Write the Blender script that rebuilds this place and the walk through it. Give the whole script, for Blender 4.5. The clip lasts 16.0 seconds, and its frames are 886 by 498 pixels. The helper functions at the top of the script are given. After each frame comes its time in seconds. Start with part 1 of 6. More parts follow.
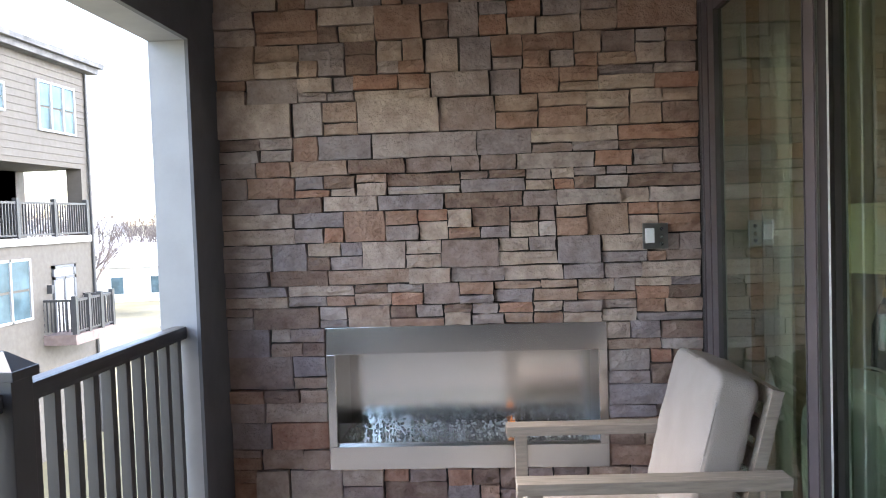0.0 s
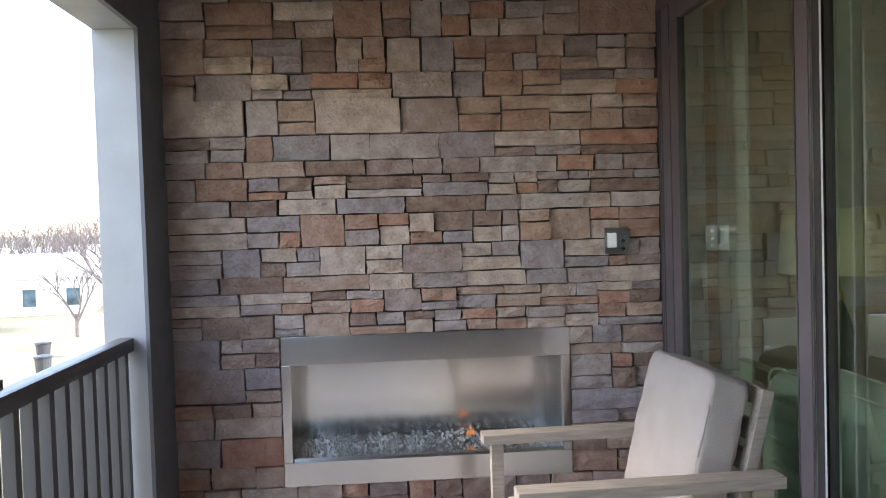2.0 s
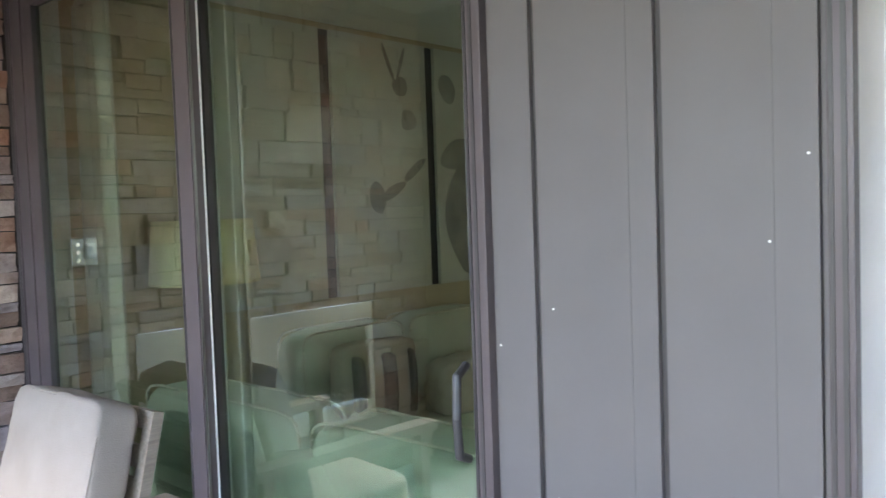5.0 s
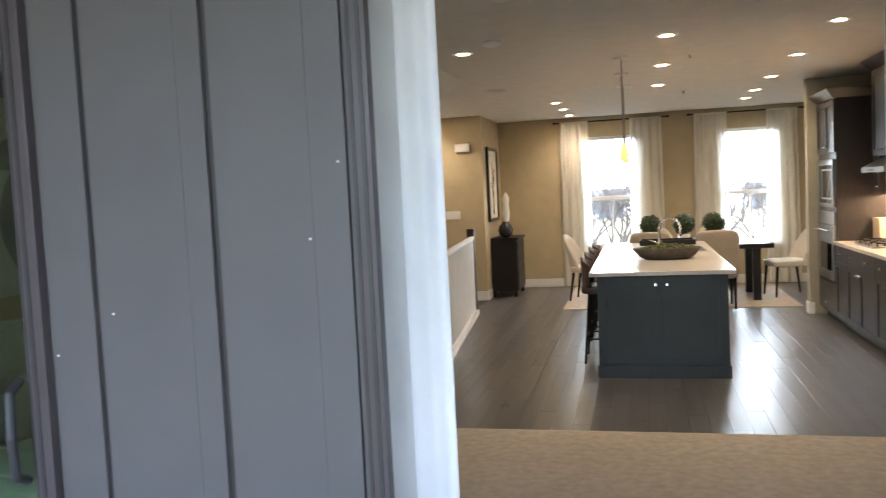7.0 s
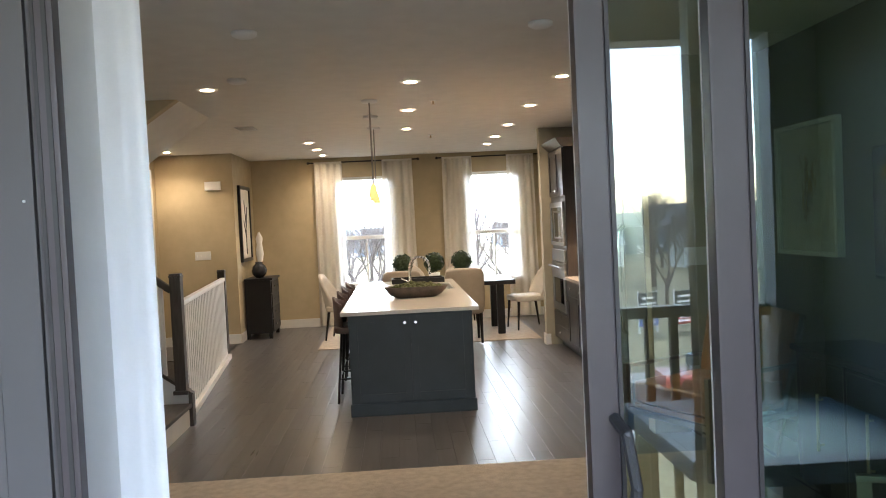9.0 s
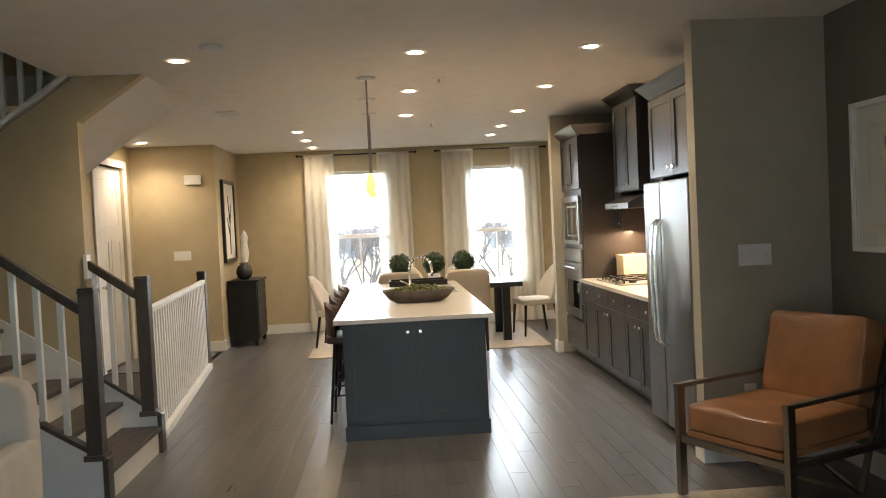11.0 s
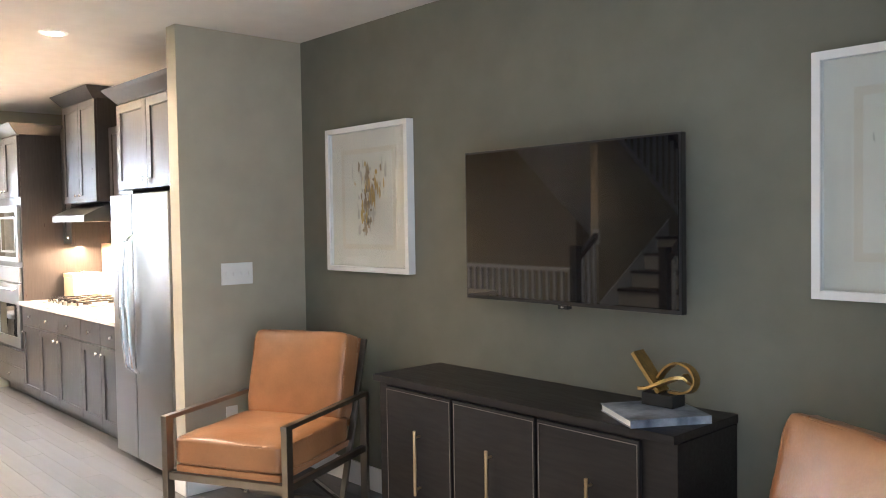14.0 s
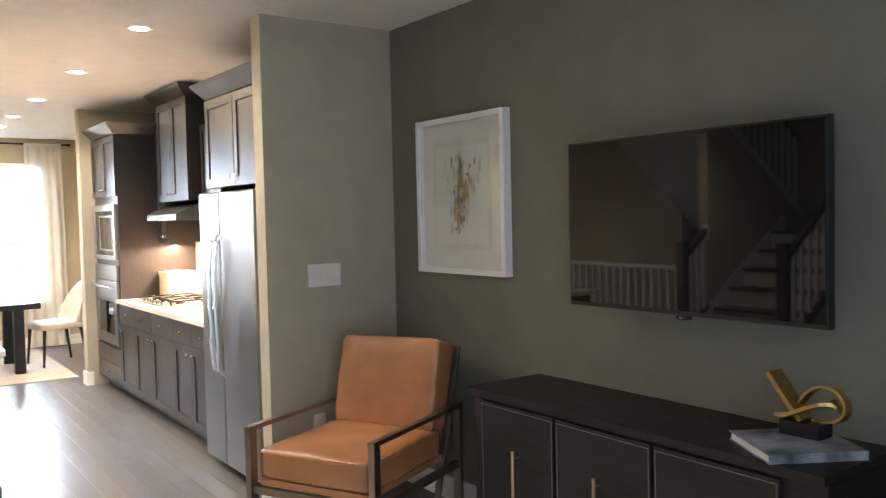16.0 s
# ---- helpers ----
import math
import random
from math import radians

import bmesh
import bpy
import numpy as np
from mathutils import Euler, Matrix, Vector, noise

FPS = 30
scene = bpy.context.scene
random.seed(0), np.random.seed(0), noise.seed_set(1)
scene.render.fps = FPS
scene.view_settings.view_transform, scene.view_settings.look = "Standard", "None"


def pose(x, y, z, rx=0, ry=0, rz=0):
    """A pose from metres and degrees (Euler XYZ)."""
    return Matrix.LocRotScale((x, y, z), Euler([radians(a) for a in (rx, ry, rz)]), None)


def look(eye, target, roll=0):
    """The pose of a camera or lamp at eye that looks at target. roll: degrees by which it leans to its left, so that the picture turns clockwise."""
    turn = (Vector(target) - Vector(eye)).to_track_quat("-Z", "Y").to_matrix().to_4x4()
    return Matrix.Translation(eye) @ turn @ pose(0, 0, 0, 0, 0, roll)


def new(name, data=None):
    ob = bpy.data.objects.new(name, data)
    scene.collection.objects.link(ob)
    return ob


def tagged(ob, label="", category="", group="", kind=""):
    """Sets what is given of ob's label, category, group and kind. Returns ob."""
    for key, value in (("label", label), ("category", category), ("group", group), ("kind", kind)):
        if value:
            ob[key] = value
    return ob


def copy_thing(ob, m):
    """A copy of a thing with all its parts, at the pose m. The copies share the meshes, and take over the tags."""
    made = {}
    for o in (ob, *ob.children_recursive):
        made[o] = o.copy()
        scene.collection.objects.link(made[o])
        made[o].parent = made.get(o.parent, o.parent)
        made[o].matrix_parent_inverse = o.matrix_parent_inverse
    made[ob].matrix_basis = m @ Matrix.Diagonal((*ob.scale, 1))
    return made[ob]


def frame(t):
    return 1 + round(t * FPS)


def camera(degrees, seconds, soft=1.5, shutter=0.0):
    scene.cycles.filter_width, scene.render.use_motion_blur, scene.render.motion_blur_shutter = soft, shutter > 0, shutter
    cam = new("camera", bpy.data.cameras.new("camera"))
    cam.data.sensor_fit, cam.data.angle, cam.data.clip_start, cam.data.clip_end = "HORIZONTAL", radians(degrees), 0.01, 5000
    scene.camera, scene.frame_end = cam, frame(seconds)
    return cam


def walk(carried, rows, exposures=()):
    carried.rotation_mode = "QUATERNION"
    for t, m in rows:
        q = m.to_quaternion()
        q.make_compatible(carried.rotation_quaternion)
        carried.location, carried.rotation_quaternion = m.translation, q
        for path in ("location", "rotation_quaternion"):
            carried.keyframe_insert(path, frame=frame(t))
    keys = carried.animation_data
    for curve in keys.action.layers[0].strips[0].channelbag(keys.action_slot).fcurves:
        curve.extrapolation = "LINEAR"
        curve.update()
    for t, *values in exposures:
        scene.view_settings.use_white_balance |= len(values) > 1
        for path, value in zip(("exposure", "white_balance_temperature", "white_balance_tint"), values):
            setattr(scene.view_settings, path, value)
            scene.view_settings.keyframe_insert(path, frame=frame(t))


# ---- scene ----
cam = camera(56.8, 16.0, soft=1.0, shutter=0.25)
PATH = [
    (0, (-1.041, 0.416, 1.597), (-1.17, 2.41, 1.513), -1.9),
    (0.5, (-1.098, 0.46, 1.59), (-1.205, 2.456, 1.525), -1.8),
    (1, (-1.266, 0.487, 1.598), (-1.253, 2.486, 1.537), -1.7),
    (1.5, (-1.358, 0.5, 1.578), (-1.272, 2.497, 1.516), -1.7),
    (2, (-1.394, 0.523, 1.572), (-1.251, 2.516, 1.508), -1.7),
    (2.5, (-1.378, 0.626, 1.539), (-1.209, 2.618, 1.486), -1.5),
    (3, (-1.369, 0.783, 1.6), (-0.968, 2.741, 1.526), -1.1),
    (3.5, (-1.39, 0.87, 1.618), (-0.576, 2.695, 1.533), -0.8),
    (4, (-1.39, 0.863, 1.616), (-0.258, 2.51, 1.535), -1.4),
    (4.2, (-1.407, 0.843, 1.61), (-0.182, 2.422, 1.528), -1.6),
    (6.3, (-1.475, 0.652, 1.587), (0.33, 1.505, 1.462), -2.7),
    (6.5, (-1.513, 0.659, 1.593), (0.34, 1.401, 1.463), -2.9),
    (7, (-1.505, 0.634, 1.594), (0.433, 1.108, 1.46), -2.8),
    (7.5, (-1.495, 0.596, 1.58), (0.485, 0.853, 1.463), -3.0),
    (8, (-1.525, 0.584, 1.577), (0.471, 0.639, 1.475), -2.9),
    (8.5, (-1.479, 0.566, 1.584), (0.519, 0.492, 1.507), -2.7),
    (8.7, (-1.497, 0.555, 1.598), (0.499, 0.458, 1.529), -2.7),
    (10.8, (-0.659, 0.626, 1.559), (1.336, 0.507, 1.495), -2.7),
    (11, (-0.562, 0.64, 1.554), (1.433, 0.512, 1.488), -2.7),
    (11.5, (-0.32, 0.618, 1.553), (1.656, 0.32, 1.476), -2.5),
    (12, (-0.189, 0.648, 1.566), (1.703, 0.003, 1.488), -2.0),
    (12.5, (-0.106, 0.725, 1.563), (1.578, -0.352, 1.49), -1.6),
    (13, (-0.081, 0.745, 1.57), (1.483, -0.5, 1.494), -1.4),
    (13.5, (-0.125, 0.779, 1.572), (1.355, -0.565, 1.508), -1.1),
    (14, (-0.15, 0.818, 1.565), (1.325, -0.53, 1.495), -0.9),
    (14.5, (-0.147, 0.822, 1.554), (1.31, -0.546, 1.481), -0.6),
    (15, (-0.092, 0.769, 1.561), (1.354, -0.61, 1.485), -0.5),
    (15.5, (0.023, 0.691, 1.572), (1.533, -0.618, 1.494), -0.8),
    (16, (0.122, 0.603, 1.587), (1.743, -0.567, 1.506), -1.3),
]
walk(cam, [(t, look(eye, target, roll)) for t, eye, target, roll in PATH],
     exposures=[(0.0, 2.9, 6650, 15), (2.5, 2.9, 6700, 15), (3.0, 3.75, 6500, 15), (3.5, 4.05, 6450, 15), (4.2, 3.85, 6650, 15), (6.3, 2.85, 6000, 10), (7.0, 2.72, 6000, 10), (7.5, 2.45, 5900, 11), (8.7, 2.6, 6000, 11), (11.0, 2.8, 6150, 8), (12.0, 3.4, 5750, 8), (13.0, 4.75, 5600, 12), (15.0, 4.65, 5600, 12), (15.5, 4.5, 5600, 12), (16.0, 4.1, 5600, 11)])

# ---- light ----
world = bpy.data.worlds.new("overcast_sky")
scene.world = world
world.use_nodes = True
wn = world.node_tree.nodes
sky = wn.new("ShaderNodeTexSky")
sky.sky_type, sky.sun_disc = "NISHITA", False
sky.sun_elevation, sky.sun_rotation = radians(44), radians(268)
sky.air_density, sky.dust_density, sky.ozone_density = 1.0, 0.6, 1.0
world.node_tree.links.new(sky.outputs[0], wn["Background"].inputs[0])
wn["Background"].inputs[1].default_value = 0.15
sun = new("sun", bpy.data.lights.new("sun", "SUN"))
sun.data.energy, sun.data.angle, sun.data.color = 1.2, radians(24), (1.0, 0.96, 0.9)
sun.matrix_world = look((38 * math.sin(radians(268)), 38 * math.cos(radians(268)), 37), (0, 0, 0))


def daylight(y0, y1, energy, x=0.42):
    """Sky light entering through an opening of the outer wall."""
    lamp = new("daylight", bpy.data.lights.new("daylight", "AREA"))
    lamp.data.shape, lamp.data.size, lamp.data.size_y, lamp.data.energy, lamp.data.color = "RECTANGLE", abs(y1 - y0), 2.2, energy, (0.93, 0.97, 1.0)
    lamp.matrix_world = look((x, (y0 + y1) / 2, 1.25), (2.0, (y0 + y1) / 2, 1.25))


daylight(1.95, 4.2, 0.25, 0.24)
daylight(-1.0, 1.0, 1.5)


# ---- materials ----
def mat(name, color, rough=0.6, metal=0.0, var=0.12, scale=6.0, bump=0.05, bscale=60.0, stretch=(1, 1, 1), island=0.0, second=None, coat=0.0, spec=0.5):
    m = bpy.data.materials.new(name)
    m.use_nodes = True
    nt = m.node_tree
    n, l = nt.nodes, nt.links
    p = n["Principled BSDF"]
    p.inputs["Roughness"].default_value = rough
    p.inputs["Metallic"].default_value = metal
    p.inputs["Coat Weight"].default_value = coat
    p.inputs["Specular IOR Level"].default_value = spec
    tc = n.new("ShaderNodeTexCoord")
    mp = n.new("ShaderNodeMapping")
    mp.inputs["Scale"].default_value = stretch
    l.new(tc.outputs["Object"], mp.inputs[0])
    a = n.new("ShaderNodeTexNoise")
    a.inputs["Scale"].default_value, a.inputs["Detail"].default_value = scale, 5
    b = n.new("ShaderNodeTexNoise")
    b.inputs["Scale"].default_value, b.inputs["Detail"].default_value = bscale, 4
    l.new(mp.outputs[0], a.inputs[0]), l.new(mp.outputs[0], b.inputs[0])
    mix = n.new("ShaderNodeMix")
    mix.data_type = "RGBA"
    c2 = second or [c * (1 - 2.2 * var) for c in color]
    mix.inputs["A"].default_value = (*color, 1)
    mix.inputs["B"].default_value = (*c2, 1)
    ramp = n.new("ShaderNodeMapRange")
    ramp.inputs["From Min"].default_value, ramp.inputs["From Max"].default_value = 0.3, 0.7
    l.new(a.outputs["Fac"], ramp.inputs[0])
    l.new(ramp.outputs[0], mix.inputs["Factor"])
    out = mix.outputs["Result"]
    hs = n.new("ShaderNodeHueSaturation")
    l.new(out, hs.inputs["Color"])
    mr = n.new("ShaderNodeMapRange")
    mr.inputs["To Min"].default_value, mr.inputs["To Max"].default_value = 1 - var * 0.5, 1 + var * 0.5
    l.new(b.outputs["Fac"], mr.inputs[0])
    val = mr.outputs[0]
    if island:
        oi = n.new("ShaderNodeObjectInfo")
        geo = n.new("ShaderNodeNewGeometry")
        add = n.new("ShaderNodeMath")
        add.operation = "ADD"
        l.new(oi.outputs["Random"], add.inputs[0]), l.new(geo.outputs["Random Per Island"], add.inputs[1])
        fr = n.new("ShaderNodeMath")
        fr.operation = "FRACT"
        l.new(add.outputs[0], fr.inputs[0])
        m2 = n.new("ShaderNodeMapRange")
        m2.inputs["To Min"].default_value, m2.inputs["To Max"].default_value = 1 - island, 1 + island
        l.new(fr.outputs[0], m2.inputs[0])
        mu = n.new("ShaderNodeMath")
        mu.operation = "MULTIPLY"
        l.new(val, mu.inputs[0]), l.new(m2.outputs[0], mu.inputs[1])
        val = mu.outputs[0]
    l.new(val, hs.inputs["Value"])
    l.new(hs.outputs[0], p.inputs["Base Color"])
    r2 = n.new("ShaderNodeMapRange")
    r2.inputs["To Min"].default_value, r2.inputs["To Max"].default_value = max(0.02, rough * 0.8), min(1, rough * 1.2)
    l.new(a.outputs["Fac"], r2.inputs[0])
    l.new(r2.outputs[0], p.inputs["Roughness"])
    if bump:
        bp = n.new("ShaderNodeBump")
        bp.inputs["Strength"].default_value, bp.inputs["Distance"].default_value = bump, 0.01
        l.new(b.outputs["Fac"], bp.inputs["Height"])
        l.new(bp.outputs[0], p.inputs["Normal"])
    return m


def glow(name, color, strength):
    m = bpy.data.materials.new(name)
    m.use_nodes = True
    p = m.node_tree.nodes["Principled BSDF"]
    p.inputs["Base Color"].default_value = (*color, 1)
    p.inputs["Emission Color"].default_value = (*color, 1)
    p.inputs["Emission Strength"].default_value = strength
    return m


def glass(name, tint, rough=0.0, ior=1.45):
    m = bpy.data.materials.new(name)
    m.use_nodes = True
    p = m.node_tree.nodes["Principled BSDF"]
    p.inputs["Base Color"].default_value = (*tint, 1)
    p.inputs["Transmission Weight"].default_value = 1
    p.inputs["Roughness"].default_value = rough
    p.inputs["IOR"].default_value = ior
    return m


def stone_mat():
    m = mat("ledge_stone", (0.3, 0.26, 0.22), 0.85, var=0.3, scale=14, bump=0.9, bscale=60)
    nt = m.node_tree
    n, l = nt.nodes, nt.links
    oi = n.new("ShaderNodeObjectInfo")
    cr = n.new("ShaderNodeValToRGB")
    cols = [(0.0, (0.424, 0.307, 0.238)), (0.12, (0.265, 0.183, 0.144)), (0.23, (0.488, 0.381, 0.307)), (0.35, (0.329, 0.247, 0.213)),
            (0.46, (0.519, 0.411, 0.342)), (0.57, (0.329, 0.272, 0.262)), (0.68, (0.382, 0.247, 0.183)), (0.79, (0.382, 0.307, 0.277)), (0.88, (0.413, 0.243, 0.173)), (0.94, (0.445, 0.366, 0.327))]
    e = cr.color_ramp.elements
    cr.color_ramp.interpolation = "CONSTANT"
    for k, (pos, c) in enumerate(cols):
        el = e[k] if k < 2 else e.new(pos)
        el.position, el.color = pos, (*c, 1)
    l.new(oi.outputs["Random"], cr.inputs[0])
    mixes = [x for x in n if x.bl_idname == "ShaderNodeMix"][0]
    l.new(cr.outputs[0], mixes.inputs["A"])
    hv = n.new("ShaderNodeHueSaturation")
    hv.inputs["Value"].default_value, hv.inputs["Hue"].default_value, hv.inputs["Saturation"].default_value = 0.66, 0.492, 1.2
    l.new(cr.outputs[0], hv.inputs["Color"])
    l.new(hv.outputs[0], mixes.inputs["B"])
    return m


STONE = stone_mat()
# mortar colour darkened to hold the shade between the stones
SHADED_MORTAR = mat("shaded_mortar", (0.05, 0.043, 0.037), 0.95, bump=0.4, bscale=90)
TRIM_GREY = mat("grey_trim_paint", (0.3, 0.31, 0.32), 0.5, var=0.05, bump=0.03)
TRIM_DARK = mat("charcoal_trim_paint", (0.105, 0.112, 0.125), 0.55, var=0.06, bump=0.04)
RAILM = mat("bronze_rail_paint", (0.05, 0.05, 0.053), 0.42, var=0.08, bump=0.02)
SIDING = mat("grey_siding_paint", (0.128, 0.118, 0.117), 0.5, var=0.025, bump=0.03, bscale=90)
FRAME = mat("taupe_window_frame", (0.092, 0.074, 0.078), 0.4, var=0.06, bump=0.02)
FRAME_D = mat("dark_gasket_and_joint_shade", (0.05, 0.045, 0.045), 0.45, var=0.05, bump=0.0)
GLASS = glass("slider_glass", (0.66, 0.84, 0.70), ior=2.1)
GLASS_C = glass("clear_glass", (0.93, 0.96, 0.95))
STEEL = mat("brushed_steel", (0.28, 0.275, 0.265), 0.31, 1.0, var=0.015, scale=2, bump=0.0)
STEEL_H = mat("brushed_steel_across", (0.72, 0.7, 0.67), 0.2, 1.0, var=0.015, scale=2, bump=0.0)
STEEL_W = mat("rippled_steel", (0.86, 0.85, 0.82), 0.17, 1.0, var=0.02, scale=2, bump=0.55, bscale=2.2, stretch=(1, 1, 0.25))
CHROME = mat("chrome", (0.8, 0.8, 0.8), 0.12, 1.0, var=0.02, bump=0)
DECK = mat("deck_boards", (0.25, 0.24, 0.23), 0.75, var=0.15, stretch=(1, 8, 1))
WHITE = mat("white_paint", (0.78, 0.77, 0.75), 0.45, var=0.03, bump=0.02)
CEIL = mat("ceiling_paint", (0.72, 0.69, 0.64), 0.9, var=0.03, bump=0.08, bscale=120)
WALL = mat("tan_wall_paint", (0.50, 0.415, 0.27), 0.85, var=0.04, bump=0.06, bscale=150)
WALL_G = mat("greige_wall_paint", (0.42, 0.385, 0.30), 0.85, var=0.04, bump=0.06, bscale=150)
GREEN = mat("olive_wall_paint", (0.168, 0.166, 0.127), 0.8, var=0.04, bump=0.06, bscale=150)
PLANK = mat("dark_floor_planks", (0.104, 0.098, 0.098), 0.3, var=0.08, scale=1.6, bump=0.0, bscale=14, stretch=(0.5, 9, 1), island=0.16)
CAB = mat("espresso_cabinet", (0.032, 0.028, 0.028), 0.3, var=0.16, scale=8, bump=0.03, stretch=(8, 8, 0.8))
ISLAND = mat("slate_island_paint", (0.042, 0.052, 0.056), 0.42, var=0.06, bump=0.02)
QUARTZ = mat("pale_quartz", (0.74, 0.69, 0.63), 0.14, var=0.05, scale=30, bump=0.0)
LEATHER = mat("tan_leather", (0.42, 0.192, 0.08), 0.3, var=0.14, scale=5, bump=0.14, bscale=90)
PATIO = mat("taupe_outdoor_fabric", (0.33, 0.28, 0.245), 0.9, var=0.06, bump=0.25, bscale=220)
CREAM = mat("cream_fabric", (0.62, 0.565, 0.49), 0.9, var=0.06, bump=0.25, bscale=220)
LINEN = mat("beige_linen", (0.40, 0.34, 0.27), 0.92, var=0.07, bump=0.25, bscale=220)
RUG = mat("beige_rug", (0.56, 0.48, 0.38), 0.97, var=0.1, scale=18, bump=0.6, bscale=160)
DARKWOOD = mat("black_brown_wood", (0.020, 0.0172, 0.0162), 0.42, var=0.2, scale=7, bump=0.05, stretch=(1, 9, 9), spec=0.3)
GREYWOOD = mat("weathered_teak", (0.33, 0.275, 0.22), 0.65, var=0.14, scale=9, bump=0.08, stretch=(9, 1, 9))
BLACK = mat("black_plastic", (0.012, 0.012, 0.013), 0.3, var=0.04, bump=0)
SCREEN = mat("tv_screen", (0.006, 0.006, 0.007), 0.025, var=0.02, bump=0)
GOLD = mat("hammered_gold", (0.62, 0.42, 0.16), 0.3, 1.0, var=0.12, scale=30, bump=0.5, bscale=70)
BRASS = mat("brushed_brass", (0.58, 0.45, 0.27), 0.32, 1.0, var=0.05, bump=0.02)
PEWTER = mat("pewter_metal", (0.30, 0.28, 0.25), 0.34, 1.0, var=0.08, bump=0.03)
PAPER = mat("ivory_paper", (0.76, 0.72, 0.66), 0.9, var=0.03, bump=0.05)
FOLIAGE = mat("boxwood_leaves", (0.05, 0.085, 0.028), 0.6, var=0.3, scale=40, bump=0.2)
MOSS = mat("moss", (0.13, 0.14, 0.05), 0.95, var=0.3, scale=40, bump=0.8, bscale=90)
CERAMIC = mat("dark_ceramic", (0.03, 0.03, 0.033), 0.25, var=0.1, bump=0.02)
BARK = mat("bare_bark", (0.16, 0.13, 0.115), 0.9, var=0.2, bump=0.3)
GRASS = mat("winter_grass", (0.30, 0.26, 0.15), 0.95, var=0.25, scale=0.15, bump=0.5, bscale=3)
ASPHALT = mat("asphalt", (0.06, 0.06, 0.062), 0.9, var=0.12, scale=0.6)
CONCRETE = mat("concrete", (0.42, 0.41, 0.39), 0.85, var=0.1)
LAP = mat("grey_lap_siding", (0.088, 0.078, 0.068), 0.7, var=0.05, bump=0.05)
HOUSEW = mat("white_house_siding", (0.7, 0.7, 0.68), 0.7, var=0.05)
HOUSEB = mat("slate_house_siding", (0.14, 0.16, 0.19), 0.7, var=0.08)
ROOF = mat("grey_shingles", (0.13, 0.13, 0.135), 0.9, var=0.2, scale=3)
SHEER = mat("white_curtain", (0.78, 0.74, 0.66), 0.9, var=0.05, bump=0.1, bscale=120, stretch=(1, 1, 0.2))
p_ = SHEER.node_tree.nodes["Principled BSDF"]
p_.inputs["Transmission Weight"].default_value = 0.25
SHADE = mat("lamp_shade", (0.72, 0.62, 0.36), 0.9, var=0.04)
CAN_GLOW = glow("warm_lamp", (1.0, 0.72, 0.42), 30)
WICKER = mat("blue_woven_fabric", (0.2, 0.28, 0.38), 0.75, var=0.2, scale=60, bump=0.6, bscale=110)


# ---- building blocks ----
ORIGIN = {}


def box(bm, x0, x1, y0, y1, z0, z1, bev=0.0):
    """Adds a box between the given limits, with rounded edges."""
    v = [bm.verts.new((x, y, z)) for x in (x0, x1) for y in (y0, y1) for z in (z0, z1)]
    f = [bm.faces.new([v[k] for k in q]) for q in ((0, 1, 3, 2), (4, 6, 7, 5), (0, 4, 5, 1), (2, 3, 7, 6), (0, 2, 6, 4), (1, 5, 7, 3))]
    if bev:
        es = list({e for q in f for e in q.edges})
        bmesh.ops.bevel(bm, geom=es, offset=bev, segments=2, profile=0.7, affect="EDGES")
    return bm


def cyl(bm, p, q, r0, r1=None, seg=14):
    """Adds a tapered rod from p to q."""
    p, q = Vector(p), Vector(q)
    d = q - p
    m = Matrix.Translation((p + q) / 2) @ d.to_track_quat("Z", "Y").to_matrix().to_4x4()
    bmesh.ops.create_cone(bm, cap_ends=True, segments=seg, radius1=r0, radius2=r0 if r1 is None else r1, depth=d.length, matrix=m)
    return bm


def lathe(bm, profile, at=(0, 0, 0), seg=24, cap=True):
    """Turns a profile of (radius, height) about the upright axis."""
    rings = [[bm.verts.new((at[0] + r * math.cos(a), at[1] + r * math.sin(a), at[2] + z)) for a in [2 * math.pi * k / seg for k in range(seg)]] for r, z in profile]
    for a, b in zip(rings, rings[1:]):
        for k in range(seg):
            bm.faces.new((a[k], a[(k + 1) % seg], b[(k + 1) % seg], b[k]))
    for ring, flip in ((rings[0], True), (rings[-1], False)):
        if cap and (ring[0].co - ring[seg // 2].co).length > 1e-4:
            bm.faces.new(ring[::-1] if flip else ring)
    return bm


def beam(bm, p, q, w, h, bev=0.0):
    """Adds a squared bar from p to q, w wide and h high."""
    p, q = Vector(p), Vector(q)
    d = q - p
    t = bmesh.new()
    box(t, -w / 2, w / 2, -d.length / 2, d.length / 2, -h / 2, h / 2, bev)
    y = d.normalized()
    x = y.cross(Vector((0, 0, 1)))
    x = Vector((1, 0, 0)) if x.length < 1e-3 else x.normalized()
    z = x.cross(y)
    m = Matrix((x, y, z)).transposed().to_4x4()
    m.translation = (p + q) / 2
    t.transform(m)
    me = bpy.data.meshes.new("bar")
    t.to_mesh(me)
    bm.from_mesh(me)
    bpy.data.meshes.remove(me)
    t.free()
    return bm


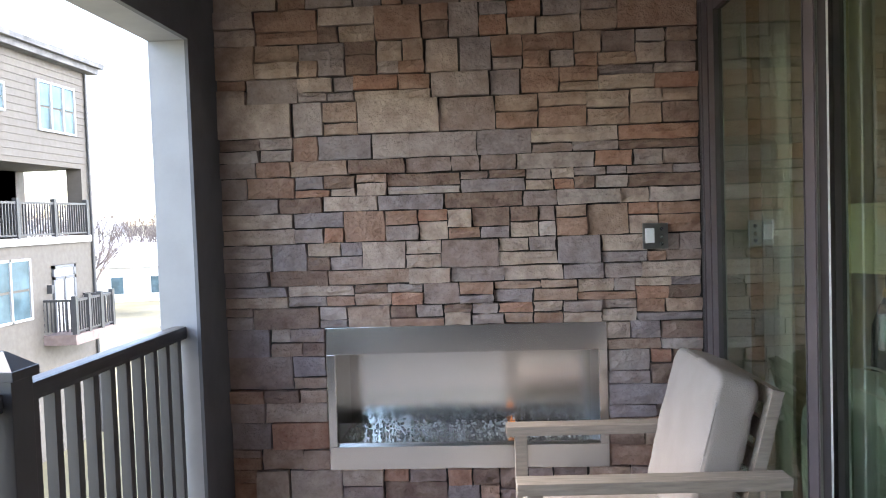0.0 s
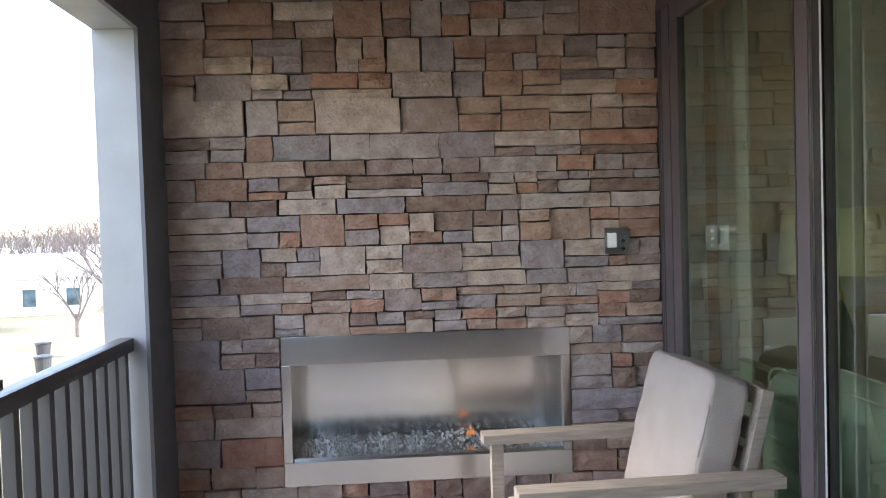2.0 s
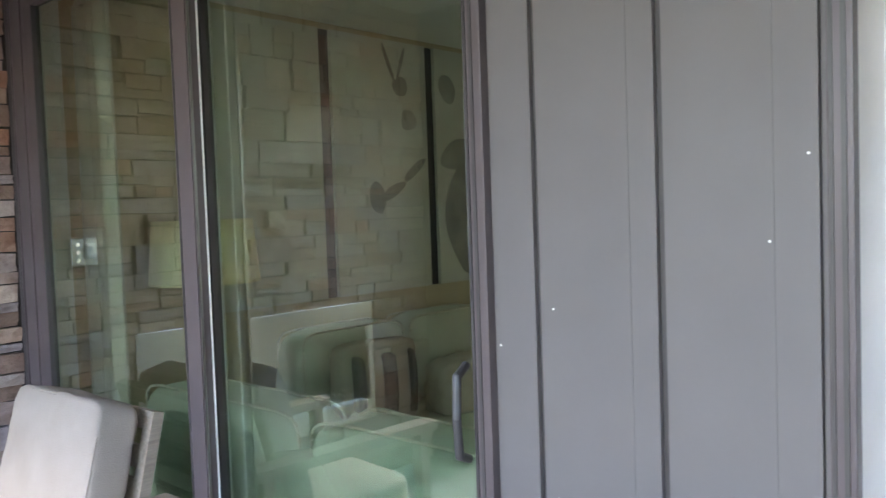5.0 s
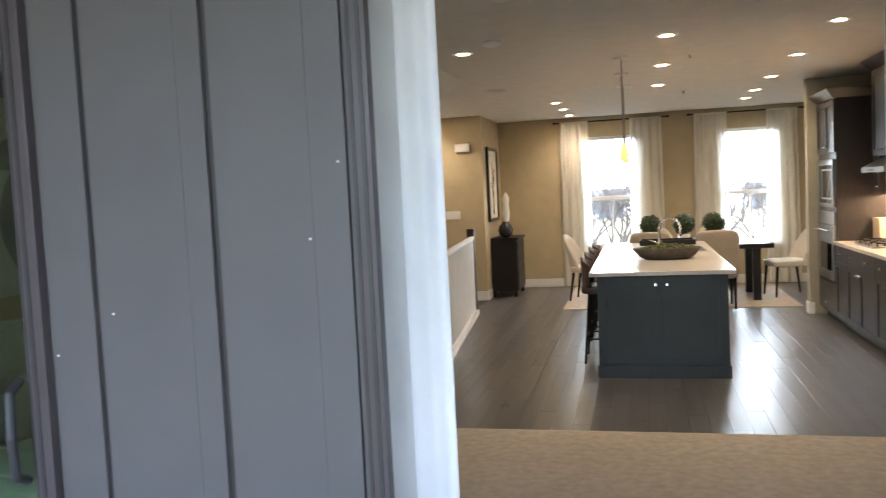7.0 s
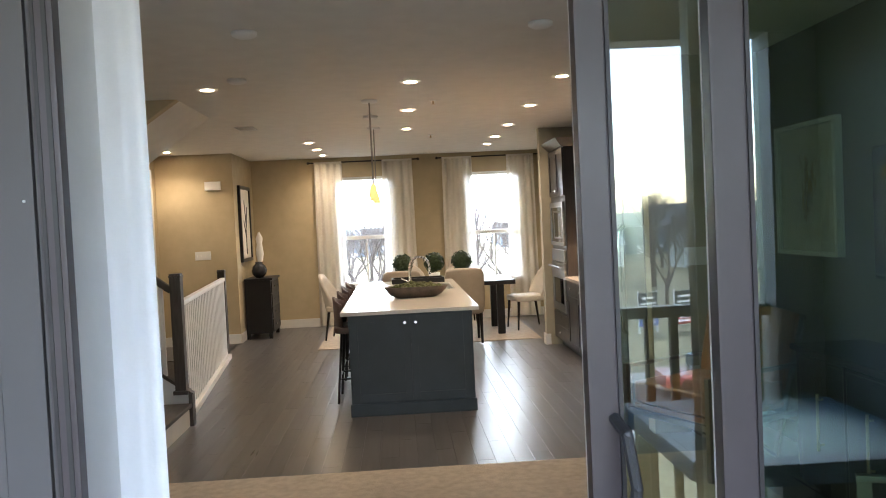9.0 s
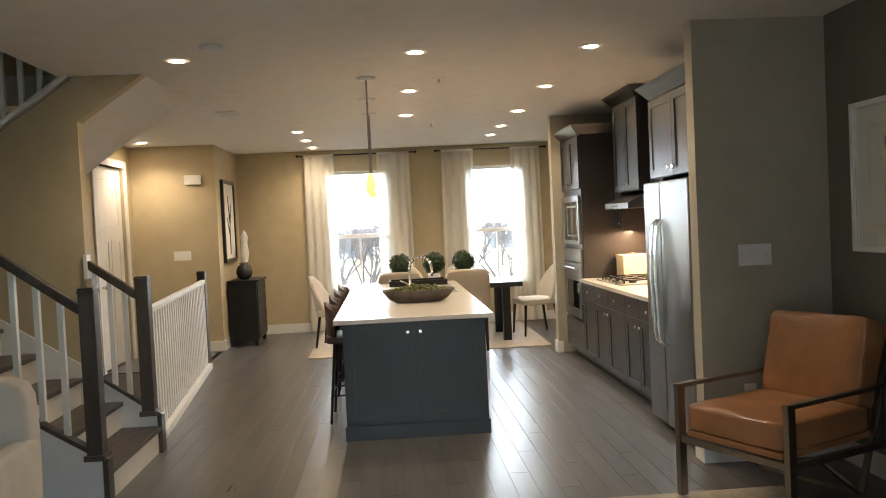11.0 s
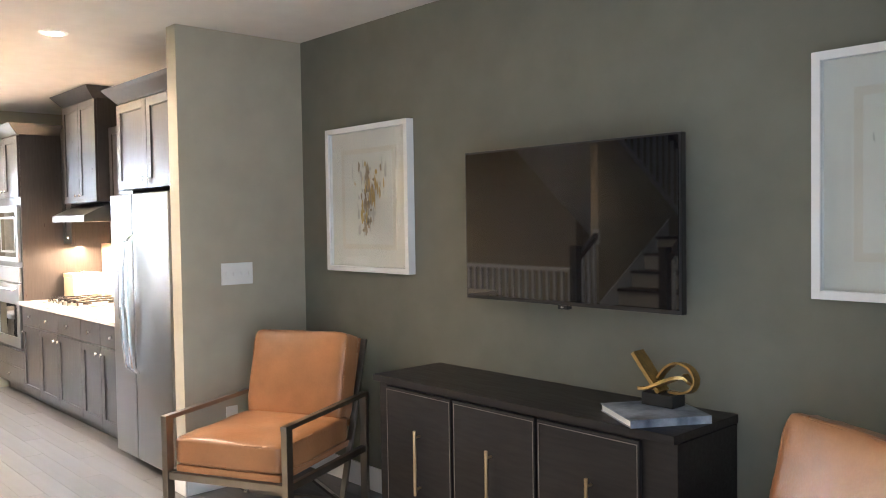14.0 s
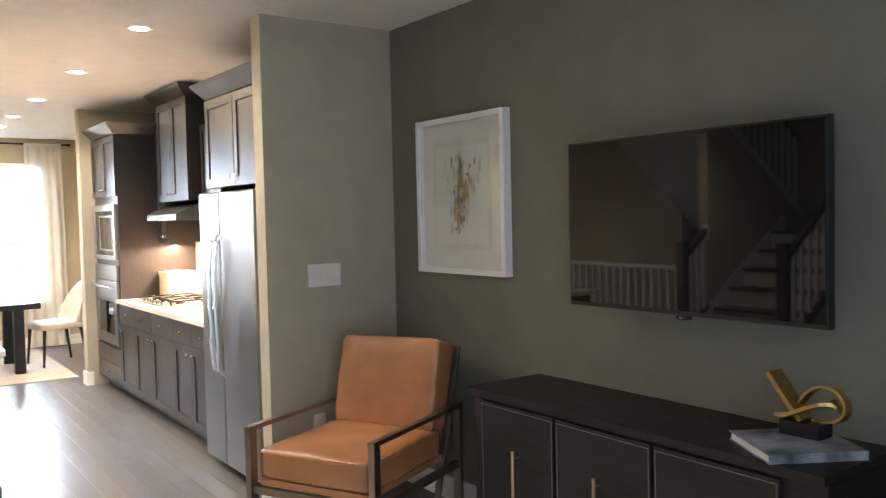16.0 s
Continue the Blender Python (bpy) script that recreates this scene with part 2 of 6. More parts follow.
def cushion(bm, x0, x1, y0, y1, z0, z1, puff=0.03, cuts=6, n=8.0, crease=0.0):
    """A soft pillow that swells towards its middle."""
    t = bmesh.new()
    bmesh.ops.create_cube(t, size=2)
    bmesh.ops.subdivide_edges(t, edges=t.edges[:], cuts=cuts, use_grid_fill=True)
    hx, hy, hz = (x1 - x0) / 2, (y1 - y0) / 2, (z1 - z0) / 2
    small = min(hx, hy, hz)
    for v in t.verts:
        c = v.co.copy()
        r = (abs(c.x) ** n + abs(c.y) ** n + abs(c.z) ** n) ** (1 / n)
        c = c / r
        k = [1 - abs(a) ** 2.5 for a in c]
        o = Vector((c.x * hx, c.y * hy, c.z * hz))
        s = puff
        if small == hx:
            o.x += math.copysign(s * k[1] * k[2], c.x) if abs(c.x) > 0.3 else 0
        elif small == hy:
            o.y += math.copysign(s * k[0] * k[2], c.y) if abs(c.y) > 0.3 else 0
        else:
            o.z += math.copysign(s * k[0] * k[1], c.z) if abs(c.z) > 0.3 else 0
        o += noise.noise_vector(o * 6) * 0.006
        if crease:
            rim = max(abs(a) for a in c if abs(a) < 0.999) if min(abs(a) for a in c) < 0.999 else 0
            o += noise.noise_vector(o * 26) * crease * max(0.0, rim - 0.8) * 4
        v.co = o + Vector(((x0 + x1) / 2, (y0 + y1) / 2, (z0 + z1) / 2))
    for f in t.faces:
        f.smooth = True
    me = bpy.data.meshes.new("soft")
    t.to_mesh(me)
    bm.from_mesh(me)
    bpy.data.meshes.remove(me)
    t.free()
    return bm


def mesh_of(name, bm, material, smooth=False):
    bmesh.ops.recalc_face_normals(bm, faces=bm.faces[:])
    me = bpy.data.meshes.new(name)
    if smooth:
        for f in bm.faces:
            f.smooth = True
    bm.to_mesh(me)
    bm.free()
    me.materials.append(material)
    return me


def thing(name, label, category, at, turn=0.0, local=False, group="", kind=""):
    """An Empty at the thing's base; its parts are given in world places, or in its own when local."""
    ob = new(name)
    ob.matrix_basis = pose(*at, 0, 0, turn)
    ORIGIN[ob] = Vector((0, 0, 0)) if local else Vector(at)
    return tagged(ob, label, category, group, kind)


def part(name, bm, material, parent, label="", smooth=False):
    bm.transform(Matrix.Translation(-ORIGIN[parent]))
    ob = new(name, mesh_of(name, bm, material, smooth))
    ob.parent = parent
    ORIGIN[ob] = ORIGIN[parent]
    if label:
        ob["label"] = label
    return ob


def whole(name, bm, material, label, category, group="", kind="", smooth=False):
    """A thing of one mesh, with its origin at the middle of its base."""
    lo = Vector([min(v.co[k] for v in bm.verts) for k in range(3)])
    hi = Vector([max(v.co[k] for v in bm.verts) for k in range(3)])
    o = Vector(((lo.x + hi.x) / 2, (lo.y + hi.y) / 2, lo.z))
    bm.transform(Matrix.Translation(-o))
    ob = new(name, mesh_of(name, bm, material, smooth))
    ob.location = o
    ORIGIN[ob] = o
    return tagged(ob, label, category, group, kind)


def structure(name, bm, material, label="", category="wall"):
    return whole(name, bm, material, label, category, kind="structure")


def B(*a, **k):
    return box(bmesh.new(), *a, **k)


def boxes(*rows, bev=0.0):
    bm = bmesh.new()
    for r in rows:
        box(bm, *r, bev=bev)
    return bm


# ---- plan ----
H = 2.70            # ceiling
STONE_Y = 4.41      # face of the stone wall
FAR_X = 11.80       # inner face of the front wall with the two windows
SOUTH_Y = -2.06     # olive wall
NORTH_Y = 4.75
RET_X = 4.31        # the short wall beside the refrigerator
RET_Y = -1.23
BALC_X = -2.40
DOOR_A, DOOR_B = 1.155, -1.10    # opening of the slider that is walked through
SL_A, SL_B = 4.40, 1.855          # opening of the slider beside the fireplace
DOOR_H = 2.60
WT = 0.16           # thickness of the outer wall, from x = 0 inwards

# floors and ceilings
structure("floor", B(0.0, FAR_X, SOUTH_Y, NORTH_Y, -0.3, -0.012), DARKWOOD, "dark sub floor under the planks", "floor")
structure("balcony_floor", B(BALC_X - 0.25, 0.0, -3.2, STONE_Y, -0.3, -0.03), DECK, "grey deck floor of the balcony", "floor")
bmc = boxes((0.0, FAR_X + 0.3, SOUTH_Y - 0.2, 2.33, H, H + 0.25), (0.0, 4.2, 2.33, NORTH_Y + 0.2, H, H + 0.25), (4.2, 6.6, 2.33, 2.91, H, H + 0.25), (6.6, FAR_X + 0.3, 2.33, NORTH_Y + 0.2, H, H + 0.25))
structure("ceiling", bmc, CEIL, "flat off-white painted ceiling", "ceiling")
structure("stairwell_wall", boxes((4.2, 6.6, NORTH_Y, NORTH_Y + 0.15, H, H + 2.6), (4.05, 4.2, 2.75, NORTH_Y, H + 0.25, H + 2.6), (6.6, 6.75, 2.75, NORTH_Y, H + 0.25, H + 2.6), (4.05, 6.75, 2.6, 2.75, H + 0.25, H + 2.6)), WALL, "tan painted wall of the upper stairwell")
structure("stairwell_ceiling", B(4.0, 6.8, 2.55, NORTH_Y + 0.2, H + 2.6, H + 2.75), CEIL, "off-white ceiling above the stairs", "ceiling")
structure("balcony_ceiling", B(BALC_X - 0.3, 0.0, -3.2, STONE_Y + 0.3, 2.86, 3.0), TRIM_GREY, "painted ceiling of the balcony", "ceiling")
structure("upper_facade", B(-0.0, 0.2, -4.5, 6.0, 2.98, 6.0), SIDING, "grey outer wall above the balcony")
structure("balcony_wall_south", B(BALC_X - 0.2, 0.0, -1.65, -1.45, -0.3, 2.9), SIDING, "grey siding wall closing the balcony")

# outer wall with two openings
w = boxes((0.0, WT, SL_A, NORTH_Y + 0.2, -0.3, H + 0.3), (0.0, WT, DOOR_A, SL_B, -0.3, DOOR_H), (0.0, WT, SOUTH_Y - 0.2, DOOR_B, -0.3, DOOR_H), (0.0, WT, SOUTH_Y - 0.2, SL_A, DOOR_H, H + 0.3))
wall_w = structure("wall_west", w, WALL_G, "outer wall with two wide sliding door openings")
structure("wall_south", B(0.0, FAR_X + 0.2, SOUTH_Y - 0.2, SOUTH_Y, -0.3, H), GREEN, "dark olive painted accent wall")
structure("wall_north", B(WT, FAR_X + 0.2, NORTH_Y, NORTH_Y + 0.2, -0.3, H), WALL, "tan painted wall")
structure("wall_return", B(RET_X, RET_X + 0.12, SOUTH_Y, RET_Y, -0.01, H), WALL_G, "greige painted wing wall beside the refrigerator")
structure("wall_pillar", B(8.66, 8.80, SOUTH_Y, RET_Y, -0.01, H), WALL_G, "greige painted wing wall at the kitchen's end")
structure("wall_kitchen_soffit", B(RET_X + 0.12, 8.66, SOUTH_Y, SOUTH_Y + 0.004, 0.0, H), WALL_G, "greige painted wall behind the kitchen cabinets")
structure("wall_dining_south", B(8.80, FAR_X, SOUTH_Y, SOUTH_Y + 0.004, 0.0, H), WALL, "tan painted wall of the dining end")
structure("wall_hall", boxes((10.295, FAR_X, 2.87, 3.05, -0.01, H), (10.295, 10.45, 3.05, 3.95, -0.01, H)), WALL, "tan painted hall wall with an outer corner")
structure("wall_closet", boxes((6.62, 8.98, 3.95, 4.1, -0.01, H), (10.0, 10.45, 3.95, 4.1, -0.01, H), (8.98, 10.0, 3.95, 4.1, 2.43, H)), WALL, "tan painted wall with a door opening")

# front wall with two windows
W1, W2 = (0.62, 1.55), (-1.45, -0.55)
WZ0, WZ1 = 0.62, 2.38
fw = boxes((FAR_X, FAR_X + 0.2, SOUTH_Y - 0.2, W2[0], -0.3, H), (FAR_X, FAR_X + 0.2, W2[1], W1[0], -0.3, H), (FAR_X, FAR_X + 0.2, W1[1], NORTH_Y + 0.2, -0.3, H),
           (FAR_X, FAR_X + 0.2, W2[0], W2[1], -0.3, WZ0), (FAR_X, FAR_X + 0.2, W2[0], W2[1], WZ1, H), (FAR_X, FAR_X + 0.2, W1[0], W1[1], -0.3, WZ0), (FAR_X, FAR_X + 0.2, W1[0], W1[1], WZ1, H))
structure("wall_east", fw, WALL, "tan painted front wall with two tall windows")


def sash_window(name, y0, y1):
    t = thing(name, "tall white double-hung window with a clear pane above and below", "window", (FAR_X + 0.1, (y0 + y1) / 2, WZ0), kind="structure")
    x0, x1 = FAR_X + 0.06, FAR_X + 0.14
    mid = (WZ0 + WZ1) / 2 - 0.1
    part("window_frame", boxes((x0, x1, y0, y0 + 0.05, WZ0, WZ1), (x0, x1, y1 - 0.05, y1, WZ0, WZ1), (x0, x1, y0, y1, WZ1 - 0.05, WZ1), (x0, x1, y0, y1, WZ0, WZ0 + 0.05), (x0 - 0.01, x1, y0, y1, mid - 0.03, mid + 0.03),
                               (x0 + 0.01, x1 - 0.02, (y0 + y1) / 2 - 0.012, (y0 + y1) / 2 + 0.012, WZ0, mid)), WHITE, t)
    part("window_sill", B(FAR_X - 0.05, FAR_X + 0.06, y0 - 0.05, y1 + 0.05, WZ0 - 0.03, WZ0 + 0.005, bev=0.006), WHITE, t)
    for z0, z1 in ((WZ0 + 0.05, mid - 0.03), (mid + 0.03, WZ1 - 0.05)):
        g = part("pane", B(FAR_X + 0.09, FAR_X + 0.096, y0 + 0.05, y1 - 0.05, z0, z1), GLASS_C, t)
        g.visible_shadow = False


sash_window("window_1", *W1)
sash_window("window_2", *W2)

# baseboards
bb = []
for r in ((FAR_X - 0.016, FAR_X, -2.05, 2.87), (10.28, 10.295, 2.87, 3.95), (10.295, FAR_X - 0.016, 2.855, 2.87), (RET_X - 0.016, RET_X, SOUTH_Y + 0.016, RET_Y), (RET_X - 0.016, RET_X + 0.136, RET_Y, RET_Y + 0.016),
          (8.644, 8.66, -1.28, RET_Y), (8.644, 8.816, RET_Y, RET_Y + 0.016), (WT, RET_X, SOUTH_Y, SOUTH_Y + 0.016), (8.80, 8.816, SOUTH_Y + 0.01, RET_Y)):
    bb.append((*r, 0.0, 0.135))
structure("baseboard", boxes(*bb, bev=0.004), WHITE, "white painted baseboard along the walls", "baseboard")

# ---- stone wall and fireplace ----
FPX0, FPX1, FPZ0, FPZ1 = -1.895, -0.518, 0.345, 1.055
sw_ = structure("wall_stone", boxes((BALC_X - 0.3, FPX0, STONE_Y + 0.02, STONE_Y + 0.5, -0.3, 2.9), (FPX1, 0.0, STONE_Y + 0.02, STONE_Y + 0.5, -0.3, 2.9),
                                    (FPX0, FPX1, STONE_Y + 0.02, STONE_Y + 0.5, -0.3, FPZ0), (FPX0, FPX1, STONE_Y + 0.02, STONE_Y + 0.5, FPZ1, 2.9), (FPX0, FPX1, STONE_Y + 0.45, STONE_Y + 0.5, FPZ0, FPZ1)),
                SHADED_MORTAR, "stacked ledge-stone wall in tan, brown and grey")


def stone(x0, x1, z0, z1, rng):
    """One split-faced stone, uneven in front."""
    g = 0.0037
    x0, x1, z0, z1 = x0 + g * rng.uniform(0.5, 1.6), x1 - g * rng.uniform(0.5, 1.6), z0 + g * rng.uniform(0.4, 1.2), z1 - g * rng.uniform(0.4, 1.2)
    d = rng.uniform(0.0, 0.032)
    nx = 4 if x1 - x0 > 0.16 else 3
    bm = bmesh.new()
    cx, cz = (x0 + x1) / 2, (z0 + z1) / 2
    rows = []
    tilt = rng.uniform(-0.006, 0.006)
    for j, fz in enumerate((0, 0.5, 1)):
        row = []
        for k in range(nx):
            fx = k / (nx - 1)
            edge = (fx in (0, 1)) or (fz in (0, 1))
            jx = rng.uniform(-0.004, 0.004)
            jz = rng.uniform(-0.003, 0.003)
            y = STONE_Y - d + (rng.uniform(0.002, 0.009) if edge else rng.uniform(-0.008, 0.003)) + tilt * (fx - 0.5) * 2
            row.append(bm.verts.new((x0 + (x1 - x0) * fx + jx, y, z0 + (z1 - z0) * fz + jz)))
        rows.append(row)
    for a, b in zip(rows, rows[1:]):
        for k in range(nx - 1):
            bm.faces.new((a[k], a[k + 1], b[k + 1], b[k]))
    rim = rows[0] + [rows[1][-1]] + rows[2][::-1] + [rows[1][0]]
    back = [bm.verts.new((v.co.x, STONE_Y + 0.03, v.co.z)) for v in rim]
    for k in range(len(rim)):
        bm.faces.new((rim[k - 1], back[k - 1], back[k], rim[k]))
    ob = part("stone", bm, STONE, sw_)
    return ob


def lay_stones():
    rng = random.Random(11)
    def run(xa, xb, za, zb):
        x = xa
        while x < xb - 1e-3:
            ln = rng.choice((0.15, 0.20, 0.25, 0.30, 0.37)) * rng.uniform(0.85, 1.15)
            x2 = xb if xb - x - ln < 0.13 else x + ln
            h = zb - za
            if h > 0.095 and rng.random() < 0.7:
                zm = za + h * rng.choice((0.38, 0.5, 0.6))
                for a, b in ((za, zm), (zm, zb)):
                    u = x
                    if x2 - x > 0.22 and rng.random() < 0.7:
                        um = x + (x2 - x) * rng.uniform(0.35, 0.65)
                        stone(u, um, a, b, rng)
                        u = um
                    stone(u, x2, a, b, rng)
            else:
                stone(x, x2, za, zb, rng)
            x = x2
    z = -0.03
    while z < 2.84:
        h = rng.choice((0.075, 0.105, 0.12, 0.135, 0.15, 0.165))
        for stop in (FPZ0, FPZ1):
            if z < stop - 1e-4 and z + h > stop - 0.045:
                h = stop - z
        z2 = min(z + h, 2.86)
        if z2 > FPZ0 + 0.01 and z < FPZ1 - 0.01:
            run(BALC_X, FPX0, z, z2), run(FPX1, -0.06, z, z2)
        else:
            run(BALC_X, -0.06, z, z2)
        z = z2


lay_stones()

fp = thing("fireplace", "stainless steel linear gas fireplace set into the stone wall", "fireplace", ((FPX0 + FPX1) / 2, STONE_Y, FPZ0))
y0 = STONE_Y - 0.012
part("surround", boxes((FPX0, FPX1, y0, y0 + 0.03, FPZ1 - 0.135, FPZ1), (FPX0, FPX0 + 0.04, y0, y0 + 0.03, FPZ0 + 0.115, FPZ1 - 0.135), (FPX1 - 0.04, FPX1, y0, y0 + 0.03, FPZ0 + 0.115, FPZ1 - 0.135), (FPX0, FPX1, y0, y0 + 0.03, FPZ0, FPZ0 + 0.115), bev=0.002), STEEL_H, fp)
part("back_panel", B(FPX0 + 0.03, FPX1 - 0.03, STONE_Y + 0.40, STONE_Y + 0.42, FPZ0 + 0.08, FPZ1), STEEL_W, fp)
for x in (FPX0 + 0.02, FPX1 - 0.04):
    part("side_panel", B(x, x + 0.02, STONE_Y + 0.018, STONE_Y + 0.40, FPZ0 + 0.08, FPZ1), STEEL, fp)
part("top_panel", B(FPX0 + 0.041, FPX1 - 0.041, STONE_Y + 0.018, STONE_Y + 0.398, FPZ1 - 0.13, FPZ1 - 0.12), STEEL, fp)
part("burner_tray", B(FPX0 + 0.041, FPX1 - 0.041, STONE_Y + 0.02, STONE_Y + 0.398, FPZ0 + 0.09, FPZ0 + 0.125), STEEL_H, fp)
gb = bmesh.new()
rng = random.Random(5)
for k in range(420):
    x, y, z = rng.uniform(FPX0 + 0.07, FPX1 - 0.07), rng.uniform(STONE_Y + 0.04, STONE_Y + 0.37), FPZ0 + 0.132 + rng.random() * 0.018
    s = rng.uniform(0.006, 0.014)
    m = pose(x, y, z, rng.uniform(0, 360), rng.uniform(0, 360), rng.uniform(0, 360)) @ Matrix.Diagonal((s, s * 0.7, s * 0.4, 1))
    bmesh.ops.create_icosphere(gb, subdivisions=1, radius=1, matrix=m)
CRYSTAL = mat("crushed_glass", (0.72, 0.71, 0.67), 0.12, var=0.1, island=0.25, bump=0)
ob = part("glass_gravel", gb, CRYSTAL, fp, "bed of clear crushed fire glass")
ob["kind"] = "stuff"
ws = part("wind_screen", B(FPX0 + 0.05, FPX1 - 0.05, STONE_Y + 0.022, STONE_Y + 0.028, FPZ0 + 0.125, FPZ0 + 0.225), GLASS_C, fp, "low clear glass wind guard")
ws.visible_shadow = False
fl = bmesh.new()
for dx, h in ((0.0, 0.06), (0.014, 0.04), (-0.015, 0.03)):
    lathe(fl, [(0.002, 0), (0.009, h * 0.25), (0.006, h * 0.6), (0.0008, h)], at=(FPX1 - 0.47 + dx, STONE_Y + 0.2, FPZ0 + 0.15), seg=8)
part("flame", fl, glow("gas_flame", (1.0, 0.36, 0.1), 0.05), fp, "small orange gas flame", smooth=True)

ob_ = thing("outlet_box", "weatherproof steel switch and outlet plate on the stone wall", "outlet", (-0.282, STONE_Y - 0.02, 1.40))
part("plate", B(-0.342, -0.222, STONE_Y - 0.042, STONE_Y - 0.03, 1.40, 1.523, bev=0.004), STEEL, ob_)
part("switch_cover", B(-0.332, -0.289, STONE_Y - 0.06, STONE_Y - 0.042, 1.43, 1.50, bev=0.006), WHITE, ob_, "clear-white switch cover")
for z in (1.425, 1.46, 1.495):
    part("screw", cyl(bmesh.new(), (-0.255, STONE_Y - 0.048, z), (-0.255, STONE_Y - 0.04, z), 0.009), CHROME, ob_)

# ---- balcony column, header, railing ----
structure("column", B(BALC_X - 0.18, BALC_X, 4.05, STONE_Y + 0.02, -0.3, 2.42, bev=0.004), TRIM_GREY, "square grey painted balcony column", "column")
structure("column_south", B(BALC_X - 0.18, BALC_X, -1.45, -1.22, -0.3, 2.42, bev=0.004), TRIM_GREY, "square grey painted balcony column", "column")
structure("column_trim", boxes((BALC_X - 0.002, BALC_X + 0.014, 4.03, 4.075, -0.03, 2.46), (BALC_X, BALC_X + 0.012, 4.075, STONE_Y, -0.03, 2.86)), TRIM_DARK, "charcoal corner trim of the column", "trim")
structure("balcony_header", B(BALC_X - 0.18, BALC_X, -3.2, STONE_Y + 0.02, 2.42, 2.86, bev=0.004), TRIM_GREY, "grey boxed header beam above the balcony opening", "beam")
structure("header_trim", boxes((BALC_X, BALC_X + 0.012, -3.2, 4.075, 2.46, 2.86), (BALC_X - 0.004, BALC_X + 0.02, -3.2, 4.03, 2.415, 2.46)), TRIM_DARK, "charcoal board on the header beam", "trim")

RX = BALC_X - 0.09


def railing(ya, yb):
    r = thing("railing", "dark bronze balcony railing with slim square balusters", "railing", (RX, (ya + yb) / 2, -0.03), group="balcony railings")
    bm = beam(bmesh.new(), (RX, ya, 1.10), (RX, yb, 1.10), 0.07, 0.06, 0.016)
    part("top_rail", bm, RAILM, r)
    part("bottom_rail", beam(bmesh.new(), (RX, ya, 0.08), (RX, yb, 0.08), 0.045, 0.04, 0.004), RAILM, r)
    n = int((yb - ya) / 0.125)
    for k in range(n):
        y = ya + (k + 0.5) * (yb - ya) / n
        part("baluster", B(RX - 0.019, RX + 0.019, y - 0.019, y + 0.019, 0.10, 1.075), RAILM, r)


def rail_post(y):
    p = thing("railing_post", "square dark bronze railing post with a pyramid cap", "post", (RX, y, -0.03), group="balcony railing posts")
    part("shaft", B(RX - 0.055, RX + 0.055, y - 0.055, y + 0.055, -0.03, 1.16, bev=0.003), RAILM, p)
    bm = B(RX - 0.07, RX + 0.07, y - 0.07, y + 0.07, 1.16, 1.19, bev=0.004)
    bmesh.ops.create_cone(bm, cap_ends=True, segments=4, radius1=0.092, radius2=0.01, depth=0.05, matrix=pose(RX, y, 1.215, 0, 0, 45))
    part("cap", bm, RAILM, p)


for ya, yb in ((2.77, 4.05), (0.78, 2.65), (-1.22, 0.66)):
    railing(ya, yb)
for y in (2.71, 0.72):
    rail_post(y)

# ---- board-and-batten siding beside the doors ----
sd = structure("siding", boxes((-0.018, -0.002, DOOR_A, SL_B, -0.03, 2.86), (-0.018, -0.002, SL_B, SL_A + 0.11, DOOR_H, 2.86), (-0.018, -0.002, DOOR_B, DOOR_A, DOOR_H, 2.86), (-0.018, -0.002, -3.2, DOOR_B, -0.03, 2.86)), SIDING, "grey board-and-batten siding with thin vertical grooves")
for a, b in ((SL_B, 1.746), (1.732, 1.465), (1.449, 1.174), (1.169, DOOR_A)):
    part("board", B(-0.034, -0.018, b, a, -0.03, 2.86, bev=0.002), SIDING, sd)
# dark strips put the joints' shade into colour
for y in (1.739, 1.457, 1.1715):
    part("groove", B(-0.0215, -0.018, y - 0.0075, y + 0.0075, -0.03, 2.86), FRAME_D, sd, "dark strip painted as the shade in a joint between two boards")
for y in (1.542, 1.269):
    part("lap_step", B(-0.0355, -0.033, y - 0.022, y + 0.0, -0.03, 2.86, bev=0.001), SIDING, sd)
for y, z in ((1.84, 1.293), (1.70, 1.38), (1.19, 1.665), (1.70, 0.98), (1.255, 1.52)):
    part("nail_head", cyl(bmesh.new(), (-0.036, y, z), (-0.032, y, z), 0.0026, seg=8), WHITE, sd)


# ---- sliding doors ----
def stile_frame(x0, x1, ya, yb, z0, z1, s=0.075):
    bm = boxes((x0, x1, ya - s, ya, z0, z1), (x0, x1, yb, yb + s, z0, z1), (x0, x1, yb + s, ya - s, z1 - 0.09, z1), (x0, x1, yb + s, ya - s, z0, z0 + 0.11), bev=0.004)
    return bm


def pull(bm, x, y, z0, z1, s):
    pts = [(x, y, z0), (x - 0.045, y + s * 0.01, z0 + 0.02), (x - 0.062, y + s * 0.02, (z0 + z1) / 2), (x - 0.045, y + s * 0.01, z1 - 0.02), (x, y, z1)]
    for a, b in zip(pts, pts[1:]):
        cyl(bm, a, b, 0.011, seg=10)
    for q in pts[1:-1]:
        bmesh.ops.create_icosphere(bm, subdivisions=2, radius=0.0115, matrix=Matrix.Translation(q))
    return bm


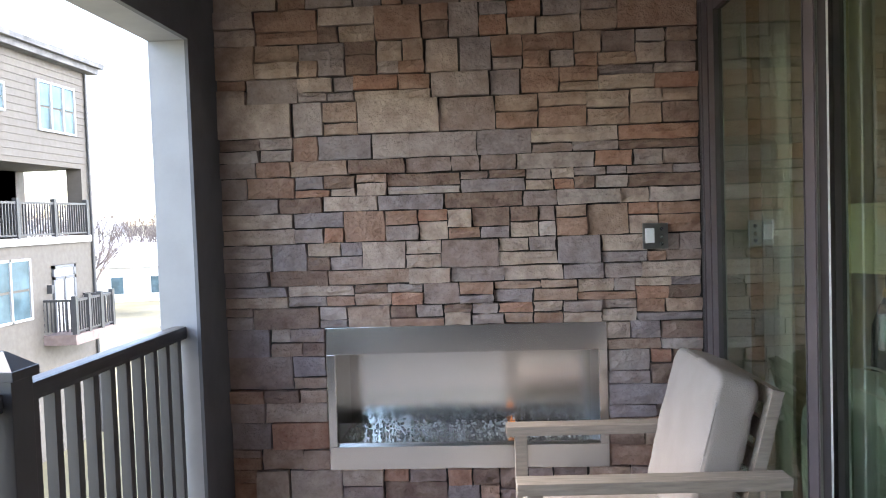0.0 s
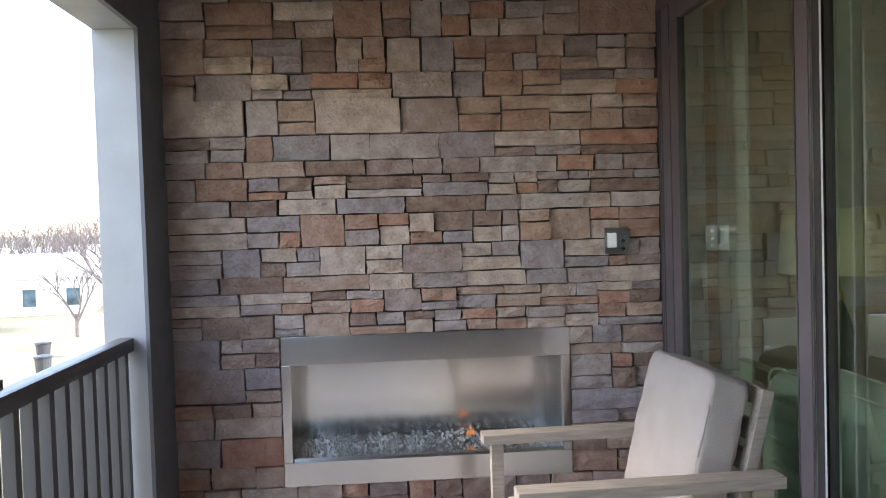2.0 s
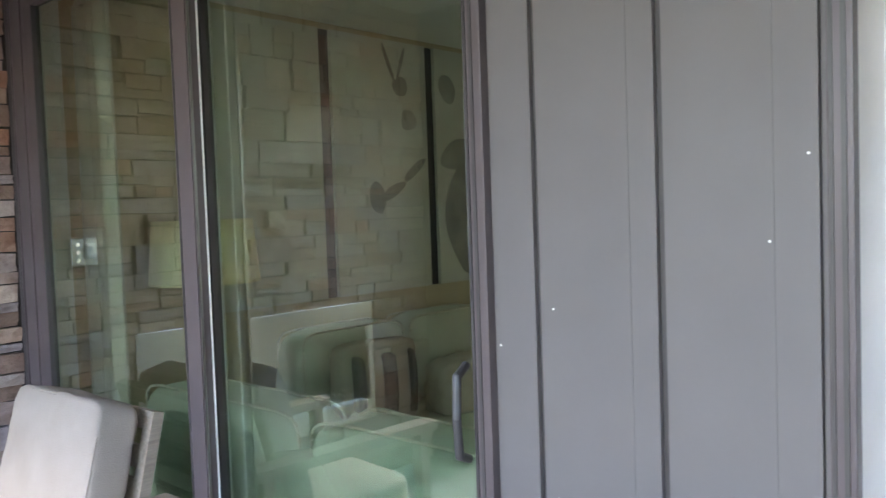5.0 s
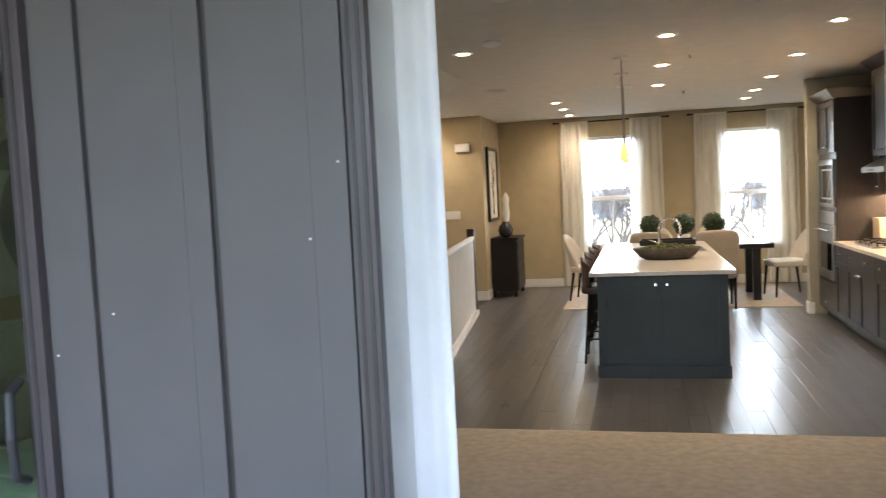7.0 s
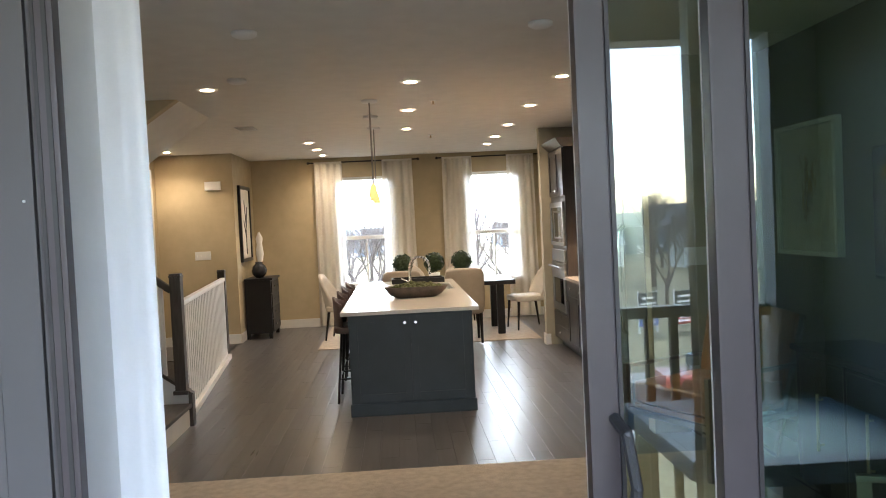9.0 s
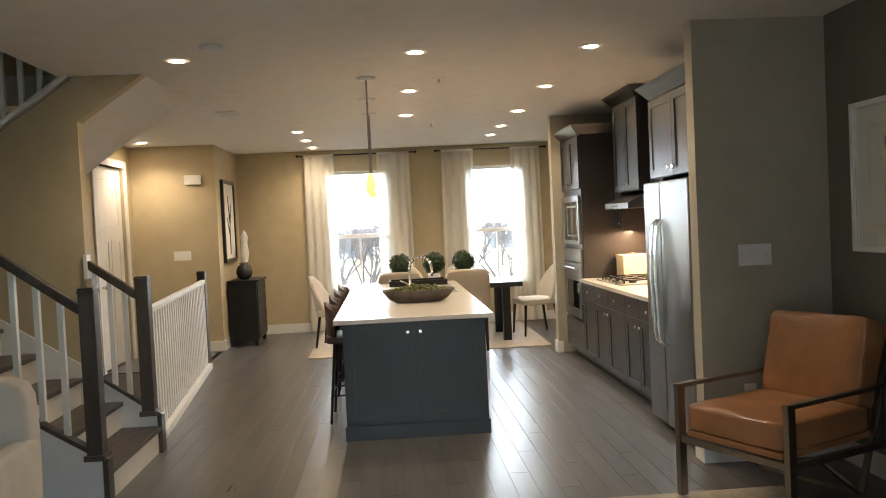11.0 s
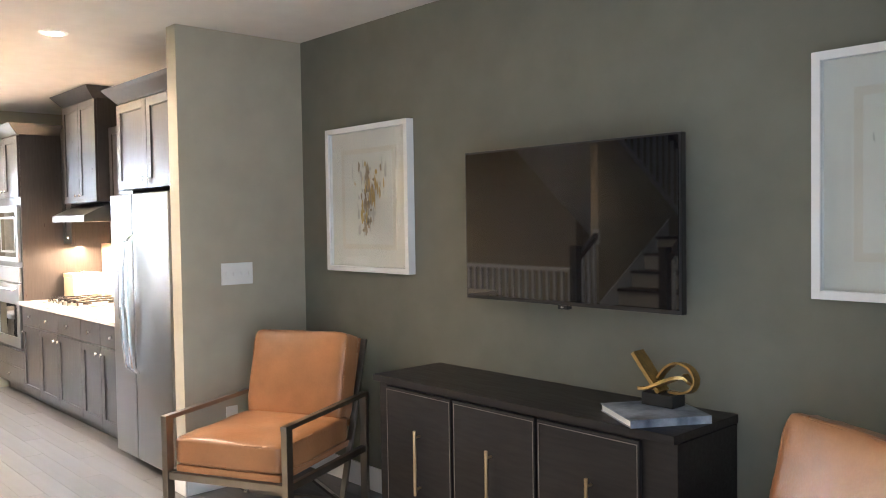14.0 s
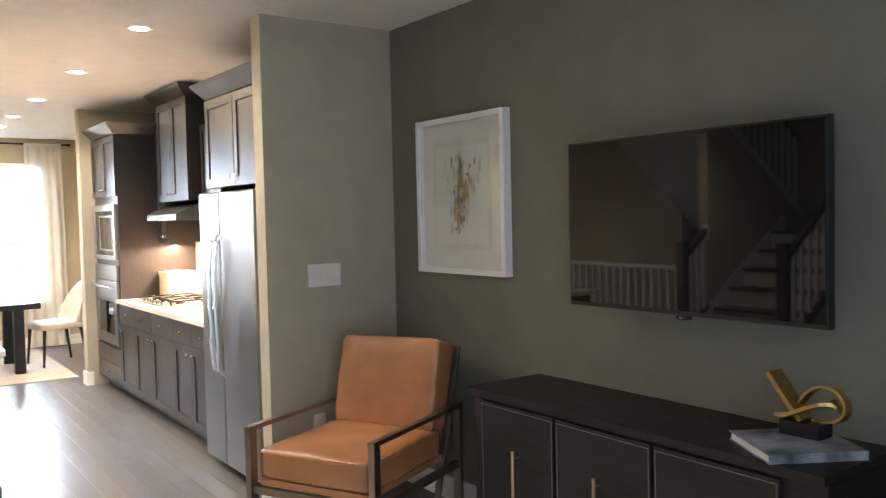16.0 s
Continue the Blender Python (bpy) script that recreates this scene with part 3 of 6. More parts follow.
def slider(name, ya, yb, panels, label):
    """panels: (outer x, y from, y to, stile width, handle y or None); the fixed panel lies outside the moving one."""
    d = thing(name, label, "sliding door", (0.06, (ya + yb) / 2, -0.01), kind="structure")
    xm = -0.028
    f = boxes((-0.058, xm, ya - 0.04, ya, -0.01, DOOR_H), (-0.058, xm, yb, yb + 0.04, -0.01, DOOR_H), (-0.058, xm, yb + 0.04, ya - 0.04, DOOR_H - 0.05, DOOR_H), (-0.058, WT, yb + 0.04, ya - 0.04, -0.03, 0.02), bev=0.003)
    part("outer_frame", f, FRAME, d)
    part("inner_frame", boxes((xm, WT, ya - 0.038, ya, -0.01, DOOR_H), (xm, WT, yb, yb + 0.038, -0.01, DOOR_H), (xm, WT, yb + 0.038, ya - 0.038, DOOR_H - 0.048, DOOR_H), bev=0.002), WHITE, d, "white inner lining of the frame")
    part("track_gasket", boxes((-0.060, -0.05, ya - 0.010, ya - 0.004, 0.02, DOOR_H - 0.05), (-0.060, -0.05, ya - 0.030, ya - 0.022, 0.02, DOOR_H - 0.05), (-0.060, -0.05, yb + 0.022, yb + 0.030, 0.02, DOOR_H - 0.05)), FRAME_D, d)
    for x, a, b, w, hy in panels:
        fr = part("sash", stile_frame(x, x + 0.04, a, b, 0.02, DOOR_H - 0.05, w), FRAME, d)
        part("glazing_bead", boxes((x - 0.002, x + 0.02, a - w - 0.008, a - w, 0.13, DOOR_H - 0.14), (x - 0.002, x + 0.02, b + w, b + w + 0.008, 0.13, DOOR_H - 0.14)), FRAME_D, fr)
        g = part("pane", B(x + 0.018, x + 0.024, b + w, a - w, 0.13, DOOR_H - 0.14), GLASS, fr)
        g.visible_shadow = False
        part("weather_strip", boxes((x + 0.004, x + 0.012, b - 0.006, b, 0.02, DOOR_H - 0.05), bev=0.001), STEEL, fr, "pale metal edge strip")
        part("inner_face", boxes((x + 0.04, x + 0.046, a - w, a, 0.02, DOOR_H - 0.05), (x + 0.04, x + 0.046, b, b + w, 0.02, DOOR_H - 0.05)), WHITE, fr)
        if hy:
            part("handle", pull(bmesh.new(), x, hy, 1.0, 1.225, -1), RAILM, fr)
    return d


slider("door_1", SL_A, SL_B, [(-0.055, 4.22, 3.015, 0.08, None), (0.02, 3.14, SL_B + 0.02, 0.085, SL_B + 0.135)], "closed taupe-framed glass sliding door reflecting the balcony")
part("fixed_jamb", boxes((-0.05, -0.02, 4.22, 4.362, 0.02, DOOR_H - 0.05), (-0.056, -0.05, 4.25, 4.262, 0.02, DOOR_H - 0.05), bev=0.002), FRAME, bpy.data.objects["door_1"])
slider("door_2", DOOR_A, DOOR_B, [(-0.055, 0.0, DOOR_B + 0.042, 0.064, None), (-0.002, 0.225, -0.83, 0.055, 0.18)], "taupe-framed glass sliding door, slid half open")

# ---- lamps of the place ----
def can_light(x, y, power=6.2):
    c = thing("recessed_light", "lit round recessed ceiling light with a white trim ring", "ceiling light", (x, y, H - 0.002), group="recessed ceiling lights")
    bm = lathe(bmesh.new(), [(0.048, -0.006), (0.075, -0.006), (0.08, 0.0), (0.048, 0.0)], at=(x, y, H - 0.002), cap=False)
    part("trim_ring", bm, WHITE, c, smooth=True)
    part("lens", lathe(bmesh.new(), [(0.001, -0.004), (0.048, -0.004), (0.048, -0.001)], at=(x, y, H - 0.002)), CAN_GLOW, c)
    lamp = new("can_lamp", bpy.data.lights.new("can_lamp", "SPOT"))
    lamp.data.energy, lamp.data.color, lamp.data.spot_size, lamp.data.spot_blend, lamp.data.shadow_soft_size = power, (1.0, 0.78, 0.54), radians(140), 0.7, 0.05
    lamp.location = (x, y, H - 0.03)


for x in (4.95, 6.55, 8.13):
    can_light(x, 0.41)
for x in (4.95, 6.55, 8.13, 9.45, 10.45):
    can_light(x, -0.78)
for x in (9.27, 10.25, 11.25):
    can_light(x, 1.67)
can_light(4.98, 1.98)
can_light(9.75, 3.62, 8.5)

pend = thing("pendant_light", "slim bronze pendant light with an amber glass shade", "pendant lamp", (5.85, 0.765, 1.84))
for px in (5.85,):
    part("canopy", lathe(bmesh.new(), [(0.07, -0.02), (0.075, -0.004), (0.075, 0.0)], at=(px, 0.765, H - 0.002)), WHITE, pend, smooth=True)
    part("rod", cyl(bmesh.new(), (px, 0.765, 1.955), (px, 0.765, H - 0.02), 0.0065), PEWTER, pend)
    part("shade", lathe(bmesh.new(), [(0.016, 0.12), (0.028, 0.085), (0.044, 0.0), (0.040, 0.0), (0.024, 0.085), (0.012, 0.12)], at=(px, 0.765, 1.84), cap=False), glow("amber_glass", (1.0, 0.6, 0.2), 0.2), pend, "glowing amber glass shade", smooth=True)
for px in (6.92, 7.9):
    q = thing("pendant_light", "slim bronze pendant light with an amber glass shade", "pendant lamp", (px, 0.79, 1.84), group="")
    part("canopy", lathe(bmesh.new(), [(0.07, -0.02), (0.075, -0.004), (0.075, 0.0)], at=(px, 0.79, H - 0.002)), WHITE, q, smooth=True)
    part("rod", cyl(bmesh.new(), (px, 0.79, 1.955), (px, 0.79, H - 0.02), 0.0065), PEWTER, q)
    part("shade", lathe(bmesh.new(), [(0.016, 0.12), (0.028, 0.085), (0.044, 0.0), (0.040, 0.0), (0.024, 0.085), (0.012, 0.12)], at=(px, 0.79, 1.84), cap=False), bpy.data.materials["amber_glass"], q, "glowing amber glass shade", smooth=True)
strip = new("under_cabinet_lamp", bpy.data.lights.new("under_cabinet_lamp", "AREA"))
strip.data.shape, strip.data.size, strip.data.size_y, strip.data.energy, strip.data.color = "RECTANGLE", 1.9, 0.05, 7, (1.0, 0.64, 0.36)
strip.location = (6.9, -1.85, 1.37)

for x, y, r in ((4.6, 1.68, 0.07), (3.17, 1.36, 0.07), (3.17, -0.30, 0.07)):
    sm = thing("smoke_detector", "small round white ceiling detector", "smoke detector", (x, y, H - 0.04), group="ceiling detectors")
    part("base", lathe(bmesh.new(), [(r * 0.7, -0.03), (r, -0.018), (r, 0.0)], at=(x, y, H - 0.002)), WHITE, sm, smooth=True)
    part("vent_ring", lathe(bmesh.new(), [(r * 0.35, -0.036), (r * 0.7, -0.03)], at=(x, y, H - 0.002)), WHITE, sm)
for x, y in ((5.98, 0.19), (8.9, 0.1)):
    sp = thing("sprinkler_head", "small brass sprinkler head under the ceiling", "sprinkler", (x, y, H - 0.03), group="ceiling sprinklers")
    part("escutcheon", lathe(bmesh.new(), [(0.03, -0.008), (0.035, 0.0), (0.03, 0.0)], at=(x, y, H - 0.002), seg=16), WHITE, sp, smooth=True)
    part("stem", cyl(bmesh.new(), (x, y, H - 0.035), (x, y, H - 0.008), 0.008, seg=10), BRASS, sp)
    part("deflector", lathe(bmesh.new(), [(0.002, 0.0), (0.016, 0.0), (0.016, 0.003)], at=(x, y, H - 0.04), seg=12), BRASS, sp)
cv = thing("ceiling_vent", "white slotted ceiling air vent", "vent", (7.52, 2.15, H - 0.01))
part("frame", boxes((7.37, 7.67, 2.05, 2.07, H - 0.01, H - 0.001), (7.37, 7.67, 2.23, 2.25, H - 0.01, H - 0.001), (7.37, 7.39, 2.07, 2.23, H - 0.01, H - 0.001), (7.65, 7.67, 2.07, 2.23, H - 0.01, H - 0.001)), WHITE, cv)
for k in range(6):
    part("slat", B(7.395, 7.645, 2.08 + k * 0.025, 2.09 + k * 0.025, H - 0.009, H - 0.002), WHITE, cv)


# ---- kitchen ----
def shaker(parent, x0, x1, z0, z1, y, name="door", knob=None, material=None, flat=False, axis="y", s=1):
    """A shaker front in a plane of fixed y (facing +y) or fixed x (facing -x)."""
    material = material or CAB
    g, d = 0.0025, 0.02
    x0, x1, z0, z1 = x0 + g, x1 - g, z0 + g, z1 - g
    def bx(a, b, c, e, lo, hi):
        if axis == "y":
            return (a, b, y + lo, y + hi, c, e)
        return (y - hi, y - lo, a, b, c, e)
    w = 0.057
    if flat or z1 - z0 < 0.2:
        bm = boxes(bx(x0, x1, z0, z1, 0, d), bev=0.002)
    else:
        bm = boxes(bx(x0, x0 + w, z0, z1, 0, d), bx(x1 - w, x1, z0, z1, 0, d), bx(x0 + w, x1 - w, z1 - w, z1, 0, d), bx(x0 + w, x1 - w, z0, z0 + w, 0, d), bev=0.0015)
        box(bm, *bx(x0 + w, x1 - w, z0 + w, z1 - w, 0, d - 0.009))
    ob = part(name, bm, material, parent)
    if knob:
        kx, kz = knob
        a = (kx, y + d, kz) if axis == "y" else (y - d, kx, kz)
        c = (kx, y + d + 0.016, kz) if axis == "y" else (y - d - 0.016, kx, kz)
        e = (kx, y + d + 0.026, kz) if axis == "y" else (y - d - 0.026, kx, kz)
        k = cyl(bmesh.new(), a, c, 0.006, seg=10)
        cyl(k, c, e, 0.015, 0.012, seg=12)
        part("knob", k, CHROME, ob, "small chrome knob")
    return ob


CY = -1.35           # front of cabinet bodies
BK = SOUTH_Y + 0.006


def cabinet(name, label, x0, x1, z0, z1, y1, group="kitchen cabinets"):
    c = thing(name, label, "cabinet", ((x0 + x1) / 2, (BK + y1) / 2, z0), group=group)
    part("body", B(x0, x1, BK, y1, z0, z1), CAB, c)
    return c


edges = [5.42, 5.90, 6.30, 6.85, 7.32, 7.80]
for k, (a, b) in enumerate(zip(edges, edges[1:])):
    c = cabinet("base_cabinet", "espresso shaker base cabinet with a drawer above a door", a, b, 0.10, 0.865, CY)
    part("toe_kick", B(a, b, BK, CY - 0.07, 0.0, 0.10), CAB, c)
    shaker(c, a, b, 0.69, 0.86, CY, "drawer", ((a + b) / 2, 0.775))
    shaker(c, a, b, 0.105, 0.69, CY, "door", (b - 0.05 if k % 2 == 0 else a + 0.05, 0.63))
whole("worktop", B(5.42, 7.80, BK, CY + 0.045, 0.866, 0.90, bev=0.004), QUARTZ, "pale quartz worktop along the kitchen wall", "worktop")
structure("backsplash", B(5.42, 7.80, SOUTH_Y + 0.006, SOUTH_Y + 0.016, 0.90, 1.75), mat("backsplash_tile", (0.55, 0.45, 0.36), 0.3, var=0.08), "beige backsplash behind the cooktop", "backsplash")

# oven tower
tw = cabinet("oven_tower", "tall espresso cabinet holding a microwave and an oven", 7.80, 8.64, 0.10, 2.40, CY)
part("toe_kick", B(7.80, 8.64, BK, CY - 0.07, 0.0, 0.10), CAB, tw)
shaker(tw, 7.80, 8.22, 1.83, 2.38, CY, "door", (8.17, 1.89))
shaker(tw, 8.22, 8.64, 1.83, 2.38, CY, "door", (8.27, 1.89))
shaker(tw, 7.80, 8.64, 0.11, 0.28, CY, "drawer", (8.22, 0.2))
shaker(tw, 7.80, 8.64, 0.28, 0.44, CY, "drawer")


def crown(parent, x0, x1, y0, y1, z, h=0.095, o=0.08):
    bm = bmesh.new()
    lo = [bm.verts.new(p) for p in ((x0, y0, z), (x1, y0, z), (x1, y1, z), (x0, y1, z))]
    mid = [bm.verts.new(p) for p in ((x0 - o * 0.7, y0, z + h * 0.75), (x1 + o * 0.7, y0, z + h * 0.75), (x1 + o * 0.7, y1 + o * 0.8, z + h * 0.75), (x0 - o * 0.7, y1 + o * 0.8, z + h * 0.75))]
    hi = [bm.verts.new(p) for p in ((x0 - o, y0, z + h), (x1 + o, y0, z + h), (x1 + o, y1 + o, z + h), (x0 - o, y1 + o, z + h))]
    for a, b in ((lo, mid), (mid, hi)):
        for k in range(4):
            bm.faces.new((a[k], a[(k + 1) % 4], b[(k + 1) % 4], b[k]))
    bm.faces.new(lo[::-1]), bm.faces.new(hi)
    part("crown", bm, CAB, parent)


crown(tw, 7.80, 8.60, BK, CY + 0.02, 2.39)
mw = thing("microwave", "built-in stainless steel microwave with a dark glass door", "microwave", (8.22, CY, 1.26))
part("frame", boxes((7.84, 8.60, CY + 0.002, CY + 0.03, 1.25, 1.29), (7.84, 8.60, CY + 0.002, CY + 0.03, 1.70, 1.76), (7.84, 7.89, CY + 0.002, CY + 0.03, 1.29, 1.70), (8.55, 8.60, CY + 0.002, CY + 0.03, 1.29, 1.70), bev=0.002), STEEL, mw)
part("window", B(7.89, 8.55, CY + 0.004, CY + 0.022, 1.29, 1.70), SCREEN, mw, "dark glass door")
part("inner_bezel", boxes((7.93, 8.40, CY + 0.022, CY + 0.026, 1.33, 1.35), (7.93, 8.40, CY + 0.022, CY + 0.026, 1.64, 1.66), (7.93, 7.95, CY + 0.022, CY + 0.026, 1.35, 1.64), (8.38, 8.40, CY + 0.022, CY + 0.026, 1.35, 1.64)), STEEL, mw)
ovn = thing("oven", "built-in stainless steel wall oven with a bar handle", "oven", (8.22, CY, 0.46))
part("control_panel", B(7.84, 8.60, CY + 0.002, CY + 0.028, 1.06, 1.20, bev=0.003), STEEL, ovn)
part("door", boxes((7.84, 8.60, CY + 0.002, CY + 0.032, 0.86, 1.05), (7.84, 7.93, CY + 0.002, CY + 0.032, 0.56, 0.86), (8.51, 8.60, CY + 0.002, CY + 0.032, 0.56, 0.86), (7.84, 8.60, CY + 0.002, CY + 0.032, 0.47, 0.56), bev=0.002), STEEL, ovn)
part("window", B(7.93, 8.51, CY + 0.003, CY + 0.024, 0.56, 0.86), SCREEN, ovn, "dark glass oven window")
hb = cyl(bmesh.new(), (7.88, CY + 0.075, 1.0), (8.56, CY + 0.075, 1.0), 0.012)
for x in (7.93, 8.51):
    cyl(hb, (x, CY + 0.03, 1.0), (x, CY + 0.075, 1.0), 0.008, seg=8)
part("handle", hb, STEEL, ovn)

# wall cabinets
UY = -1.72
uc = cabinet("wall_cabinet", "espresso shaker wall cabinet beside the range hood", 7.56, 7.795, 1.40, 2.36, UY)
shaker(uc, 7.56, 7.795, 1.40, 2.36, UY, "door", (7.61, 1.46))
crown(uc, 7.57, 7.79, BK, UY + 0.02, 2.36, o=0.004)
hc = cabinet("hood_cabinet", "tall espresso double-door cabinet above the range hood", 6.64, 7.42, 1.76, 2.60, -1.62)
shaker(hc, 6.64, 7.03, 1.76, 2.595, -1.62, "door", (6.98, 1.82))
shaker(hc, 7.03, 7.42, 1.76, 2.595, -1.62, "door", (7.08, 1.82))
crown(hc, 6.66, 7.41, BK, -1.60, 2.595)
uc2 = cabinet("wall_cabinet", "espresso shaker wall cabinet beside the range hood", 5.50, 6.62, 1.40, 2.36, UY)
shaker(uc2, 5.50, 6.10, 1.40, 2.36, UY, "door", (6.05, 1.46))
shaker(uc2, 6.10, 6.62, 1.40, 2.36, UY, "door", (6.15, 1.46))
fc = cabinet("fridge_cabinet", "espresso shaker double-door cabinet above the refrigerator", 4.45, 5.42, 1.80, 2.38, -1.33)
shaker(fc, 4.45, 4.935, 1.80, 2.37, -1.33, "door", (4.89, 1.86))
shaker(fc, 4.935, 5.42, 1.80, 2.37, -1.33, "door", (4.98, 1.86))
crown(fc, 4.50, 5.40, BK, -1.31, 2.375)
part("side_panel", B(5.405, 5.42, BK, -1.40, 0.0, 1.80), CAB, fc)
hd = thing("range_hood", "stainless steel under-cabinet range hood with a sloped front", "range hood", (7.11, -1.8, 1.6))
bm = bmesh.new()
a = [bm.verts.new(p) for p in ((6.66, BK + 0.012, 1.60), (7.44, BK + 0.012, 1.60), (7.44, -1.50, 1.60), (6.66, -1.50, 1.60))]
b = [bm.verts.new(p) for p in ((6.66, BK + 0.012, 1.65), (7.44, BK + 0.012, 1.65), (7.44, -1.50, 1.65), (6.66, -1.50, 1.65))]
c = [bm.verts.new(p) for p in ((6.66, BK + 0.012, 1.755), (7.44, BK + 0.012, 1.755), (7.44, -1.72, 1.755), (6.66, -1.72, 1.755))]
for p, q in ((a, b), (b, c)):
    for k in range(4):
        bm.faces.new((p[k], p[(k + 1) % 4], q[(k + 1) % 4], q[k]))
bm.faces.new(a[::-1]), bm.faces.new(c)
part("shell", bm, STEEL, hd)
part("button_strip", B(7.0, 7.2, -1.50, -1.497, 1.615, 1.635), BLACK, hd)

ck = thing("cooktop", "stainless steel gas cooktop with black iron grates", "cooktop", (7.1, -1.68, 0.90))
part("plate", B(6.70, 7.50, -1.93, -1.40, 0.901, 0.912, bev=0.003), STEEL, ck)
for gx in (6.87, 7.1, 7.33):
    g = bmesh.new()
    for o in (-0.095, 0.095):
        box(g, gx + o - 0.006, gx + o + 0.006, -1.90, -1.46, 0.935, 0.948)
        for yy in (-1.89, -1.47):
            box(g, gx + o - 0.006, gx + o + 0.006, yy - 0.006, yy + 0.006, 0.912, 0.94)
    for yy in (-1.85, -1.68, -1.52):
        box(g, gx - 0.1, gx + 0.1, yy - 0.006, yy + 0.006, 0.936, 0.947)
    part("grate", g, BLACK, ck)
    for yy in (-1.79, -1.58):
        part("burner", cyl(bmesh.new(), (gx, yy, 0.912), (gx, yy, 0.93), 0.04, 0.034), BLACK, ck)
for kx in (6.86, 6.98, 7.1, 7.22, 7.34):
    part("knob", cyl(bmesh.new(), (kx, -1.43, 0.912), (kx, -1.43, 0.935), 0.016), CHROME, ck)
bx = thing("storage_box", "cream lidded storage box on the worktop", "box", (7.62, -1.80, 0.90))
part("body", B(7.50, 7.76, -1.95, -1.68, 0.901, 1.10, bev=0.006), mat("cream_lacquer", (0.72, 0.6, 0.42), 0.5), bx)
part("lid", B(7.495, 7.765, -1.955, -1.675, 1.10, 1.135, bev=0.006), bpy.data.materials["cream_lacquer"], bx)
part("lid_grip", B(7.58, 7.68, -1.84, -1.79, 1.135, 1.15, bev=0.004), mat("dark_wood_grip", (0.2, 0.11, 0.06), 0.5), bx, "dark wooden grip")

fr = thing("refrigerator", "stainless steel side-by-side refrigerator with long bar handles", "refrigerator", (4.95, -1.6, 0.0))
part("body", B(4.50, 5.395, BK + 0.01, -1.33, 0.03, 1.75, bev=0.006), mat("grey_fridge_side", (0.2, 0.2, 0.2), 0.5), fr)
dA = part("door", B(4.50, 5.035, -1.325, -1.245, 0.06, 1.765, bev=0.012), STEEL, fr)
dB = part("door", B(5.045, 5.395, -1.325, -1.245, 0.06, 1.765, bev=0.012), STEEL, fr)
for d, x in ((dA, 4.995), (dB, 5.085)):
    bm = bmesh.new()
    pts = [(x, -1.245, 0.62), (x, -1.205, 0.66), (x, -1.185, 0.85), (x, -1.18, 1.06), (x, -1.185, 1.27), (x, -1.205, 1.46), (x, -1.245, 1.50)]
    for p, q in zip(pts, pts[1:]):
        beam(bm, p, q, 0.028, 0.02, 0.004)
    part("handle", bm, CHROME, d, "curved polished bar handle")
part("dispenser", B(5.14, 5.30, -1.246, -1.242, 0.95, 1.28), BLACK, dB, "black water dispenser recess")
part("badge", lathe(bmesh.new(), [(0.001, 0), (0.018, 0), (0.018, 0.003)], seg=16), PEWTER, dA)
bpy.data.objects["badge"].matrix_basis = pose(4.60 - 4.95, -1.244 + 1.6, 1.68, -90, 0, 0)
part("badge_dot", B(4.595, 4.605, -1.2405, -1.2395, 1.675, 1.685), BLACK, dA)
for x in (4.56, 5.33):
    part("foot", B(x, x + 0.05, -1.40, -1.33, 0.0, 0.035), BLACK, fr)

# ---- island ----
isl = thing("kitchen_island", "slate-painted kitchen island with shaker doors on its end", "island", (6.9, 0.5, 0.0))
part("body", B(5.42, 8.55, -0.02, 0.74, 0.0, 0.85), ISLAND, isl)
part("end_panel", B(5.36, 5.42, -0.02, 1.015, 0.0, 0.85), ISLAND, isl)
part("end_panel", B(8.50, 8.55, 0.74, 1.015, 0.0, 0.85), ISLAND, isl)
part("base_trim", boxes((5.346, 5.36, -0.032, 1.027, 0.0, 0.105), (5.36, 8.56, -0.032, -0.02, 0.0, 0.105), (5.42, 8.50, 0.74, 0.752, 0.0, 0.105), bev=0.003), ISLAND, isl)
shaker(isl, 0.0, 0.50, 0.125, 0.845, 5.36, "door", (0.455, 0.775), ISLAND, axis="x")
shaker(isl, 0.50, 1.0, 0.125, 0.845, 5.36, "door", (0.545, 0.775), ISLAND, axis="x")
whole("island_worktop", B(5.29, 8.68, -0.075, 1.075, 0.852, 0.885, bev=0.004), QUARTZ, "long pale quartz worktop of the island", "worktop")
fa = thing("faucet", "chrome gooseneck kitchen faucet", "faucet", (7.6, 0.46, 0.885))
bm = cyl(bmesh.new(), (7.6, 0.46, 0.885), (7.6, 0.46, 1.10), 0.016)
pts = [(7.6, 0.46 - 0.11 + 0.11 * math.cos(a), 1.10 + 0.12 * math.sin(a)) for a in [math.pi * k / 10 for k in range(11)]] + [(7.6, 0.24, 1.02)]
for p, q in zip(pts, pts[1:]):
    cyl(bm, p, q, 0.014, seg=10)
part("spout", bm, CHROME, fa, smooth=True)
part("lever", cyl(bmesh.new(), (7.6, 0.476, 0.95), (7.6, 0.56, 0.99), 0.007), CHROME, fa)
sk = thing("sink", "undermount stainless steel sink in the island", "sink", (7.6, 0.22, 0.70))
part("rim", boxes((7.2, 8.0, 0.0, 0.02, 0.8855, 0.888), (7.2, 8.0, 0.38, 0.40, 0.8855, 0.888), (7.2, 7.22, 0.02, 0.38, 0.8855, 0.888), (7.98, 8.0, 0.02, 0.38, 0.8855, 0.888)), STEEL, sk)
# flat black sheet paints the shaded hollow of the steel sink
part("bowl", B(7.22, 7.98, 0.02, 0.38, 0.8852, 0.8862), BLACK, sk)
tr = thing("dough_bowl", "long dark wooden dough bowl heaped with green moss", "bowl", (6.42, 0.42, 0.885))
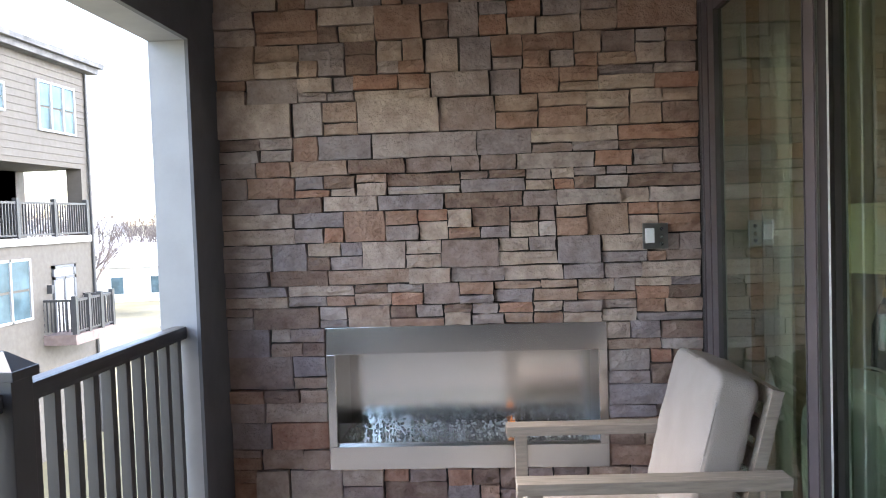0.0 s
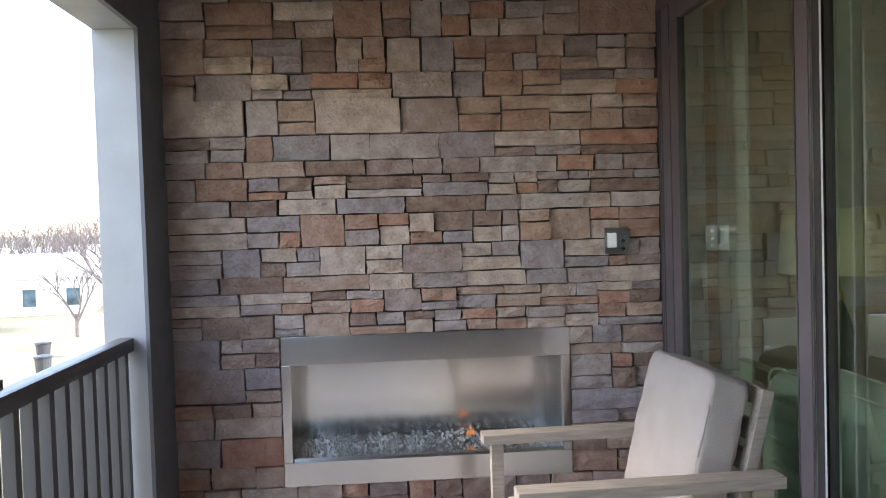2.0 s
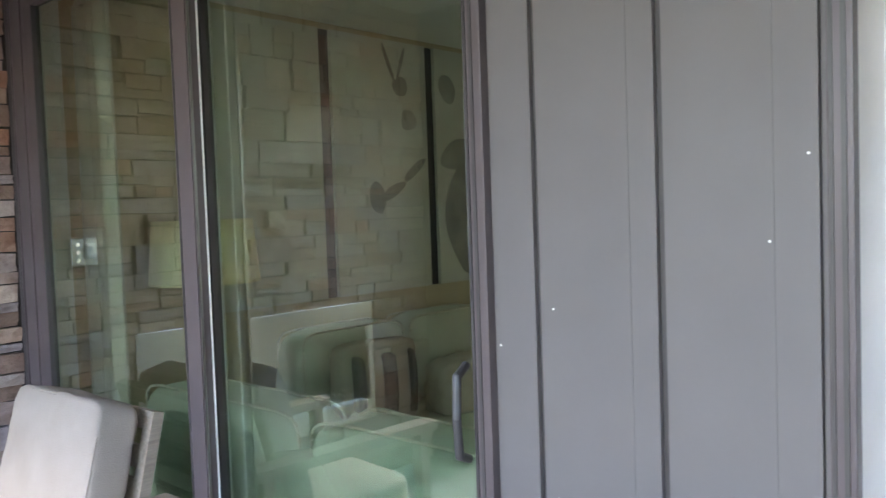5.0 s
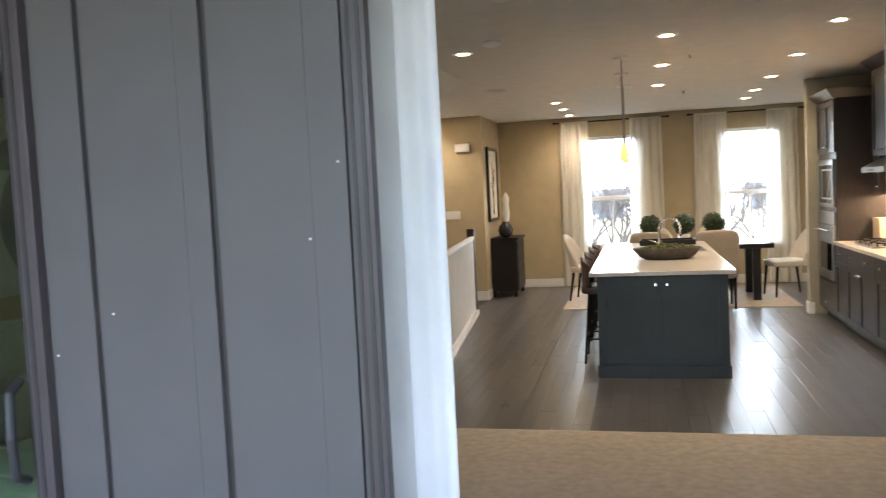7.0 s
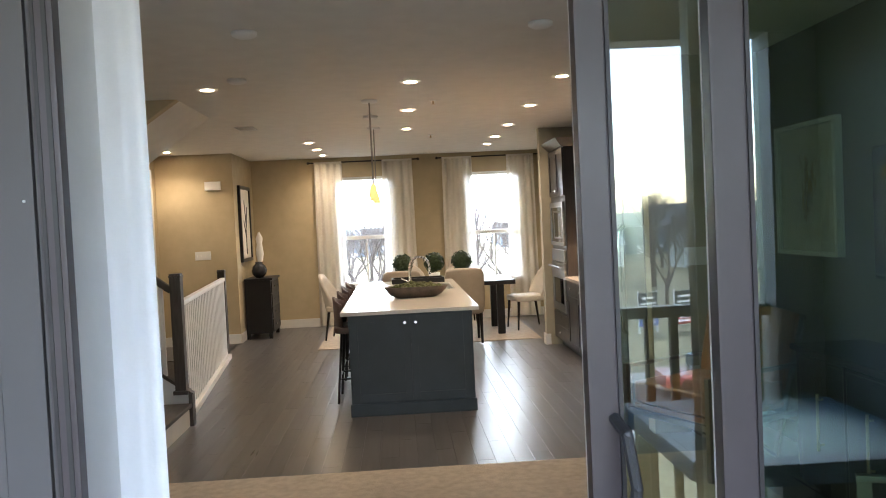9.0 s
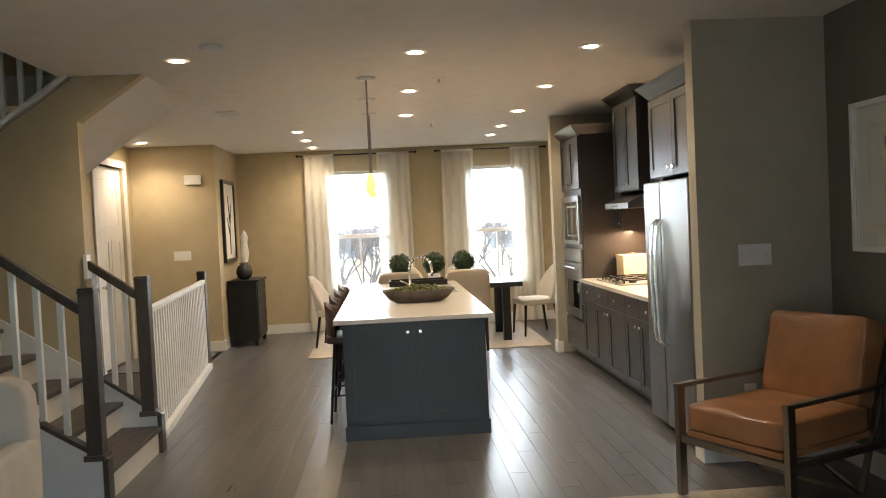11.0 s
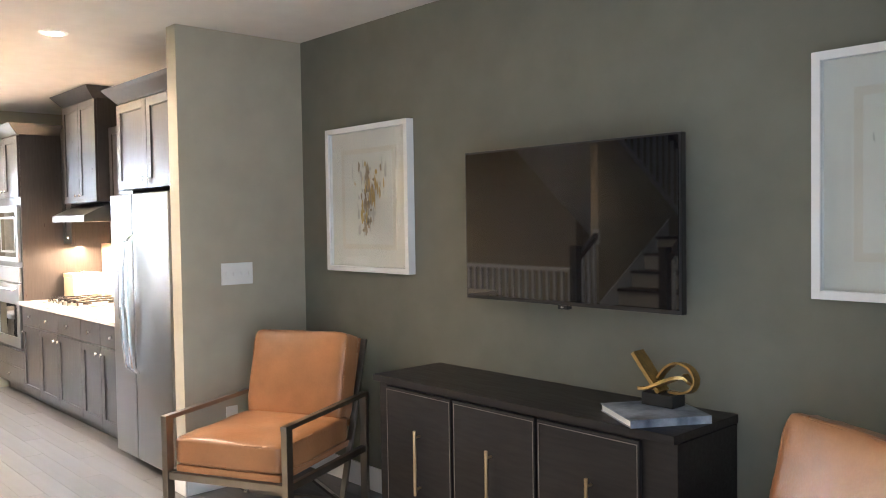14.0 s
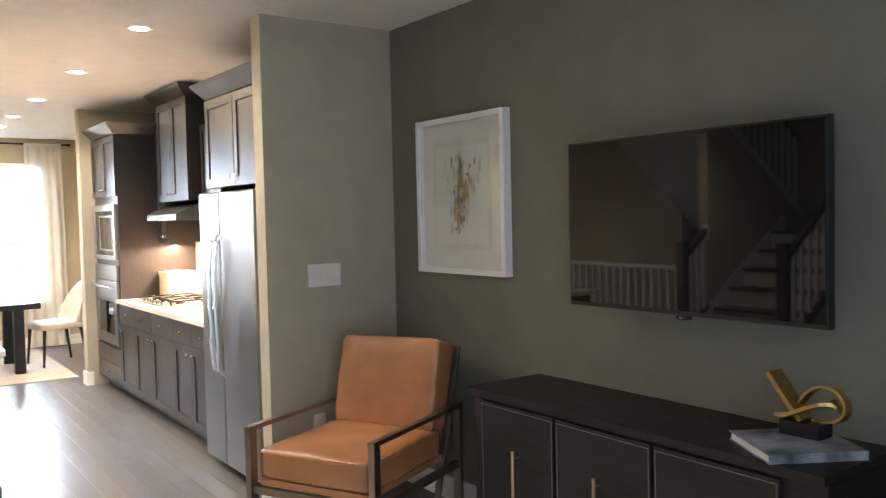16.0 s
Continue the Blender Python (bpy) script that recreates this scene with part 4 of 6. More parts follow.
bm = bmesh.new()
rings = []
for sx, sy, z in ((0.10, 0.19, 0.0), (0.13, 0.25, 0.03), (0.165, 0.315, 0.105), (0.15, 0.30, 0.105), (0.11, 0.23, 0.04)):
    rings.append([bm.verts.new((6.42 + sx * math.copysign(abs(math.cos(a)) ** 0.6, math.cos(a)), 0.42 + sy * math.copysign(abs(math.sin(a)) ** 0.6, math.sin(a)), 0.886 + z)) for a in [2 * math.pi * k / 28 for k in range(28)]])
for a, b in zip(rings, rings[1:]):
    for k in range(28):
        bm.faces.new((a[k], a[(k + 1) % 28], b[(k + 1) % 28], b[k]))
bm.faces.new(rings[0][::-1]), bm.faces.new(rings[-1])
part("bowl", bm, mat("dark_carved_wood", (0.075, 0.055, 0.042), 0.6, var=0.25, scale=12, bump=0.3), tr, smooth=True)
rng = random.Random(3)
bm = bmesh.new()
for k in range(120):
    a, r = rng.uniform(0, 6.283), rng.random() ** 0.5
    m = pose(6.42 + 0.12 * r * math.cos(a), 0.42 + 0.25 * r * math.sin(a), 0.962 + 0.05 * (1 - r) + rng.uniform(0, 0.02), rng.uniform(0, 360), 0, rng.uniform(0, 360))
    bmesh.ops.create_icosphere(bm, subdivisions=1, radius=rng.uniform(0.015, 0.032), matrix=m)
o = part("moss", bm, MOSS, tr, "clumps of dried green moss")
o["kind"] = "stuff"


ty = thing("serving_tray", "dark wooden serving tray lying on the island", "tray", (8.3, 0.36, 0.886))
part("base", B(8.14, 8.46, 0.06, 0.66, 0.8865, 0.90, bev=0.003), DARKWOOD, ty)
part("rim", boxes((8.13, 8.15, 0.05, 0.67, 0.889, 0.945), (8.45, 8.47, 0.05, 0.67, 0.889, 0.945), (8.15, 8.45, 0.05, 0.07, 0.889, 0.945), (8.15, 8.45, 0.65, 0.67, 0.889, 0.945), bev=0.003), DARKWOOD, ty)


def bar_stool():
    s = thing("bar_stool", "brown leather bar stool with thin black metal legs at the island", "bar stool", (0, 0, 0), local=True, group="stools along the island")
    brown = mat("brown_leather", (0.075, 0.042, 0.034), 0.42, var=0.15, bump=0.12)
    part("seat", cushion(bmesh.new(), -0.21, 0.21, -0.16, 0.18, 0.63, 0.69, 0.012), brown, s)
    bm = bmesh.new()
    n = 9
    rows = []
    for z in (0.66, 0.76, 0.86, 0.95):
        row = []
        for k in range(n):
            a = -1.15 + 2.3 * k / (n - 1)
            rr = 0.225 + 0.06 * (z - 0.66)
            hgt = z - (0.05 if z > 0.9 else 0) * abs(a)
            row.append((rr * math.sin(a), 0.04 + rr * math.cos(a) * 0.62, hgt))
        rows.append(row)
    outer = [[bm.verts.new(p) for p in r] for r in rows]
    inner = [[bm.verts.new((p[0] * 0.9, p[1] * 0.9, p[2])) for p in r] for r in rows]
    for g, flip in ((outer, False), (inner, True)):
        for a, b in zip(g, g[1:]):
            for k in range(n - 1):
                q = (a[k], a[k + 1], b[k + 1], b[k])
                bm.faces.new(q[::-1] if flip else q)
    for k in range(n - 1):
        bm.faces.new((outer[-1][k], outer[-1][k + 1], inner[-1][k + 1], inner[-1][k])), bm.faces.new((outer[0][k], inner[0][k], inner[0][k + 1], outer[0][k + 1]))
    for j in range(3):
        for k in (0, n - 1):
            bm.faces.new((outer[j][k], outer[j + 1][k], inner[j + 1][k], inner[j][k]))
    part("backrest", bm, brown, s, smooth=True)
    for sx in (-1, 1):
        for sy in (-1, 1):
            part("leg", cyl(bmesh.new(), (sx * 0.15, sy * 0.11, 0.64), (sx * 0.22, sy * 0.16, 0.0), 0.011, seg=8), BLACK, s)
    for sx in (-1, 1):
        part("foot_rail", cyl(bmesh.new(), (sx * 0.2, -0.145, 0.22), (sx * 0.2, 0.145, 0.22), 0.008, seg=8), BLACK, s)
    for sy in (-1, 1):
        part("foot_rail", cyl(bmesh.new(), (-0.2, sy * 0.145, 0.22), (0.2, sy * 0.145, 0.22), 0.008, seg=8), BLACK, s)
    return s


st = bar_stool()
st.matrix_basis = pose(6.12, 1.01, 0)
for x in (6.78, 7.45, 8.1):
    copy_thing(st, pose(x, 1.02, 0))

# ---- dining end ----
whole("dining_rug", B(9.2, 11.6, -1.25, 1.68, 0.0, 0.012, bev=0.004), RUG, "pale beige dining rug", "rug")
dt = thing("dining_table", "dark wooden dining table with thick square legs", "table", (10.2, -0.05, 0.012))
part("tabletop", B(9.65, 10.75, -1.0, 0.92, 0.70, 0.76, bev=0.006), DARKWOOD, dt)
for x in (9.75, 10.55):
    for y in (-0.85, 0.68):
        part("leg", B(x, x + 0.1, y, y + 0.1, 0.012, 0.70, bev=0.004), DARKWOOD, dt)


def dining_chair():
    s = thing("dining_chair", "cream upholstered dining chair with a curved back and dark wooden legs", "chair", (0, 0, 0), local=True, group="chairs round the dining table")
    part("seat", cushion(bmesh.new(), -0.25, 0.25, -0.25, 0.25, 0.40, 0.48, 0.015), CREAM, s)
    bm = bmesh.new()
    n = 11
    rows = []
    for j in range(6):
        f = j / 5
        row = []
        for k in range(n):
            a = -1.25 + 2.5 * k / (n - 1)
            drop = (abs(a) / 1.25) ** 2 * 0.34
            z = 0.42 + f * (0.50 - drop)
            row.append((0.27 * math.sin(a) * (1 + 0.05 * f), -0.02 - 0.27 * math.cos(a) - 0.09 * f * (1 - drop), z))
        rows.append(row)
    o = [[bm.verts.new(p) for p in r] for r in rows]
    i = [[bm.verts.new((p[0] * 0.87, p[1] * 0.87, p[2])) for p in r] for r in rows]
    for g in (o, i):
        for a, b in zip(g, g[1:]):
            for k in range(n - 1):
                bm.faces.new((a[k], a[k + 1], b[k + 1], b[k]))
    for k in range(n - 1):
        bm.faces.new((o[-1][k], o[-1][k + 1], i[-1][k + 1], i[-1][k])), bm.faces.new((o[0][k], i[0][k], i[0][k + 1], o[0][k + 1]))
    for j in range(5):
        for k in (0, n - 1):
            bm.faces.new((o[j][k], o[j + 1][k], i[j + 1][k], i[j][k]))
    part("backrest", bm, CREAM, s, smooth=True)
    for sx in (-1, 1):
        for y, dy in ((0.2, 0.03), (-0.2, -0.06)):
            part("leg", cyl(bmesh.new(), (sx * 0.2, y, 0.41), (sx * 0.22, y + dy, 0.0), 0.02, 0.012, seg=8), DARKWOOD, s)
    return s


def parson_chair():
    s = thing("dining_chair", "beige upholstered dining chair with a straight flat back", "chair", (0, 0, 0), local=True, group="chairs round the dining table")
    part("seat", cushion(bmesh.new(), -0.24, 0.24, -0.2, 0.27, 0.38, 0.49, 0.012), LINEN, s)
    bm = cushion(bmesh.new(), -0.25, 0.25, -0.04, 0.04, 0.0, 0.60, 0.008)
    bm.transform(pose(0, -0.23, 0.38, 7, 0, 0))
    part("backrest", bm, LINEN, s)
    for sx in (-1, 1):
        for y, dy in ((0.22, 0.0), (-0.2, -0.05)):
            part("leg", cyl(bmesh.new(), (sx * 0.2, y, 0.40), (sx * 0.2, y + dy, 0.0), 0.024, 0.016, seg=8), DARKWOOD, s)
    return s


pc = parson_chair()
pc.matrix_basis = pose(9.25, -0.25, 0.012, 0, 0, -90)
copy_thing(pc, pose(9.3, 0.55, 0.012, 0, 0, -90))
dc = dining_chair()
dc.matrix_basis = pose(10.25, -1.24, 0.012, 0, 0, 12)
copy_thing(dc, pose(10.15, 1.35, 0.012, 0, 0, 170))
copy_thing(dc, pose(11.15, 0.4, 0.012, 0, 0, 90))
copy_thing(dc, pose(11.15, -0.35, 0.012, 0, 0, 90))
rng = random.Random(8)
for y in (0.52, 0.08, -0.31):
    tp = thing("boxwood_ball", "clipped green boxwood ball in a pale round pot on the table", "plant", (10.2, y, 0.76), group="boxwood balls on the table")
    part("pot", lathe(bmesh.new(), [(0.055, 0.0), (0.075, 0.03), (0.08, 0.12), (0.07, 0.12), (0.06, 0.1)], at=(10.2, y, 0.76), cap=False), WHITE, tp, smooth=True)
    bm = bmesh.new()
    for k in range(420):
        d = Vector((rng.gauss(0, 1), rng.gauss(0, 1), rng.gauss(0, 1))).normalized()
        c = Vector((10.2, y, 1.02)) + d * rng.uniform(0.125, 0.152)
        u = d.orthogonal().normalized()
        v = d.cross(u)
        u, v = (u + d * rng.uniform(-0.6, 0.6)) * 0.014, (v + d * rng.uniform(-0.6, 0.6)) * 0.02
        a = rng.uniform(0, 6.28)
        u, v = u * math.cos(a) + v * math.sin(a), v * math.cos(a) - u * math.sin(a)
        bm.faces.new([bm.verts.new(c + w) for w in (u, v, -u, -v)])
    bmesh.ops.create_icosphere(bm, subdivisions=2, radius=0.128, matrix=Matrix.Translation((10.2, y, 1.02)))
    part("foliage", bm, FOLIAGE, tp)


DRAPE = mat("white_door_drape", (0.82, 0.81, 0.82), 0.85, var=0.03, bump=0.1, bscale=150)


def curtain(name, y0, y1, x, z0, z1, folds, label, category="curtain", amp=0.035, material=None):
    t = thing(name, label, category, (x, (y0 + y1) / 2, z0), group="floor-length curtains")
    bm = bmesh.new()
    n = folds * 8
    rows = []
    for j in range(9):
        f = j / 8
        row = []
        for k in range(n + 1):
            s = k / n
            a = 2 * math.pi * folds * s
            flare = 1 + 0.10 * (1 - f)
            y = (y0 + y1) / 2 + (s - 0.5) * (y1 - y0) * flare
            row.append(bm.verts.new((x + amp * math.sin(a + 0.5 * math.sin(3 * f + k * 0.05)) * (0.7 + 0.3 * math.sin(s * 9)), y, z0 + f * (z1 - z0))))
        rows.append(row)
    for a, b in zip(rows, rows[1:]):
        for k in range(n):
            bm.faces.new((a[k], a[k + 1], b[k + 1], b[k]))
    part("cloth", bm, material or SHEER, t, smooth=True)
    part("heading", B(x - 0.012, x + 0.012, y0, y1, z1, z1 + 0.03), material or SHEER, t)
    return t


for y0, y1 in ((1.42, 1.86), (0.30, 0.78), (-0.66, -0.18), (-1.66, -1.22)):
    curtain("curtain", y0, y1, FAR_X - 0.10, 0.02, 2.60, 4, "white sheer floor-length curtain gathered beside a window")
for y0, y1 in ((0.2, 1.95), (-1.75, -0.1)):
    r = thing("curtain_rod", "thin dark curtain rod with ball ends", "curtain rod", (FAR_X - 0.10, (y0 + y1) / 2, 2.61), group="curtain rods")
    part("rod", cyl(bmesh.new(), (FAR_X - 0.10, y0, 2.62), (FAR_X - 0.10, y1, 2.62), 0.011), BLACK, r)
    for y in (y0, y1):
        bm = bmesh.new()
        bmesh.ops.create_icosphere(bm, subdivisions=2, radius=0.022, matrix=Matrix.Translation((FAR_X - 0.10, y, 2.62)))
        part("finial", bm, BLACK, r)
    for y in (y0 + 0.05, y1 - 0.05):
        part("bracket", cyl(bmesh.new(), (FAR_X - 0.10, y, 2.62), (FAR_X, y, 2.62), 0.007, seg=8), BLACK, r)

# ---- hall: chest, picture, vase, door ----
ch = thing("chest", "black chest of drawers with small round knobs against the wall", "chest", (10.9, 2.65, 0.0))
part("body", B(10.62, 11.35, 2.47, 2.85, 0.08, 0.86, bev=0.004), DARKWOOD, ch)
part("top", B(10.60, 11.37, 2.44, 2.852, 0.86, 0.89, bev=0.004), DARKWOOD, ch)
for x in (10.63, 11.30):
    for y in (2.48, 2.80):
        part("foot", B(x, x + 0.05, y, y + 0.05, 0.0, 0.08), DARKWOOD, ch)
for k in range(4):
    d = part("drawer", B(10.65, 11.32, 2.455, 2.47, 0.11 + k * 0.185, 0.285 + k * 0.185, bev=0.003), DARKWOOD, ch)
    for x in (10.82, 11.15):
        part("knob", cyl(bmesh.new(), (x, 2.455, 0.2 + k * 0.185), (x, 2.43, 0.2 + k * 0.185), 0.013, seg=10), CHROME, d)
va = thing("vase", "dark round ceramic vase holding pale dried stems", "vase", (10.85, 2.66, 0.89))
part("jar", lathe(bmesh.new(), [(0.05, 0), (0.10, 0.05), (0.115, 0.11), (0.09, 0.18), (0.05, 0.21), (0.06, 0.235), (0.045, 0.23), (0.04, 0.2)], at=(10.85, 2.66, 0.89)), CERAMIC, va, smooth=True)
ob = thing("sculpture", "slim white carved ornament on the chest", "ornament", (11.1, 2.68, 0.89))
part("figure", lathe(bmesh.new(), [(0.05, 0), (0.05, 0.02), (0.02, 0.04), (0.03, 0.2), (0.06, 0.35), (0.04, 0.5), (0.055, 0.58), (0.02, 0.66), (0.005, 0.68)], at=(11.1, 2.68, 0.89), seg=12), WHITE, ob, smooth=True)
pi = thing("framed_picture", "black-framed picture of dark branches on ivory paper", "picture", (10.95, 2.86, 1.16))
part("frame", boxes((10.55, 10.60, 2.825, 2.868, 1.14, 2.26), (11.30, 11.35, 2.825, 2.868, 1.14, 2.26), (10.60, 11.30, 2.825, 2.868, 1.14, 1.19), (10.60, 11.30, 2.825, 2.868, 2.21, 2.26), bev=0.003), BLACK, pi)
part("print", B(10.60, 11.30, 2.845, 2.866, 1.19, 2.21), PAPER, pi)
bm = bmesh.new()
for a, b in (((10.95, 1.25), (10.98, 1.7)), ((10.98, 1.7), (10.9, 2.05)), ((10.98, 1.65), (11.1, 1.95)), ((10.96, 1.5), (10.82, 1.75))):
    cyl(bm, (a[0], 2.844, a[1]), (b[0], 2.844, b[1]), 0.012, 0.006, seg=6)
part("branch", bm, BLACK, pi)

dr = thing("door_3", "white three-panel interior door, closed", "door", (9.51, 3.97, 0.0), kind="structure")
part("leaf", B(9.0, 9.98, 3.985, 4.02, 0.01, 2.40), WHITE, dr)
for x0, x1, z0, z1 in ((9.12, 9.86, 1.68, 2.27), (9.12, 9.45, 0.2, 1.53), (9.53, 9.86, 0.2, 1.53)):
    part("panel", boxes((x0, x1, 3.978, 3.985, z0, z0 + 0.03), (x0, x1, 3.978, 3.985, z1 - 0.03, z1), (x0, x0 + 0.03, 3.978, 3.985, z0 + 0.03, z1 - 0.03), (x1 - 0.03, x1, 3.978, 3.985, z0 + 0.03, z1 - 0.03), bev=0.002), WHITE, dr)
part("casing", boxes((8.89, 8.98, 3.93, 3.95, 0.0, 2.50), (10.0, 10.09, 3.93, 3.95, 0.0, 2.50), (8.98, 10.0, 3.93, 3.95, 2.41, 2.50), bev=0.004), WHITE, dr)
k = cyl(bmesh.new(), (9.07, 3.985, 0.98), (9.07, 3.93, 0.98), 0.012)
bmesh.ops.create_icosphere(k, subdivisions=2, radius=0.027, matrix=Matrix.Translation((9.07, 3.92, 0.98)))
part("knob", k, CHROME, dr, smooth=True)
for z in (0.3, 1.2, 2.1):
    part("hinge", B(9.975, 9.99, 3.978, 3.985, z - 0.05, z + 0.05), CHROME, dr)

th = thing("door_chime", "white rectangular chime box high on the hall wall", "chime", (10.28, 3.15, 2.2))
part("cover", B(10.255, 10.294, 3.04, 3.26, 2.19, 2.31, bev=0.006), WHITE, th)
part("grille", B(10.253, 10.256, 3.06, 3.24, 2.24, 2.26), WHITE, th)


def switch_plate(x, y0, y1, z0, z1, n, label):
    s = thing("switch_plate", label, "light switch", (x, (y0 + y1) / 2, z0), group="light switches")
    part("plate", B(x - 0.007, x, y0, y1, z0, z1, bev=0.003), WHITE, s)
    for k in range(n):
        yc = y0 + (y1 - y0) * (k + 0.5) / n
        part("toggle", B(x - 0.017, x - 0.007, yc - 0.005, yc + 0.005, (z0 + z1) / 2 - 0.012, (z0 + z1) / 2 + 0.012, bev=0.002), WHITE, s)


switch_plate(RET_X, -1.682, -1.476, 1.2, 1.33, 4, "white four-gang toggle switch plate on the wing wall")
switch_plate(10.295, 3.23, 3.45, 1.21, 1.33, 4, "white four-gang toggle switch plate on the hall wall")
ou = thing("wall_outlet", "white duplex outlet low on the wing wall", "outlet", (RET_X, -1.52, 0.36))
part("plate", B(RET_X - 0.007, RET_X, -1.56, -1.485, 0.36, 0.475, bev=0.003), WHITE, ou)
for z in (0.39, 0.435):
    part("socket", B(RET_X - 0.01, RET_X - 0.007, -1.54, -1.505, z - 0.014, z + 0.014, bev=0.002), WHITE, ou)

# ---- stairs ----
SX0, SX1, SY0 = 4.32, 5.40, 2.36
RISE, GO = 0.19, 0.262
sta = thing("staircase", "staircase with dark treads, pale risers and white balusters", "stairs", (4.86, 3.2, 0.0))
TREAD = mat("dark_stained_tread", (0.07, 0.058, 0.05), 0.4, var=0.2, stretch=(1, 8, 1))
RISER = mat("cream_riser_paint", (0.68, 0.64, 0.57), 0.5, var=0.04)
for k in range(7):
    y = SY0 + k * GO
    part("riser", B(SX0, SX1 - 0.002, y, y + 0.02, k * RISE, (k + 1) * RISE - 0.03), RISER, sta)
    part("tread", B(SX0, SX1 - 0.002, y - 0.025, y + GO + 0.02, (k + 1) * RISE - 0.03, (k + 1) * RISE, bev=0.006), TREAD, sta)
part("landing", B(SX0, 6.6, SY0 + 7 * GO, NORTH_Y, 7 * RISE - 0.03, 7 * RISE), TREAD, sta)


def slab(bm, x0, x1, pts):
    """A plate between x0 and x1 whose outline (y, z) is given."""
    a = [bm.verts.new((x0, y, z)) for y, z in pts]
    b = [bm.verts.new((x1, y, z)) for y, z in pts]
    bm.faces.new(a), bm.faces.new(b[::-1])
    for k in range(len(pts)):
        bm.faces.new((a[k - 1], b[k - 1], b[k], a[k]))
    return bm


sl = RISE / GO
ytop = SY0 + 7 * GO
part("stringer", slab(bmesh.new(), SX0 - 0.05, SX0 - 0.002, [(SY0 - 0.02, 0.0), (NORTH_Y, 0.0), (NORTH_Y, 7 * RISE + 0.08), (ytop, 7 * RISE + 0.08), (SY0 - 0.02, 0.25)]), WHITE, sta)
part("stringer_cap", beam(bmesh.new(), (SX0 - 0.03, SY0 - 0.03, 0.262), (SX0 - 0.03, ytop, 7 * RISE + 0.092), 0.075, 0.025, 0.003), TREAD, sta, "dark cap rail")
part("stringer", slab(bmesh.new(), SX1 + 0.0, SX1 + 0.05, [(SY0 - 0.02, 0.0), (2.82, 0.0), (2.82, 0.60), (SY0 - 0.02, 0.25)]), WHITE, sta)
part("stringer_cap", beam(bmesh.new(), (SX1 + 0.02, SY0 - 0.03, 0.262), (SX1 + 0.02, 2.82, 0.61), 0.075, 0.025, 0.003), TREAD, sta, "dark cap rail")
part("skirt_board", slab(bmesh.new(), SX1 - 0.018, SX1 - 0.004, [(2.80, 0.2), (2.80, 0.62), (ytop, 7 * RISE + 0.2), (ytop, 7 * RISE - 0.2)]), WHITE, sta)


def newel(x, y, z0, z1, label="dark stained square newel post"):
    n = part("newel", boxes((x - 0.045, x + 0.045, y - 0.045, y + 0.045, z0, z1), (x - 0.05, x + 0.05, y - 0.05, y + 0.05, z1 - 0.03, z1 - 0.015), bev=0.004), TREAD, sta, label)
    part("newel_base", B(x - 0.06, x + 0.06, y - 0.06, y + 0.06, z0 - 0.002, z0 + 0.03, bev=0.003), TREAD, n)


newel(SX0 - 0.02, 2.40, 0.27, 1.27)
newel(SX1 + 0.02, 2.42, 0.27, 1.27)
newel(9.0, 2.42 + 0.40, 0.0, 1.12)
part("newel_plinth", B(SX0 - 0.065, SX0 + 0.025, 2.33, 2.36, 0.0, 0.27), TREAD, sta)
part("newel_plinth", B(SX1 - 0.025, SX1 + 0.065, 2.33, 2.36, 0.0, 0.27), TREAD, sta)
part("handrail", beam(bmesh.new(), (SX0 - 0.02, 2.44, 1.14), (SX0 - 0.02, 4.1, 1.14 + 1.66 * sl), 0.06, 0.055, 0.012), TREAD, sta)
part("handrail", beam(bmesh.new(), (SX1 + 0.02, 2.46, 1.13), (SX1 + 0.02, 2.80, 1.13 + 0.34 * sl), 0.06, 0.055, 0.012), TREAD, sta)
part("wall_rosette", B(SX1 - 0.02, SX1 + 0.06, 2.785, 2.81, 1.27, 1.44, bev=0.003), WHITE, sta)
y = 2.56
while y < 4.0:
    part("baluster", B(SX0 - 0.036, SX0 - 0.004, y - 0.016, y + 0.016, 0.27 + (y - SY0) * sl, 1.11 + (y - 2.44) * sl), WHITE, sta)
    y += 0.131
for y in (2.55, 2.65, 2.75):
    part("baluster", B(SX1 + 0.004, SX1 + 0.036, y - 0.016, y + 0.016, 0.27 + (y - SY0) * sl, 1.10 + (y - 2.46) * sl), WHITE, sta)
# guard along the stair well that leads down
gu = thing("stair_guard", "white baluster guard rail around the stairs going down", "railing", (7.2, 2.45, 0.0))
part("top_rail", beam(bmesh.new(), (SX1 + 0.06, 2.44, 1.0), (8.96, 2.80, 1.0), 0.055, 0.045, 0.01), WHITE, gu)
part("curb", beam(bmesh.new(), (SX1 + 0.06, 2.44, 0.03), (8.96, 2.80, 0.03), 0.12, 0.06, 0.004), WHITE, gu)
n = 30
for k in range(n):
    f = (k + 0.5) / n
    x, y = SX1 + 0.06 + f * (8.96 - SX1 - 0.06), 2.44 + f * 0.36
    part("baluster", B(x - 0.016, x + 0.016, y - 0.016, y + 0.016, 0.06, 0.98), WHITE, gu)
